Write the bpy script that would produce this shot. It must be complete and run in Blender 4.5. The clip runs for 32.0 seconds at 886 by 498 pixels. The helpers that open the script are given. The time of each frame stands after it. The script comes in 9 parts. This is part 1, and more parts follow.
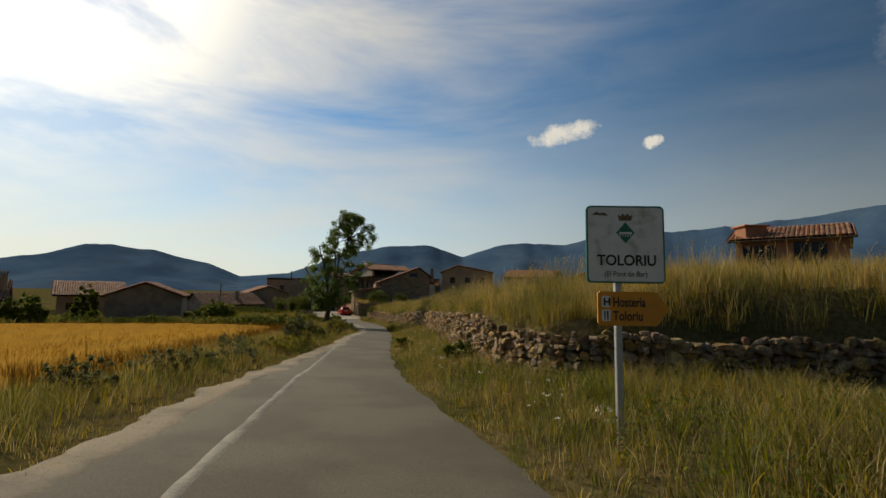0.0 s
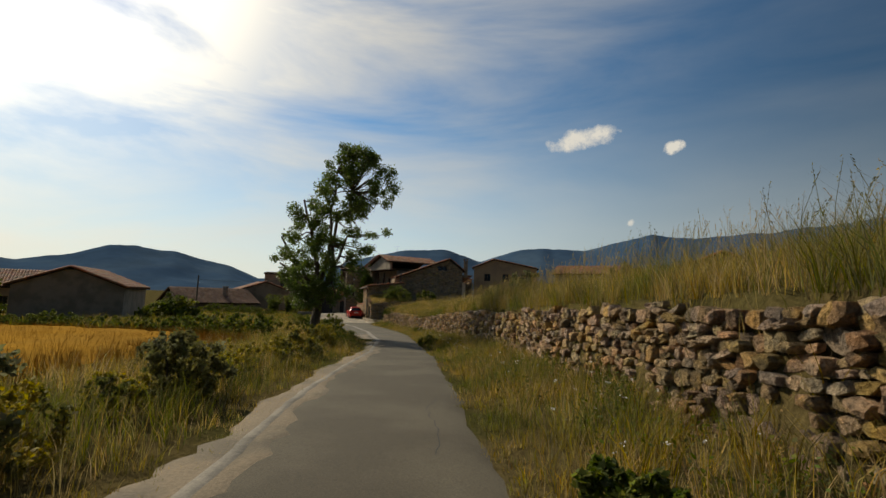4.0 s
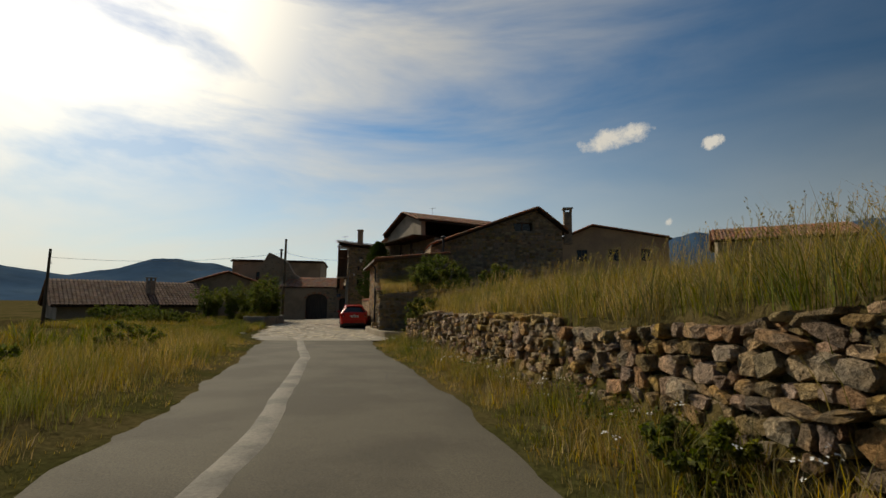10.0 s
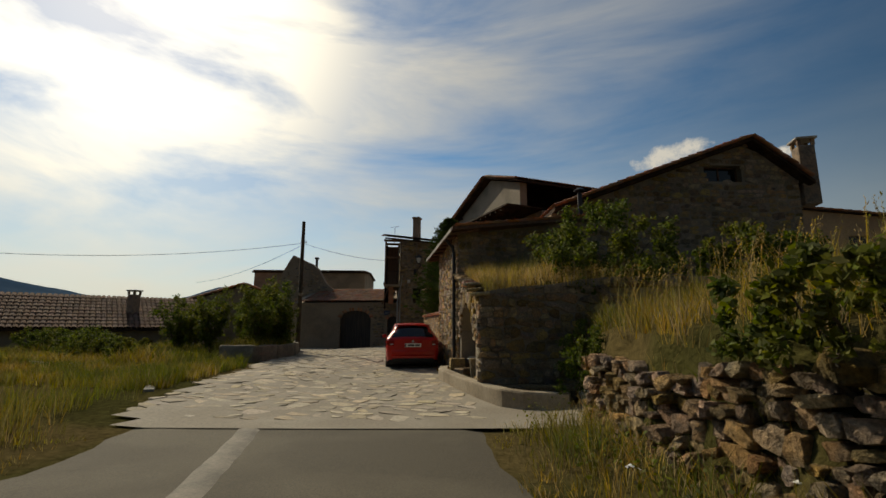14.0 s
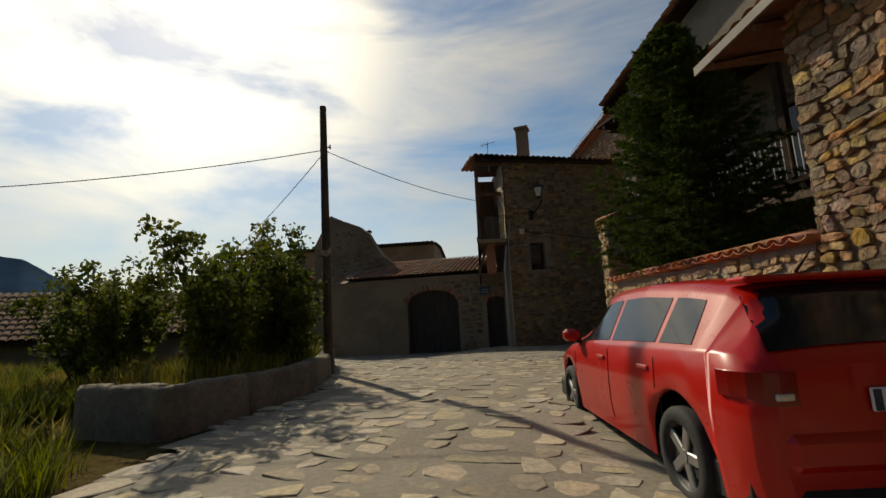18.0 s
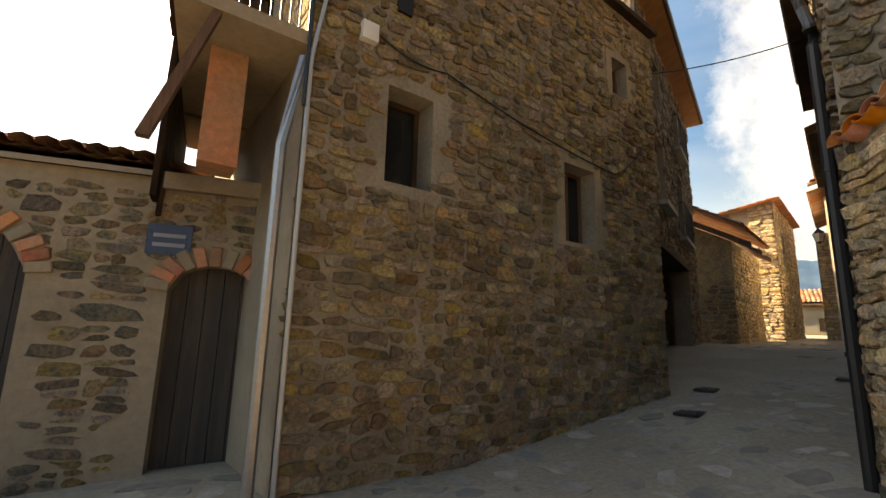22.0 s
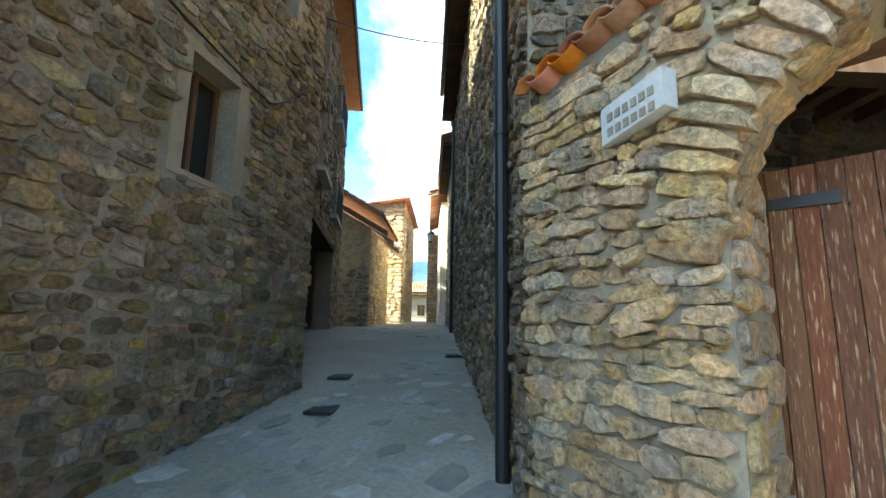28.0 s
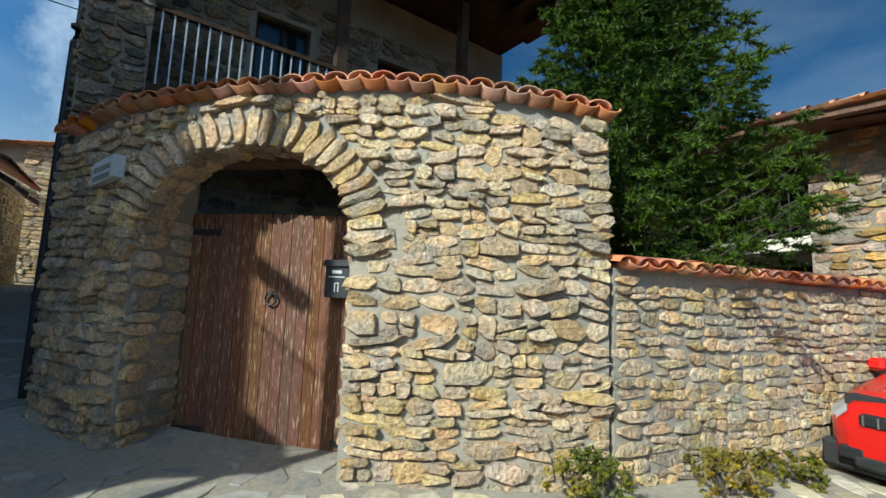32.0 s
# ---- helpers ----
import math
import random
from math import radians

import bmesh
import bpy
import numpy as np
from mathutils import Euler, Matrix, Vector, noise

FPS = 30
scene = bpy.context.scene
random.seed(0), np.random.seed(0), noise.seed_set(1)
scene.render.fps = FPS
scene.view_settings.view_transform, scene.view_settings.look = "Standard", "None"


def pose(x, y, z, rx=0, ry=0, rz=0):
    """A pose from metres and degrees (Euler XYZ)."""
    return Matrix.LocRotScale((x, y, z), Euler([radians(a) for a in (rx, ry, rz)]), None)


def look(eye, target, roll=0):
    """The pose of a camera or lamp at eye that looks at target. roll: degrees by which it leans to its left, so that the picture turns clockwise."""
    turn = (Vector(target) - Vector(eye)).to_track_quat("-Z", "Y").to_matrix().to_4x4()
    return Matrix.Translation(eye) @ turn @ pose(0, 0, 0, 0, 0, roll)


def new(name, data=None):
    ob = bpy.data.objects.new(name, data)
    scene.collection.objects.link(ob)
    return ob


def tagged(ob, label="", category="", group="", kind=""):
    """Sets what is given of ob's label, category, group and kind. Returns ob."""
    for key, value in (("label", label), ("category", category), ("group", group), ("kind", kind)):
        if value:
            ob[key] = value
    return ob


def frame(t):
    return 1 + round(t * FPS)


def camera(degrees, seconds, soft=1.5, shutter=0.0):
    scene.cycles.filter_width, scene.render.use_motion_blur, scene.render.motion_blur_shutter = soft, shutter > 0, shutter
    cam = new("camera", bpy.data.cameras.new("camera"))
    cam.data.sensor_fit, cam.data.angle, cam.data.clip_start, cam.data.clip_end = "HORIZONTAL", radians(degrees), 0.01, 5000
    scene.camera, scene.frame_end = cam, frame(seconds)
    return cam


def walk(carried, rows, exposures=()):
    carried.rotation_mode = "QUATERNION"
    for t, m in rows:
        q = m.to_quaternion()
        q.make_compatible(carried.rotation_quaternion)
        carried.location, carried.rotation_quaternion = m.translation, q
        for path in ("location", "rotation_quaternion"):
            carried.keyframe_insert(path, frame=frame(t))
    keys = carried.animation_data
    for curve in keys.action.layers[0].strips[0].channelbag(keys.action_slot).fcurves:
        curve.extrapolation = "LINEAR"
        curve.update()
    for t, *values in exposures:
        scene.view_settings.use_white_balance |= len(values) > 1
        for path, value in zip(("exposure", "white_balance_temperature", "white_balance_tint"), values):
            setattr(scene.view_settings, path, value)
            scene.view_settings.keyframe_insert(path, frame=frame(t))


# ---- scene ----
# ---- camera ----
cam = camera(88.8, 32.0)
PATH = [
    (0, (0.298, -6.724, -0.601), (0.113, 3.228, 0.357), 0.90),
    (0.5, (0.038, -5.438, -0.711), (-0.286, 4.505, 0.297), 0.68),
    (1, (-0.287, -3.762, -0.833), (-0.788, 6.176, 0.153), 0.84),
    (1.5, (-0.722, -1.594, -0.992), (-1.408, 8.333, -0.004), 0.85),
    (2, (-1.227, 0.943, -1.179), (-2.031, 10.864, -0.207), 1.16),
    (2.5, (-1.715, 3.684, -1.369), (-2.544, 13.603, -0.404), 0.89),
    (3, (-2.163, 6.508, -1.524), (-2.903, 16.433, -0.557), 1.13),
    (3.5, (-2.616, 9.380, -1.603), (-3.269, 19.307, -0.592), 1.61),
    (5.5, (-4.368, 20.928, -2.106), (-4.639, 30.863, -1.000), 0.59),
    (6, (-4.684, 23.927, -2.251), (-4.928, 33.861, -1.135), 0.51),
    (6.5, (-5.029, 26.991, -2.420), (-5.341, 36.920, -1.277), 0.30),
    (7, (-5.474, 30.101, -2.563), (-5.881, 40.027, -1.422), 0.72),
    (7.5, (-6.016, 33.130, -2.635), (-6.543, 43.054, -1.525), 1.49),
    (8, (-6.549, 35.956, -2.691), (-7.160, 45.875, -1.572), 2.15),
    (8.5, (-7.058, 38.546, -2.825), (-7.787, 48.456, -1.706), 1.75),
    (9, (-7.567, 40.990, -2.991), (-8.404, 50.887, -1.828), 1.68),
    (9.5, (-8.089, 43.411, -3.127), (-9.085, 53.290, -1.935), 0.73),
    (10, (-8.688, 45.817, -3.251), (-9.959, 55.666, -2.076), 0.48),
    (10.5, (-9.354, 48.160, -3.351), (-10.858, 57.966, -2.088), 0.44),
    (11, (-10.025, 50.408, -3.418), (-11.762, 60.173, -2.137), -0.04),
    (11.5, (-10.692, 52.515, -3.477), (-12.684, 62.225, -2.155), -0.02),
    (12, (-11.390, 54.445, -3.529), (-13.572, 64.101, -2.111), 0.36),
    (12.5, (-12.099, 56.231, -3.567), (-14.445, 65.829, -2.022), 0.49),
    (13, (-12.749, 57.899, -3.590), (-15.135, 67.479, -2.000), 0.58),
    (13.5, (-13.321, 59.463, -3.594), (-15.657, 69.046, -1.945), 0.24),
    (15.5, (-15.864, 65.138, -3.851), (-18.425, 74.628, -2.013), -0.45),
    (16, (-16.646, 66.717, -3.812), (-19.451, 76.154, -2.060), -0.39),
    (16.5, (-17.474, 68.325, -3.784), (-20.514, 77.699, -2.080), -0.91),
    (17, (-18.353, 69.958, -3.769), (-21.626, 79.275, -2.191), -1.42),
    (17.5, (-19.290, 71.610, -3.763), (-22.743, 80.849, -2.117), -1.82),
    (18, (-20.333, 73.286, -3.714), (-23.862, 82.516, -2.182), -2.92),
    (18.5, (-21.385, 75.061, -3.602), (-24.860, 84.305, -2.032), -3.42),
    (19, (-22.222, 76.909, -3.489), (-25.744, 86.121, -1.835), -3.42),
    (19.5, (-22.890, 78.714, -3.440), (-26.221, 87.978, -1.687), -3.21),
    (20, (-23.480, 80.464, -3.471), (-25.943, 89.987, -1.673), -3.18),
    (20.5, (-23.875, 82.119, -3.514), (-25.328, 91.861, -1.786), -2.76),
    (21, (-24.036, 83.648, -3.524), (-24.326, 93.485, -1.747), -1.61),
    (21.5, (-23.999, 85.070, -3.518), (-23.164, 94.860, -1.657), -0.11),
    (22, (-23.730, 86.361, -3.510), (-21.630, 95.967, -1.690), 1.59),
    (22.5, (-23.207, 87.472, -3.506), (-19.521, 96.588, -1.683), 1.65),
    (23, (-22.514, 88.378, -3.458), (-17.360, 96.700, -1.412), 1.16),
    (23.5, (-21.745, 89.111, -3.356), (-15.332, 96.408, -0.984), 1.09),
    (24, (-21.024, 89.664, -3.252), (-13.672, 95.860, -0.501), -0.45),
    (24.5, (-20.600, 89.949, -3.189), (-12.860, 95.619, -0.370), -1.83),
    (25, (-20.593, 89.937, -3.184), (-12.912, 95.657, -0.307), -1.68),
    (25.5, (-20.825, 89.747, -3.217), (-13.215, 95.601, -0.421), -0.95),
    (27.5, (-22.380, 88.220, -3.500), (-14.560, 94.230, -1.680), 0.60),
    (28, (-22.628, 87.866, -3.550), (-14.489, 93.425, -1.874), 1.00),
    (28.5, (-22.815, 87.490, -3.555), (-14.255, 92.370, -1.870), 1.15),
    (29, (-23.008, 87.076, -3.550), (-14.047, 91.177, -1.870), 1.30),
    (29.5, (-23.220, 86.620, -3.530), (-13.920, 89.950, -1.930), 1.45),
    (30, (-23.470, 86.140, -3.510), (-13.875, 88.573, -2.023), 1.60),
    (30.5, (-23.850, 85.650, -3.505), (-13.990, 87.080, -2.150), 1.75),
    (31, (-24.150, 85.290, -3.505), (-14.283, 85.773, -2.268), 1.90),
    (31.5, (-24.300, 85.110, -3.500), (-14.370, 85.310, -2.300), 2.15),
    (32, (-24.370, 85.011, -3.495), (-14.433, 85.104, -2.317), 2.40),
]
EXPOSURES = [(0, -0.5, 7600, 6), (6, -0.52, 7600, 6), (9, -0.62, 7600, 6), (13, -0.75, 7800, 5), (19, -0.7, 7800, 5), (20, -0.65, 8000, 5), (20.6, 0.05, 8400, 7), (21.2, 1.0, 9300, 10), (22, 1.85, 10300, 11), (22.8, 2.65, 12000, 8), (23.4, 2.65, 12000, 10), (24, 2.6, 11800, 15),
             (25, 2.95, 11500, 18), (25.6, 2.95, 10500, 15), (27, 3.05, 7300, -2), (28.2, 2.75, 6200, -8), (29.2, 2.3, 5300, -10), (30.2, 1.15, 5250, -7), (31, 0.7, 5500, -5), (32, 0.6, 5500, -5)]
walk(cam, [(t, look(eye, target, roll)) for t, eye, target, roll in PATH], EXPOSURES)

# ---- world, sun ----
SUN_LEFT, SUN_UP = 53.0, 34.5      # degrees to the left of +y, and above the horizon
world = bpy.data.worlds.new("world")
scene.world = world
world.use_nodes = True
wn, wl = world.node_tree.nodes, world.node_tree.links
wn.clear()
w_out, w_bg = wn.new("ShaderNodeOutputWorld"), wn.new("ShaderNodeBackground")
sky = wn.new("ShaderNodeTexSky")
sky.sky_type, sky.sun_disc = "NISHITA", False
sky.sun_elevation, sky.sun_rotation = radians(SUN_UP), radians(-SUN_LEFT)
sky.air_density, sky.dust_density, sky.ozone_density = 1.0, 0.3, 3.0
# thin streaky high cloud, denser round the sun
w_co, w_map = wn.new("ShaderNodeTexCoord"), wn.new("ShaderNodeMapping")
w_map.inputs["Scale"].default_value = (1.0, 2.2, 5.5)
w_map.inputs["Rotation"].default_value = (0.25, 0.1, 0.5)
w_no = wn.new("ShaderNodeTexNoise")
w_no.inputs["Scale"].default_value, w_no.inputs["Detail"].default_value, w_no.inputs["Roughness"].default_value = 1.3, 8.0, 0.55
w_no.inputs["Distortion"].default_value = 0.35
w_dot = wn.new("ShaderNodeVectorMath")
w_dot.operation = "DOT_PRODUCT"
sun_way = Vector((-math.sin(radians(SUN_LEFT)) * math.cos(radians(SUN_UP)), math.cos(radians(SUN_LEFT)) * math.cos(radians(SUN_UP)), math.sin(radians(SUN_UP))))
w_dot.inputs[1].default_value = sun_way
w_ramp = wn.new("ShaderNodeMapRange")
w_ramp.inputs[1].default_value, w_ramp.inputs[2].default_value, w_ramp.inputs[3].default_value, w_ramp.inputs[4].default_value = 0.38, 0.72, 0.0, 0.9
w_near = wn.new("ShaderNodeMapRange")
w_near.interpolation_type = "SMOOTHSTEP"
w_near.inputs[1].default_value, w_near.inputs[2].default_value, w_near.inputs[3].default_value, w_near.inputs[4].default_value = 0.3, 0.97, 0.08, 1.0
w_mul = wn.new("ShaderNodeMath")
w_mul.operation = "MULTIPLY"
w_glow = wn.new("ShaderNodeMath")          # cloud lit through by the sun
w_glow.operation = "POWER"
w_gain = wn.new("ShaderNodeMath")
w_gain.operation = "MULTIPLY_ADD"
w_gain.inputs[1].default_value, w_gain.inputs[2].default_value = 20.0, 9.0
w_glow.inputs[1].default_value = 14.0
w_col = wn.new("ShaderNodeVectorMath")
w_col.operation = "SCALE"
w_col.inputs[0].default_value = (1.0, 0.97, 0.92)
w_mix = wn.new("ShaderNodeMix")
w_mix.data_type = "RGBA"
wl.new(w_co.outputs["Generated"], w_map.inputs["Vector"])
wl.new(w_map.outputs["Vector"], w_no.inputs["Vector"])
wl.new(w_no.outputs["Fac"], w_ramp.inputs[0])
wl.new(w_co.outputs["Generated"], w_dot.inputs[0])
wl.new(w_dot.outputs["Value"], w_near.inputs[0])
wl.new(w_ramp.outputs[0], w_mul.inputs[0])
wl.new(w_near.outputs[0], w_mul.inputs[1])
w_abs = wn.new("ShaderNodeMath")
w_abs.operation = "MAXIMUM"
w_abs.inputs[1].default_value = 0.0
wl.new(w_dot.outputs["Value"], w_abs.inputs[0])
wl.new(w_abs.outputs[0], w_glow.inputs[0])
wl.new(w_glow.outputs[0], w_gain.inputs[0])
wl.new(w_gain.outputs[0], w_col.inputs["Scale"])
# the cloud closes up round the sun
w_veil, w_top = wn.new("ShaderNodeMapRange"), wn.new("ShaderNodeMath")
w_veil.interpolation_type = "SMOOTHSTEP"
w_veil.inputs[1].default_value, w_veil.inputs[2].default_value, w_veil.inputs[3].default_value, w_veil.inputs[4].default_value = 0.8, 0.985, 0.0, 0.95
w_top.operation = "MAXIMUM"
wl.new(w_dot.outputs["Value"], w_veil.inputs[0])
w_torn, w_rag = wn.new("ShaderNodeMath"), wn.new("ShaderNodeMapRange")
w_torn.operation = "MULTIPLY"
w_rag.inputs[1].default_value, w_rag.inputs[2].default_value, w_rag.inputs[3].default_value, w_rag.inputs[4].default_value = 0.36, 0.54, 0.15, 1.0
wl.new(w_no.outputs["Fac"], w_rag.inputs[0])
wl.new(w_rag.outputs[0], w_torn.inputs[0])
wl.new(w_veil.outputs[0], w_torn.inputs[1])
wl.new(w_torn.outputs[0], w_top.inputs[0])
wl.new(w_mul.outputs[0], w_top.inputs[1])
wl.new(w_top.outputs[0], w_mix.inputs["Factor"])
# clear sky is deepest away from the sun
w_deep = wn.new("ShaderNodeMapRange")
w_deep.interpolation_type = "SMOOTHSTEP"
w_deep.inputs[1].default_value, w_deep.inputs[2].default_value, w_deep.inputs[3].default_value, w_deep.inputs[4].default_value = -0.3, 0.95, 0.36, 1.55
wl.new(w_dot.outputs["Value"], w_deep.inputs[0])
w_sky = wn.new("ShaderNodeVectorMath")
w_sky.operation = "SCALE"
w_sat = wn.new("ShaderNodeHueSaturation")
w_sat.inputs["Saturation"].default_value = 1.28
wl.new(sky.outputs["Color"], w_sat.inputs["Color"])
wl.new(w_sat.outputs["Color"], w_sky.inputs[0])
wl.new(w_deep.outputs[0], w_sky.inputs["Scale"])
# pale haze low over the horizon
w_sep, w_low, w_haze = wn.new("ShaderNodeSeparateXYZ"), wn.new("ShaderNodeMapRange"), wn.new("ShaderNodeMix")
w_low.interpolation_type = "SMOOTHSTEP"
w_low.inputs[1].default_value, w_low.inputs[2].default_value, w_low.inputs[3].default_value, w_low.inputs[4].default_value = 0.0, 0.42, 0.78, 0.0
w_haze.data_type = "RGBA"
w_thick, w_hcol = wn.new("ShaderNodeMapRange"), wn.new("ShaderNodeVectorMath")
w_thick.interpolation_type = "SMOOTHSTEP"
w_thick.inputs[1].default_value, w_thick.inputs[2].default_value, w_thick.inputs[3].default_value, w_thick.inputs[4].default_value = -0.25, 0.9, 3.4, 9.5
w_hcol.operation = "SCALE"
w_hcol.inputs[0].default_value = (0.86, 1.0, 1.16)
wl.new(w_dot.outputs["Value"], w_thick.inputs[0])
wl.new(w_thick.outputs[0], w_hcol.inputs["Scale"])
wl.new(w_hcol.outputs["Vector"], w_haze.inputs["B"])
wl.new(w_co.outputs["Generated"], w_sep.inputs[0])
wl.new(w_sep.outputs["Z"], w_low.inputs[0])
wl.new(w_low.outputs[0], w_haze.inputs["Factor"])
wl.new(w_sky.outputs["Vector"], w_haze.inputs["A"])
wl.new(w_haze.outputs["Result"], w_mix.inputs["A"])


def math_node(op, a, b, c=None):
    nd = wn.new("ShaderNodeMath")
    nd.operation = op
    for i, v in enumerate((a, b, c)):
        if v is None:
            continue
        if isinstance(v, (int, float)):
            nd.inputs[i].default_value = v
        else:
            wl.new(v, nd.inputs[i])
    return nd.outputs[0]


def dot_node(v):
    nd = wn.new("ShaderNodeVectorMath")
    nd.operation = "DOT_PRODUCT"
    wl.new(w_co.outputs["Generated"], nd.inputs[0])
    nd.inputs[1].default_value = v
    return nd.outputs["Value"]


def cumulus(below, right_deg, up_deg, wide, high):
    """A ragged oval cloud in the sky, flat below: small fair-weather ones and one wide thin veil."""
    az, el = radians(right_deg), radians(up_deg)
    way = Vector((math.sin(az) * math.cos(el), math.cos(az) * math.cos(el), math.sin(el)))
    side = Vector((math.cos(az), -math.sin(az), 0))
    top = side.cross(way)
    nz = wn.new("ShaderNodeTexNoise")
    nz.inputs["Scale"].default_value, nz.inputs["Detail"].default_value, nz.inputs["Roughness"].default_value = 9.0 if wide > 0.3 else 26.0 if wide > 0.05 else 60.0, 7.0, 0.66
    wl.new(w_co.outputs["Generated"], nz.inputs["Vector"])
    h = math_node("DIVIDE", dot_node(side), wide)
    v = math_node("DIVIDE", math_node("SUBTRACT", dot_node(top), math_node("MULTIPLY", dot_node(side), 0.15)), high)
    r2 = math_node("ADD", math_node("MULTIPLY", h, h), math_node("MULTIPLY", v, v))
    r2 = math_node("ADD", r2, math_node("MULTIPLY_ADD", nz.outputs["Fac"], -1.7 if wide > 0.3 else -3.4, 0.85 if wide > 0.3 else 1.7))
    mk = wn.new("ShaderNodeMapRange")
    mk.inputs[1].default_value, mk.inputs[2].default_value, mk.inputs[3].default_value, mk.inputs[4].default_value = 1.0, 0.1, 0.0, 0.42 if wide > 0.3 else 0.95
    wl.new(r2, mk.inputs[0])
    fwd = math_node("GREATER_THAN", dot_node(way), 0.5)
    mx = wn.new("ShaderNodeMix")
    mx.data_type = "RGBA"
    wl.new(math_node("MULTIPLY", mk.outputs[0], fwd), mx.inputs["Factor"])
    wl.new(below, mx.inputs["A"])
    mx.inputs["B"].default_value = (9.5, 9.4, 9.4, 1)
    return mx.outputs["Result"]


sky_top = w_mix.outputs["Result"]
# the last is a thin veil added to whiten the sky above the lane
for spec in ((14.0, 19.4, 0.074, 0.023), (24.3, 17.5, 0.019, 0.015), (19.5, 9.3, 0.008, 0.008), (66.0, 27.0, 0.34, 0.42)):
    sky_top = cumulus(sky_top, *spec)
wl.new(w_col.outputs["Vector"], w_mix.inputs["B"])
wl.new(sky_top, w_bg.inputs["Color"])
w_bg.inputs["Strength"].default_value = 0.105
wl.new(w_bg.outputs[0], w_out.inputs[0])

sun_data = bpy.data.lights.new("sun", "SUN")
sun_data.energy, sun_data.angle, sun_data.color = 5.0, radians(0.6), (1.0, 0.93, 0.82)
sun = new("sun", sun_data)
sun.matrix_world = look(sun_way * 60, (0, 0, 0))

# ---- materials ----
def material(name, base, rough=0.85, scale=6.0, vary=0.25, bump=0.3, metal=0.0, second=None, mix_scale=0.8, mix_lo=0.45, mix_hi=0.6, rand=0.0, island=False, grain=0.02, stretch=None, spec=0.5, through_light=0.0):
    """Two-scale varied surface: base with fine value noise, patches of a second colour, relief."""
    m = bpy.data.materials.new(name)
    m.use_nodes = True
    n, l = m.node_tree.nodes, m.node_tree.links
    b = n["Principled BSDF"]
    co = n.new("ShaderNodeTexCoord")
    vec = co.outputs["Object"]
    geo = n.new("ShaderNodeNewGeometry")
    vec = geo.outputs["Position"]
    if stretch:
        mp = n.new("ShaderNodeMapping")
        mp.inputs["Scale"].default_value = stretch
        l.new(vec, mp.inputs["Vector"])
        vec = mp.outputs["Vector"]
    fine, wide = n.new("ShaderNodeTexNoise"), n.new("ShaderNodeTexNoise")
    fine.inputs["Scale"].default_value, fine.inputs["Detail"].default_value, fine.inputs["Roughness"].default_value = scale, 8.0, 0.65
    wide.inputs["Scale"].default_value, wide.inputs["Detail"].default_value = mix_scale, 5.0
    l.new(vec, fine.inputs["Vector"])
    l.new(vec, wide.inputs["Vector"])
    col = n.new("ShaderNodeMix")
    col.data_type = "RGBA"
    col.inputs["A"].default_value, col.inputs["B"].default_value = (*base, 1), (*(second or base), 1)
    rg = n.new("ShaderNodeMapRange")
    rg.inputs[1].default_value, rg.inputs[2].default_value = mix_lo, mix_hi
    l.new(wide.outputs["Fac"], rg.inputs[0])
    l.new(rg.outputs[0], col.inputs["Factor"])
    hsv = n.new("ShaderNodeHueSaturation")
    l.new(col.outputs["Result"], hsv.inputs["Color"])
    val = n.new("ShaderNodeMapRange")
    val.inputs[1].default_value, val.inputs[2].default_value, val.inputs[3].default_value, val.inputs[4].default_value = 0.25, 0.75, 1 - vary, 1 + vary
    l.new(fine.outputs["Fac"], val.inputs[0])
    value = val.outputs[0]
    if rand:
        if island:
            rnd = geo.outputs["Random Per Island"]
        else:
            rnd = n.new("ShaderNodeObjectInfo").outputs["Random"]
        rr = n.new("ShaderNodeMapRange")
        rr.inputs[3].default_value, rr.inputs[4].default_value = 1 - rand, 1 + rand
        l.new(rnd, rr.inputs[0])
        mu = n.new("ShaderNodeMath")
        mu.operation = "MULTIPLY"
        l.new(value, mu.inputs[0])
        l.new(rr.outputs[0], mu.inputs[1])
        value = mu.outputs[0]
        wv = n.new("ShaderNodeTexWhiteNoise")
        wv.noise_dimensions = "1D"
        l.new(rnd, wv.inputs["W"])
        hu = n.new("ShaderNodeMapRange")
        hu.inputs[3].default_value, hu.inputs[4].default_value = 0.5 - 0.05 * rand, 0.5 + 0.04 * rand
        l.new(wv.outputs["Value"], hu.inputs[0])
        l.new(hu.outputs[0], hsv.inputs["Hue"])
        sa = n.new("ShaderNodeMapRange")
        sa.inputs[3].default_value, sa.inputs[4].default_value = 1 - 0.85 * rand, 1 + 0.85 * rand
        l.new(wv.outputs["Color"], sa.inputs[0])
        l.new(sa.outputs[0], hsv.inputs["Saturation"])
    l.new(value, hsv.inputs["Value"])
    l.new(hsv.outputs["Color"], b.inputs["Base Color"])
    ro = n.new("ShaderNodeMapRange")
    ro.inputs[3].default_value, ro.inputs[4].default_value = max(rough - 0.12, 0.02), min(rough + 0.12, 1)
    l.new(fine.outputs["Fac"], ro.inputs[0])
    l.new(ro.outputs[0], b.inputs["Roughness"])
    b.inputs["Metallic"].default_value = metal
    b.inputs["Specular IOR Level"].default_value = spec
    if bump:
        bp = n.new("ShaderNodeBump")
        bp.inputs["Strength"].default_value, bp.inputs["Distance"].default_value = bump, grain
        l.new(fine.outputs["Fac"], bp.inputs["Height"])
        l.new(bp.outputs["Normal"], b.inputs["Normal"])
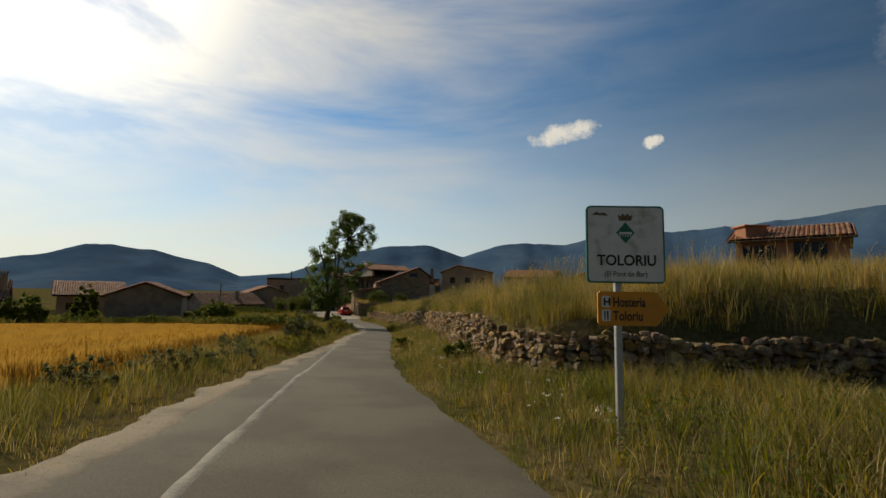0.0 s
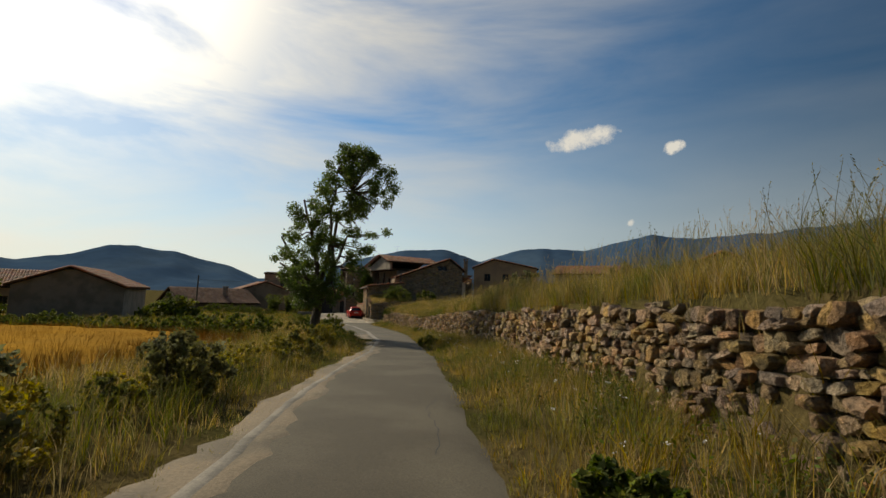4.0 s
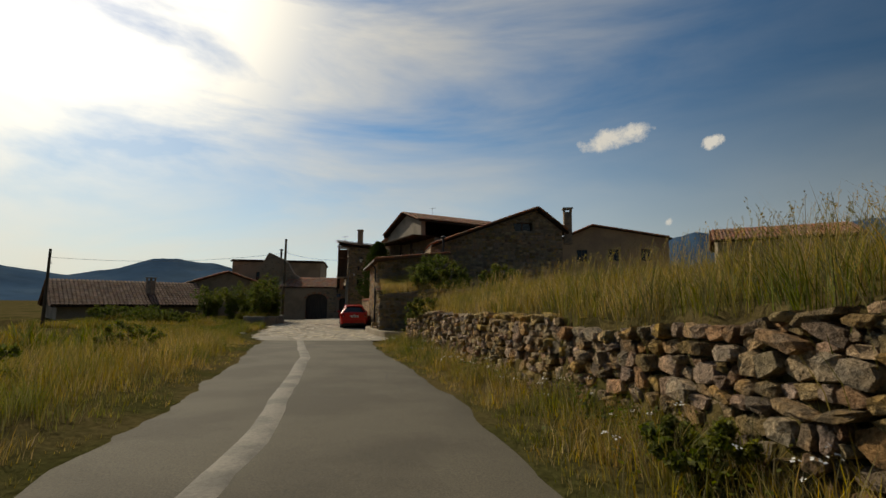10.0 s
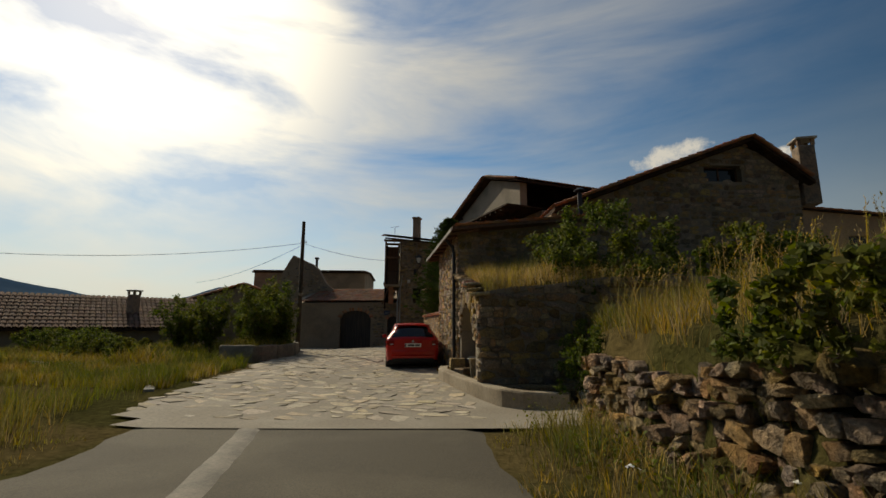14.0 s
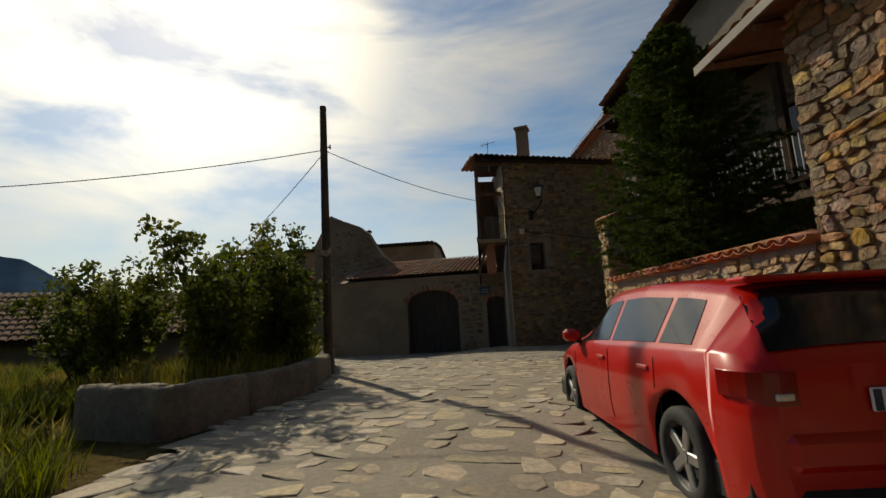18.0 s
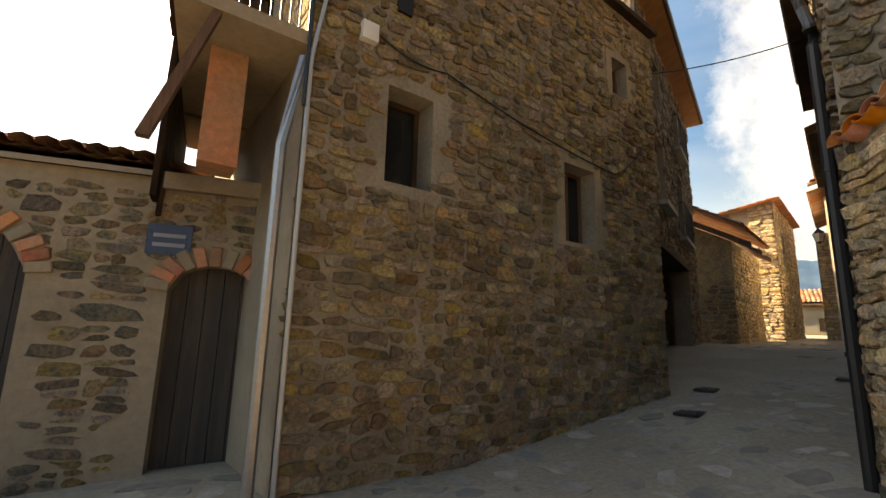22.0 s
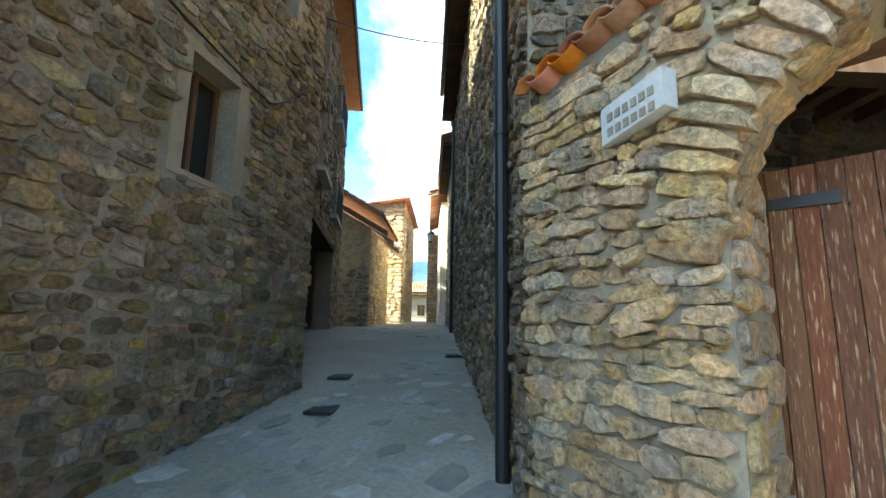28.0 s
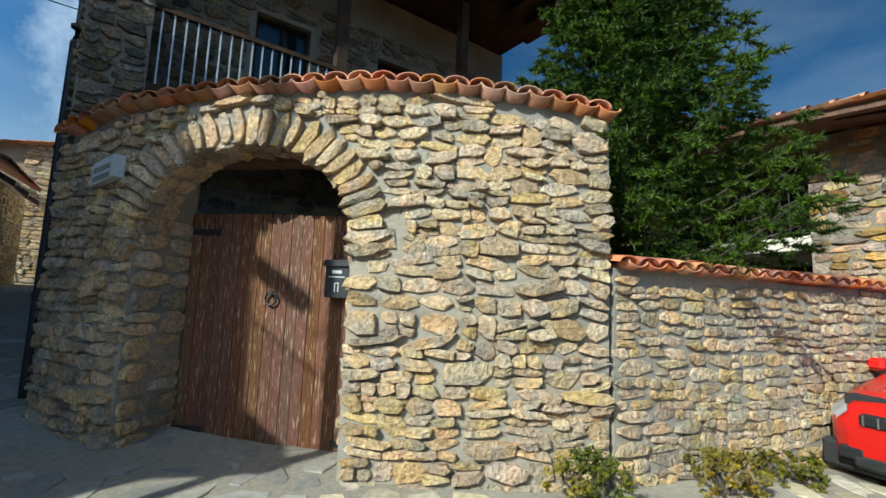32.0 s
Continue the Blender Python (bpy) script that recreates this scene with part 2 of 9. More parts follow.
    if through_light:
        tr, mx, out = n.new("ShaderNodeBsdfTranslucent"), n.new("ShaderNodeMixShader"), n["Material Output"]
        mx.inputs[0].default_value = through_light
        l.new(hsv.outputs["Color"], tr.inputs["Color"])
        l.new(b.outputs[0], mx.inputs[1])
        l.new(tr.outputs[0], mx.inputs[2])
        l.new(mx.outputs[0], out.inputs["Surface"])
    return m


M = {}
M["asphalt"] = material("asphalt", (0.064, 0.0515, 0.031), 0.95, 55, 0.65, 0.6, second=(0.092, 0.076, 0.048), mix_scale=0.55, grain=0.01)
M["concrete"] = material("concrete", (0.30, 0.28, 0.24), 0.9, 20, 0.25, 0.4, second=(0.38, 0.35, 0.30), mix_scale=0.7)
M["soil"] = material("soil", (0.105, 0.08, 0.034), 0.95, 9, 0.5, 1.0, second=(0.062, 0.058, 0.02), mix_scale=0.35, grain=0.06, spec=0.0)
M["stone"] = material("stone", (0.58, 0.41, 0.225), 0.95, 24, 0.6, 1.4, second=(0.43, 0.35, 0.25), mix_scale=4.4, rand=0.27, spec=0.25, grain=0.05)
M["stone_joined"] = material("stone_joined", (0.58, 0.41, 0.225), 0.95, 24, 0.6, 1.4, second=(0.43, 0.35, 0.25), mix_scale=4.4, rand=0.27, spec=0.25, island=True, grain=0.05)
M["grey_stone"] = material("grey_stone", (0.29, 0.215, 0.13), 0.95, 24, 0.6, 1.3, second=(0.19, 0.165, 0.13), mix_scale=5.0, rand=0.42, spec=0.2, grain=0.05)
M["brown_stone"] = material("brown_stone", (0.32, 0.23, 0.13), 0.95, 24, 0.55, 1.2, second=(0.22, 0.17, 0.115), mix_scale=5.0, rand=0.42, spec=0.2, grain=0.05)
M["brown_stone_joined"] = material("brown_stone_joined", (0.32, 0.23, 0.13), 0.95, 24, 0.55, 1.2, second=(0.22, 0.17, 0.115), mix_scale=5.0, rand=0.42, spec=0.2, island=True, grain=0.05)
M["warm_stone"] = material("warm_stone", (0.39, 0.25, 0.12), 0.94, 15, 0.45, 1.1, second=(0.24, 0.185, 0.12), mix_scale=2.6, rand=0.5, grain=0.06)
M["warm_stone_joined"] = material("warm_stone_joined", (0.39, 0.25, 0.12), 0.94, 15, 0.45, 1.1, second=(0.24, 0.185, 0.12), mix_scale=2.6, rand=0.5, island=True, grain=0.06)
M["earth_mortar"] = material("earth_mortar", (0.15, 0.11, 0.068), 0.95, 14, 0.3, 0.8, second=(0.10, 0.075, 0.05), mix_scale=1.5, grain=0.03)
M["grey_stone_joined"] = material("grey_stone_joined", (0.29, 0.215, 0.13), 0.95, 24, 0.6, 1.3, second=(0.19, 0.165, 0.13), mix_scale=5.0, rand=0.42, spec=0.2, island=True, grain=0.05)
M["mortar_pale"] = material("mortar_pale", (0.27, 0.232, 0.175), 0.95, 30, 0.25, 0.6, second=(0.22, 0.20, 0.165), mix_scale=1.2, grain=0.02)
M["mortar"] = material("mortar", (0.27, 0.225, 0.17), 0.95, 25, 0.3, 0.6, second=(0.20, 0.165, 0.12), mix_scale=0.9, grain=0.02)
M["tile"] = material("tile", (0.42, 0.15, 0.07), 0.85, 15, 0.3, 0.4, second=(0.33, 0.17, 0.09), mix_scale=1.5, rand=0.3, grain=0.01)
M["tile_joined"] = material("tile_joined", (0.36, 0.15, 0.08), 0.85, 15, 0.3, 0.4, second=(0.28, 0.17, 0.10), mix_scale=1.5, rand=0.3, island=True, grain=0.01)
M["wood"] = material("wood", (0.10, 0.05, 0.028), 0.7, 10, 0.4, 0.4, second=(0.14, 0.075, 0.04), mix_scale=2, stretch=(6, 6, 0.6))
M["dark_wood"] = material("dark_wood", (0.035, 0.022, 0.015), 0.9, 10, 0.4, 0.4, second=(0.06, 0.035, 0.02), mix_scale=2, spec=0.15)
M["bark"] = material("bark", (0.10, 0.075, 0.05), 0.95, 12, 0.45, 1.0, second=(0.06, 0.05, 0.035), mix_scale=2, stretch=(3, 3, 0.7), grain=0.05)
M["leaf"] = material("leaf", (0.09, 0.12, 0.02), 0.75, 8, 0.3, 0, second=(0.14, 0.145, 0.026), mix_scale=0.8, rand=0.4, island=True, through_light=0.4, spec=0.15)
M["spruce"] = material("spruce", (0.062, 0.098, 0.012), 0.7, 8, 0.3, 0, second=(0.04, 0.07, 0.014), mix_scale=1.2, rand=0.4, spec=0.1, island=True, through_light=0.3)
M["grass"] = material("grass", (0.12, 0.135, 0.022), 0.75, 2.2, 0.45, 0, second=(0.30, 0.215, 0.05), mix_scale=0.5, rand=0.45, spec=0.2, island=True, through_light=0.45)
M["dry_grass"] = material("dry_grass", (0.44, 0.31, 0.10), 0.75, 2.2, 0.4, 0, second=(0.17, 0.16, 0.04), mix_scale=0.45, rand=0.4, spec=0.2, island=True, through_light=0.45)
M["wheat"] = material("wheat", (0.36, 0.19, 0.032), 0.8, 3, 0.2, 0.5, second=(0.32, 0.175, 0.035), mix_scale=0.2, grain=0.1, spec=0.0)
# distance haze is mixed into the mountains' blue base colour
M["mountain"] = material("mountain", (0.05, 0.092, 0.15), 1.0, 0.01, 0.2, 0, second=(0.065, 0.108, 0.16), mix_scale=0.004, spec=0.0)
M["metal"] = material("metal", (0.35, 0.35, 0.35), 0.45, 20, 0.15, 0.1, metal=0.9)
M["dark_metal"] = material("dark_metal", (0.02, 0.02, 0.022), 0.5, 20, 0.2, 0.1, metal=0.3)
M["red_paint"] = material("red_paint", (0.46, 0.008, 0.005), 0.3, 3, 0.05, 0, second=(0.43, 0.009, 0.006), spec=0.3)
M["glass_dark"] = material("glass_dark", (0.012, 0.014, 0.016), 0.06, 4, 0.1, 0)
M["rubber"] = material("rubber", (0.015, 0.015, 0.015), 0.8, 30, 0.2, 0.2)
M["white"] = material("white", (0.72, 0.70, 0.66), 0.6, 5, 0.08, 0.05, second=(0.62, 0.60, 0.56), mix_scale=2)
M["plaster"] = material("plaster", (0.30, 0.235, 0.165), 0.9, 12, 0.2, 0.4, second=(0.23, 0.18, 0.125), mix_scale=0.8, grain=0.02)
M["grout"] = material("grout", (0.225, 0.19, 0.14), 0.92, 18, 0.3, 0.5, second=(0.27, 0.235, 0.18), mix_scale=0.6, grain=0.02)
paint = M["red_paint"].node_tree.nodes["Principled BSDF"]
paint.inputs["Coat Weight"].default_value, paint.inputs["Coat Roughness"].default_value = 0.35, 0.04
M["strip_concrete"] = material("strip_concrete", (0.22, 0.195, 0.155), 0.92, 22, 0.35, 0.5, second=(0.14, 0.125, 0.10), mix_scale=1.4)
M["sand"] = material("sand", (0.21, 0.16, 0.10), 0.95, 26, 0.35, 0.6, second=(0.13, 0.105, 0.07), mix_scale=0.9, grain=0.02)

# ---- building tools ----
def along(table, v):
    """Linear look-up in rows of (key, value)."""
    ks = [k for k, _ in table]
    return float(np.interp(v, ks, [w for _, w in table]))


def mesh_of(name, bm, *mats):
    me = bpy.data.meshes.new(name)
    bm.to_mesh(me)
    bm.free()
    for m in mats:
        me.materials.append(M[m] if isinstance(m, str) else m)
    return me


def thing(name, label, category, at=(0, 0, 0), turn=0.0, kind="", group=""):
    """An Empty at the base of a thing, which parents its parts."""
    ob = new(name)
    ob.empty_display_size = 0.2
    ob.matrix_world = pose(*at, 0, 0, turn)
    return tagged(ob, label, category, group, kind)


def part(name, bm, mat, parent, label=""):
    """Links a bmesh as one mesh object under a thing or a part; its coordinates are the parent's."""
    me = mesh_of(name, bm, *(mat if isinstance(mat, (list, tuple)) else [mat]))
    ob = new(name, me)
    ob.parent = parent
    if label:
        ob["label"] = label
    return ob


def single(name, bm, mat, label, category, kind="", group="", at=(0, 0, 0), turn=0.0):
    """A thing that is one mesh."""
    ob = new(name, mesh_of(name, bm, *(mat if isinstance(mat, (list, tuple)) else [mat])))
    ob.matrix_world = pose(*at, 0, 0, turn)
    return tagged(ob, label, category, group, kind)


def box(bm, x0, y0, z0, x1, y1, z1, bevel=0.0, m=None):
    """A box between two corners, with softened edges, through the pose m."""
    r = bmesh.ops.create_cube(bm, size=1.0)
    vs = r["verts"]
    bmesh.ops.scale(bm, verts=vs, vec=(abs(x1 - x0), abs(y1 - y0), abs(z1 - z0)))
    bmesh.ops.translate(bm, verts=vs, vec=((x0 + x1) / 2, (y0 + y1) / 2, (z0 + z1) / 2))
    if bevel:
        es = list({e for v in vs for e in v.link_edges})
        out = bmesh.ops.bevel(bm, geom=es, offset=bevel, segments=1, affect="EDGES")
        vs = list({v for f in out["faces"] for v in f.verts} | {v for v in vs if v.is_valid})
    if m is not None:
        bmesh.ops.transform(bm, matrix=m, verts=vs)
    return vs


def tube(bm, pts, radii, sides=8, cap=True):
    """A round bar through points."""
    if not isinstance(radii, (list, tuple)):
        radii = [radii] * len(pts)
    pts = [Vector(p) for p in pts]
    rings = []
    for i, p in enumerate(pts):
        d = (pts[min(i + 1, len(pts) - 1)] - pts[max(i - 1, 0)]).normalized()
        a = d.cross(Vector((0, 0, 1)))
        if a.length < 0.05:
            a = d.cross(Vector((0, 1, 0)))
        a.normalize()
        b = d.cross(a)
        rings.append([bm.verts.new(p + radii[i] * (math.cos(2 * math.pi * k / sides) * a + math.sin(2 * math.pi * k / sides) * b)) for k in range(sides)])
    for r0, r1 in zip(rings, rings[1:]):
        for k in range(sides):
            bm.faces.new((r0[k], r0[(k + 1) % sides], r1[(k + 1) % sides], r1[k]))
    if cap:
        bm.faces.new(rings[0][::-1])
        bm.faces.new(rings[-1])
    return rings


def prism(bm, outline, depth_from, depth_to, place):
    """A polygon of (u, v) extruded from one depth to the other; place(u, v, d) gives the point."""
    a = [bm.verts.new(place(u, v, depth_from)) for u, v in outline]
    b = [bm.verts.new(place(u, v, depth_to)) for u, v in outline]
    n = len(outline)
    bm.faces.new(a)
    bm.faces.new(b[::-1])
    for i in range(n):
        bm.faces.new((a[i], b[i], b[(i + 1) % n], a[(i + 1) % n]))


def frame_of(a, b):
    """Place function of a vertical plane from a to b: u metres along, v world height, d metres in front (to the right of a to b)."""
    a, b = Vector((a[0], a[1], 0)), Vector((b[0], b[1], 0))
    way = (b - a).normalized()
    out = Vector((way.y, -way.x, 0))
    return (lambda u, v, d: a + way * u + out * d + Vector((0, 0, v))), (b - a).length


def wall_with_holes(bm, place, length, z0, top, holes, d_front, d_back):
    """A wall from u = 0 to length, from z0 to top(u), with rectangular holes (u0, z0, u1, z1) cut right through."""
    us = sorted({0.0, length, *[h[0] for h in holes], *[h[2] for h in holes], *np.linspace(0, length, max(2, int(length / 0.7)))})
    for ua, ub in zip(us, us[1:]):
        mid = (ua + ub) / 2
        cuts = sorted((h[1], h[3]) for h in holes if h[0] <= mid <= h[2])
        lows, zc = [], z0
        for c0, c1 in cuts:
            lows.append((zc, c0, False))
            zc = c1
        lows.append((zc, None, True))
        for lo, hi, last in lows:
            ta, tb = (top(ua), top(ub)) if last else (hi, hi)
            if max(ta, tb) <= lo + 0.001:
                continue
            prism(bm, [(ua, lo), (ub, lo), (ub, tb), (ua, ta)], d_front, d_back, place)
    bmesh.ops.remove_doubles(bm, verts=bm.verts, dist=0.0005)


def fast_mesh(name, verts, faces, mats, smooth=False):
    """A mesh from arrays; faces all have the same number of corners."""
    me = bpy.data.meshes.new(name)
    verts, faces = np.asarray(verts, np.float32), np.asarray(faces, np.int32)
    k = faces.shape[1]
    me.vertices.add(len(verts))
    me.vertices.foreach_set("co", verts.ravel())
    me.loops.add(faces.size)
    me.loops.foreach_set("vertex_index", faces.ravel())
    me.polygons.add(len(faces))
    me.polygons.foreach_set("loop_start", np.arange(0, faces.size, k, dtype=np.int32))
    me.polygons.foreach_set("loop_total", np.full(len(faces), k, np.int32))
    me.polygons.foreach_set("use_smooth", np.full(len(faces), smooth))
    me.update(calc_edges=True)
    for m in mats:
        me.materials.append(M[m])
    return me


# ---- rubble stones: a few lumpy shapes, laid again and again at other sizes ----
def stone_shape(rng, sides=7):
    """Corners and triangles of an angular stone one unit wide, high and deep; its face looks to -y."""
    ang = np.linspace(0, 2 * np.pi, sides, endpoint=False) + np.pi / sides + rng.uniform(-0.22, 0.22, sides)
    c, s = np.cos(ang), np.sin(ang)
    p = rng.uniform(4, 14)
    r = 0.5 * (np.abs(c) ** p + np.abs(s) ** p) ** (-1 / p) * rng.uniform(0.8, 1.07, sides)
    lean = rng.uniform(-0.16, 0.16)
    rings = []
    for depth, size in ((0.0, 1.02), (0.8, 1.0), (1.0, 0.93)):
        k = size * rng.uniform(0.96, 1.03, sides)
        rings.append(np.stack([r * c * k + lean * r * s, -depth * rng.uniform(0.8, 1.12, sides) if depth else np.zeros(sides), r * s * k], 1))
    v = np.concatenate(rings + [np.array([[rng.uniform(-0.15, 0.15), -rng.uniform(0.92, 1.14), rng.uniform(-0.15, 0.15)]])])
    f = []
    for a in range(2):
        for i in range(sides):
            j = (i + 1) % sides
            p, q, w, z = a * sides + i, a * sides + j, (a + 1) * sides + j, (a + 1) * sides + i
            f += [(p, q, w), (p, w, z)]
    for i in range(sides):
        f.append((2 * sides + i, 2 * sides + (i + 1) % sides, 3 * sides))
    return v, np.array(f)


STONE_RNG = np.random.default_rng(5)
STONES = [stone_shape(STONE_RNG) for _ in range(28)]
STONE_MESHES = {}


def stone_mesh(i, mat):
    if (i, mat) not in STONE_MESHES:
        STONE_MESHES[i, mat] = fast_mesh("stone", *STONES[i], [mat])
    return STONE_MESHES[i, mat]


def cells_of(rng, u0, v0, u1, v1, w, h):
    """Cuts a rectangle at random into cells about w wide and h high, in broken courses."""
    out, stack = [], [(u0, v0, u1, v1)]
    while stack:
        a, b, c, d = stack.pop()
        cw, ch = c - a, d - b
        if ch > h * rng.uniform(1.0, 2.1) and ch / h > 0.55 * cw / w * rng.uniform(0.5, 1.2):
            m = b + ch * rng.uniform(0.38, 0.62)
            stack += [(a, b, c, m), (a, m, c, d)]
        elif cw > w * rng.uniform(0.9, 2.2):
            m = a + cw * rng.uniform(0.36, 0.64)
            stack += [(a, b, m, d), (m, b, c, d)]
        elif ch > h * 2.1:
            m = b + ch * rng.uniform(0.38, 0.62)
            stack += [(a, b, c, m), (a, m, c, d)]
        else:
            out.append(((a + c) / 2, (b + d) / 2, cw, ch))
    return out


def lay_stones(parent, place, cells, seed, mat, joined_mat, keep, proud=(0.03, 0.08), fill=0.93, tilt=5.0, wave=0.05, near=None, most=300, piece="stone"):
    """Stones on a face: those that near(u, v) picks are pieces of their own under the parent, the rest one joined part."""
    rng = np.random.default_rng(seed)
    n_own, jv, jf, count = 0, [], [], 0
    inv = parent.matrix_world.inverted()
    for u, v, w, h in cells:
        u += wave * noise.noise((u * 1.3, v * 1.3, seed))
        v += 1.6 * wave * noise.noise((u * 0.9 + 9, v * 1.1, seed + 5.0))
        if not keep(u, v, w, h):
            continue
        p, e = place(u, v, 0.0), 0.05
        way = (place(u + e, v, 0.0) - place(u - e, v, 0.0)).normalized()
        up = (place(u, v + e, 0.0) - place(u, v - e, 0.0)).normalized()
        out = (place(u, v, 0.1) - p).normalized()
        m = Matrix.Identity(4)
        m.col[0][:3], m.col[1][:3], m.col[2][:3], m.col[3][:3] = way, -out, up, p - out * 0.02
        m = m @ pose(0, 0, 0, rng.uniform(-4, 4), rng.uniform(-tilt, tilt), rng.uniform(-4, 4))
        f = fill * rng.uniform(0.9, 1.03)
        m = m @ Matrix.Diagonal((w * f * 1.03 * (1 if rng.random() < 0.5 else -1), 0.02 + rng.uniform(*proud), h * f, 1))
        i = int(rng.integers(len(STONES)))
        if n_own < most and (near is None or near(u, v)):
            ob = new(piece, stone_mesh(i, mat))
            ob.parent = parent
            ob.matrix_basis = inv @ m
            n_own += 1
        else:
            sv, sf = STONES[i]
            a = np.array(inv @ m)
            flip = np.linalg.det(a[:3, :3]) < 0
            jv.append(sv @ a[:3, :3].T + a[:3, 3])
            jf.append((sf[:, ::-1] if flip else sf) + count)
            count += len(sv)
    if jv:
        ob = new("stonework", fast_mesh("stonework", np.concatenate(jv), np.concatenate(jf), [joined_mat]))
        ob.parent = parent
        ob["kind"] = "stuff"
    return n_own


def tile_roof(parent, corner, along_way, down_way, length, run, mat="tile_joined", pitch=0.21, row=0.34, seed=1, name="roof_tiles"):
    """Barrel tiles in columns down a slope, joined into one part."""
    rng = np.random.default_rng(seed)
    a, d = Vector(along_way).normalized(), Vector(down_way).normalized()
    nrm = a.cross(d).normalized()
    if nrm.z < 0:
        nrm = -nrm
    a, d, nrm, c0 = (np.array(q) for q in (a, d, nrm, Vector(corner)))
    cols, rows, arc = int(length / pitch), max(1, int(run / row)), 5
    jv, jf, count = [], [], 0
    th = np.linspace(0, np.pi, arc)
    for i in range(cols + 1):
        for j in range(rows):
            for over in (1, 0):
                if over and i == cols:
                    continue
                mid = (i + (0.5 if over else 0.0)) * pitch + rng.uniform(-0.01, 0.01)
                lo, hi = j * row - 0.03, (j + 1) * row + 0.05
                rad0, rad1 = 0.47 * pitch, 0.55 * pitch
                ends = []
                for t_, r_, lift in ((lo, rad0, 0.0), (hi, rad1, 0.025 + rng.uniform(0, 0.012))):
                    y_ = (np.sin(th) * r_ * 0.75 if over else -np.sin(th) * r_ * 0.55 + 0.03) + lift + (0.02 if over else 0.0)
                    ends.append(c0 + np.outer(mid - np.cos(th) * r_, a) + d * t_ + np.outer(y_, nrm))
                jv.append(np.concatenate(ends))
                k = np.arange(arc - 1)
                jf.append(np.stack([k, k + 1, k + arc + 1, k + arc], 1) + count)
                count += 2 * arc
    inv = parent.matrix_world.inverted()
    v = np.concatenate(jv) @ np.array(inv)[:3, :3].T + np.array(inv)[:3, 3]
    ob = new(name, fast_mesh(name, v, np.concatenate(jf), [mat]))
    ob.parent = parent
    ob["kind"] = "stuff"
    return ob


def curve_place(pts):
    """Place function along a bent line on the ground: u metres along, v world height, d metres to the right."""
    pts = [Vector((x, y, 0)) for x, y in pts]
    run = [0.0]
    for a, b in zip(pts, pts[1:]):
        run.append(run[-1] + (b - a).length)
    xs, ys = [p.x for p in pts], [p.y for p in pts]

    def spot(u):
        if u < 0 or u > run[-1]:
            a, b, k = (pts[0], pts[1], u) if u < 0 else (pts[-2], pts[-1], u - run[-2])
            return a + (b - a).normalized() * k
        return Vector((np.interp(u, run, xs), np.interp(u, run, ys), 0))

    def place(u, v, d):
        way = (spot(u + 0.25) - spot(u - 0.25)).normalized()
        return spot(u) + Vector((way.y, -way.x, 0)) * d + Vector((0, 0, v))
    return place, run[-1]


def plank_piece(bm, place, u0, v0, u1, v1, d0, d1):
    prism(bm, [(u0, v0), (u1, v0), (u1, v1), (u0, v1)], d0, d1, place)


def arched(u, lo, hi, spring, rise):
    """Height of an arch's soffit over u between lo and hi."""
    k = min(max((u - (lo + hi) / 2) / ((hi - lo) / 2), -1), 1)
    return spring + rise * math.sqrt(max(0, 1 - k * k))


def masonry_core(parent, place, length, z0, top, holes, back, mat, name="wall_core"):
    b = bmesh.new()
    wall_with_holes(b, place, length, z0, top, holes, 0.0, -back)
    return part(name, b, mat, parent)


def window_unit(parent, place, u0, z0, u1, z1, deep=0.22, frame="wood", pane="glass_dark", mullion=True, shutter=False):
    """A wooden window in its opening: frame bars, mullion, panes; or closed boards."""
    w = new("window")
    w.parent = parent
    t = 0.055
    for a, b_, c, d in ((u0, z0, u0 + t, z1), (u1 - t, z0, u1, z1), (u0 + t, z0, u1 - t, z0 + t), (u0 + t, z1 - t, u1 - t, z1)):
        b = bmesh.new()
        prism(b, [(a, b_), (c, b_), (c, d), (a, d)], -deep, -deep - 0.06, place)
        part("frame_bar", b, frame, w)
    b = bmesh.new()
    if shutter:
        n = max(2, int((u1 - u0 - 2 * t) / 0.12))
        for i in range(n):
            a, c = u0 + t + (u1 - u0 - 2 * t) * i / n, u0 + t + (u1 - u0 - 2 * t) * (i + 1) / n
            b = bmesh.new()
            prism(b, [(a + 0.004, z0 + t), (c - 0.004, z0 + t), (c - 0.004, z1 - t), (a + 0.004, z1 - t)], -deep - 0.01, -deep - 0.04, place)
            part("board", b, frame, w)
    else:
        mids = [u0 + t, (u0 + u1) / 2, u1 - t] if mullion else [u0 + t, u1 - t]
        for a, c in zip(mids, mids[1:]):
            b = bmesh.new()
            prism(b, [(a, z0 + t), (c, z0 + t), (c, z1 - t), (a, z1 - t)], -deep - 0.03, -deep - 0.036, place)
            part("pane", b, pane, w)
        if mullion:
            b = bmesh.new()
            m = (u0 + u1) / 2
            prism(b, [(m - 0.03, z0 + t), (m + 0.03, z0 + t), (m + 0.03, z1 - t), (m - 0.03, z1 - t)], -deep + 0.005, -deep - 0.055, place)
            part("mullion", b, frame, w)
    return w

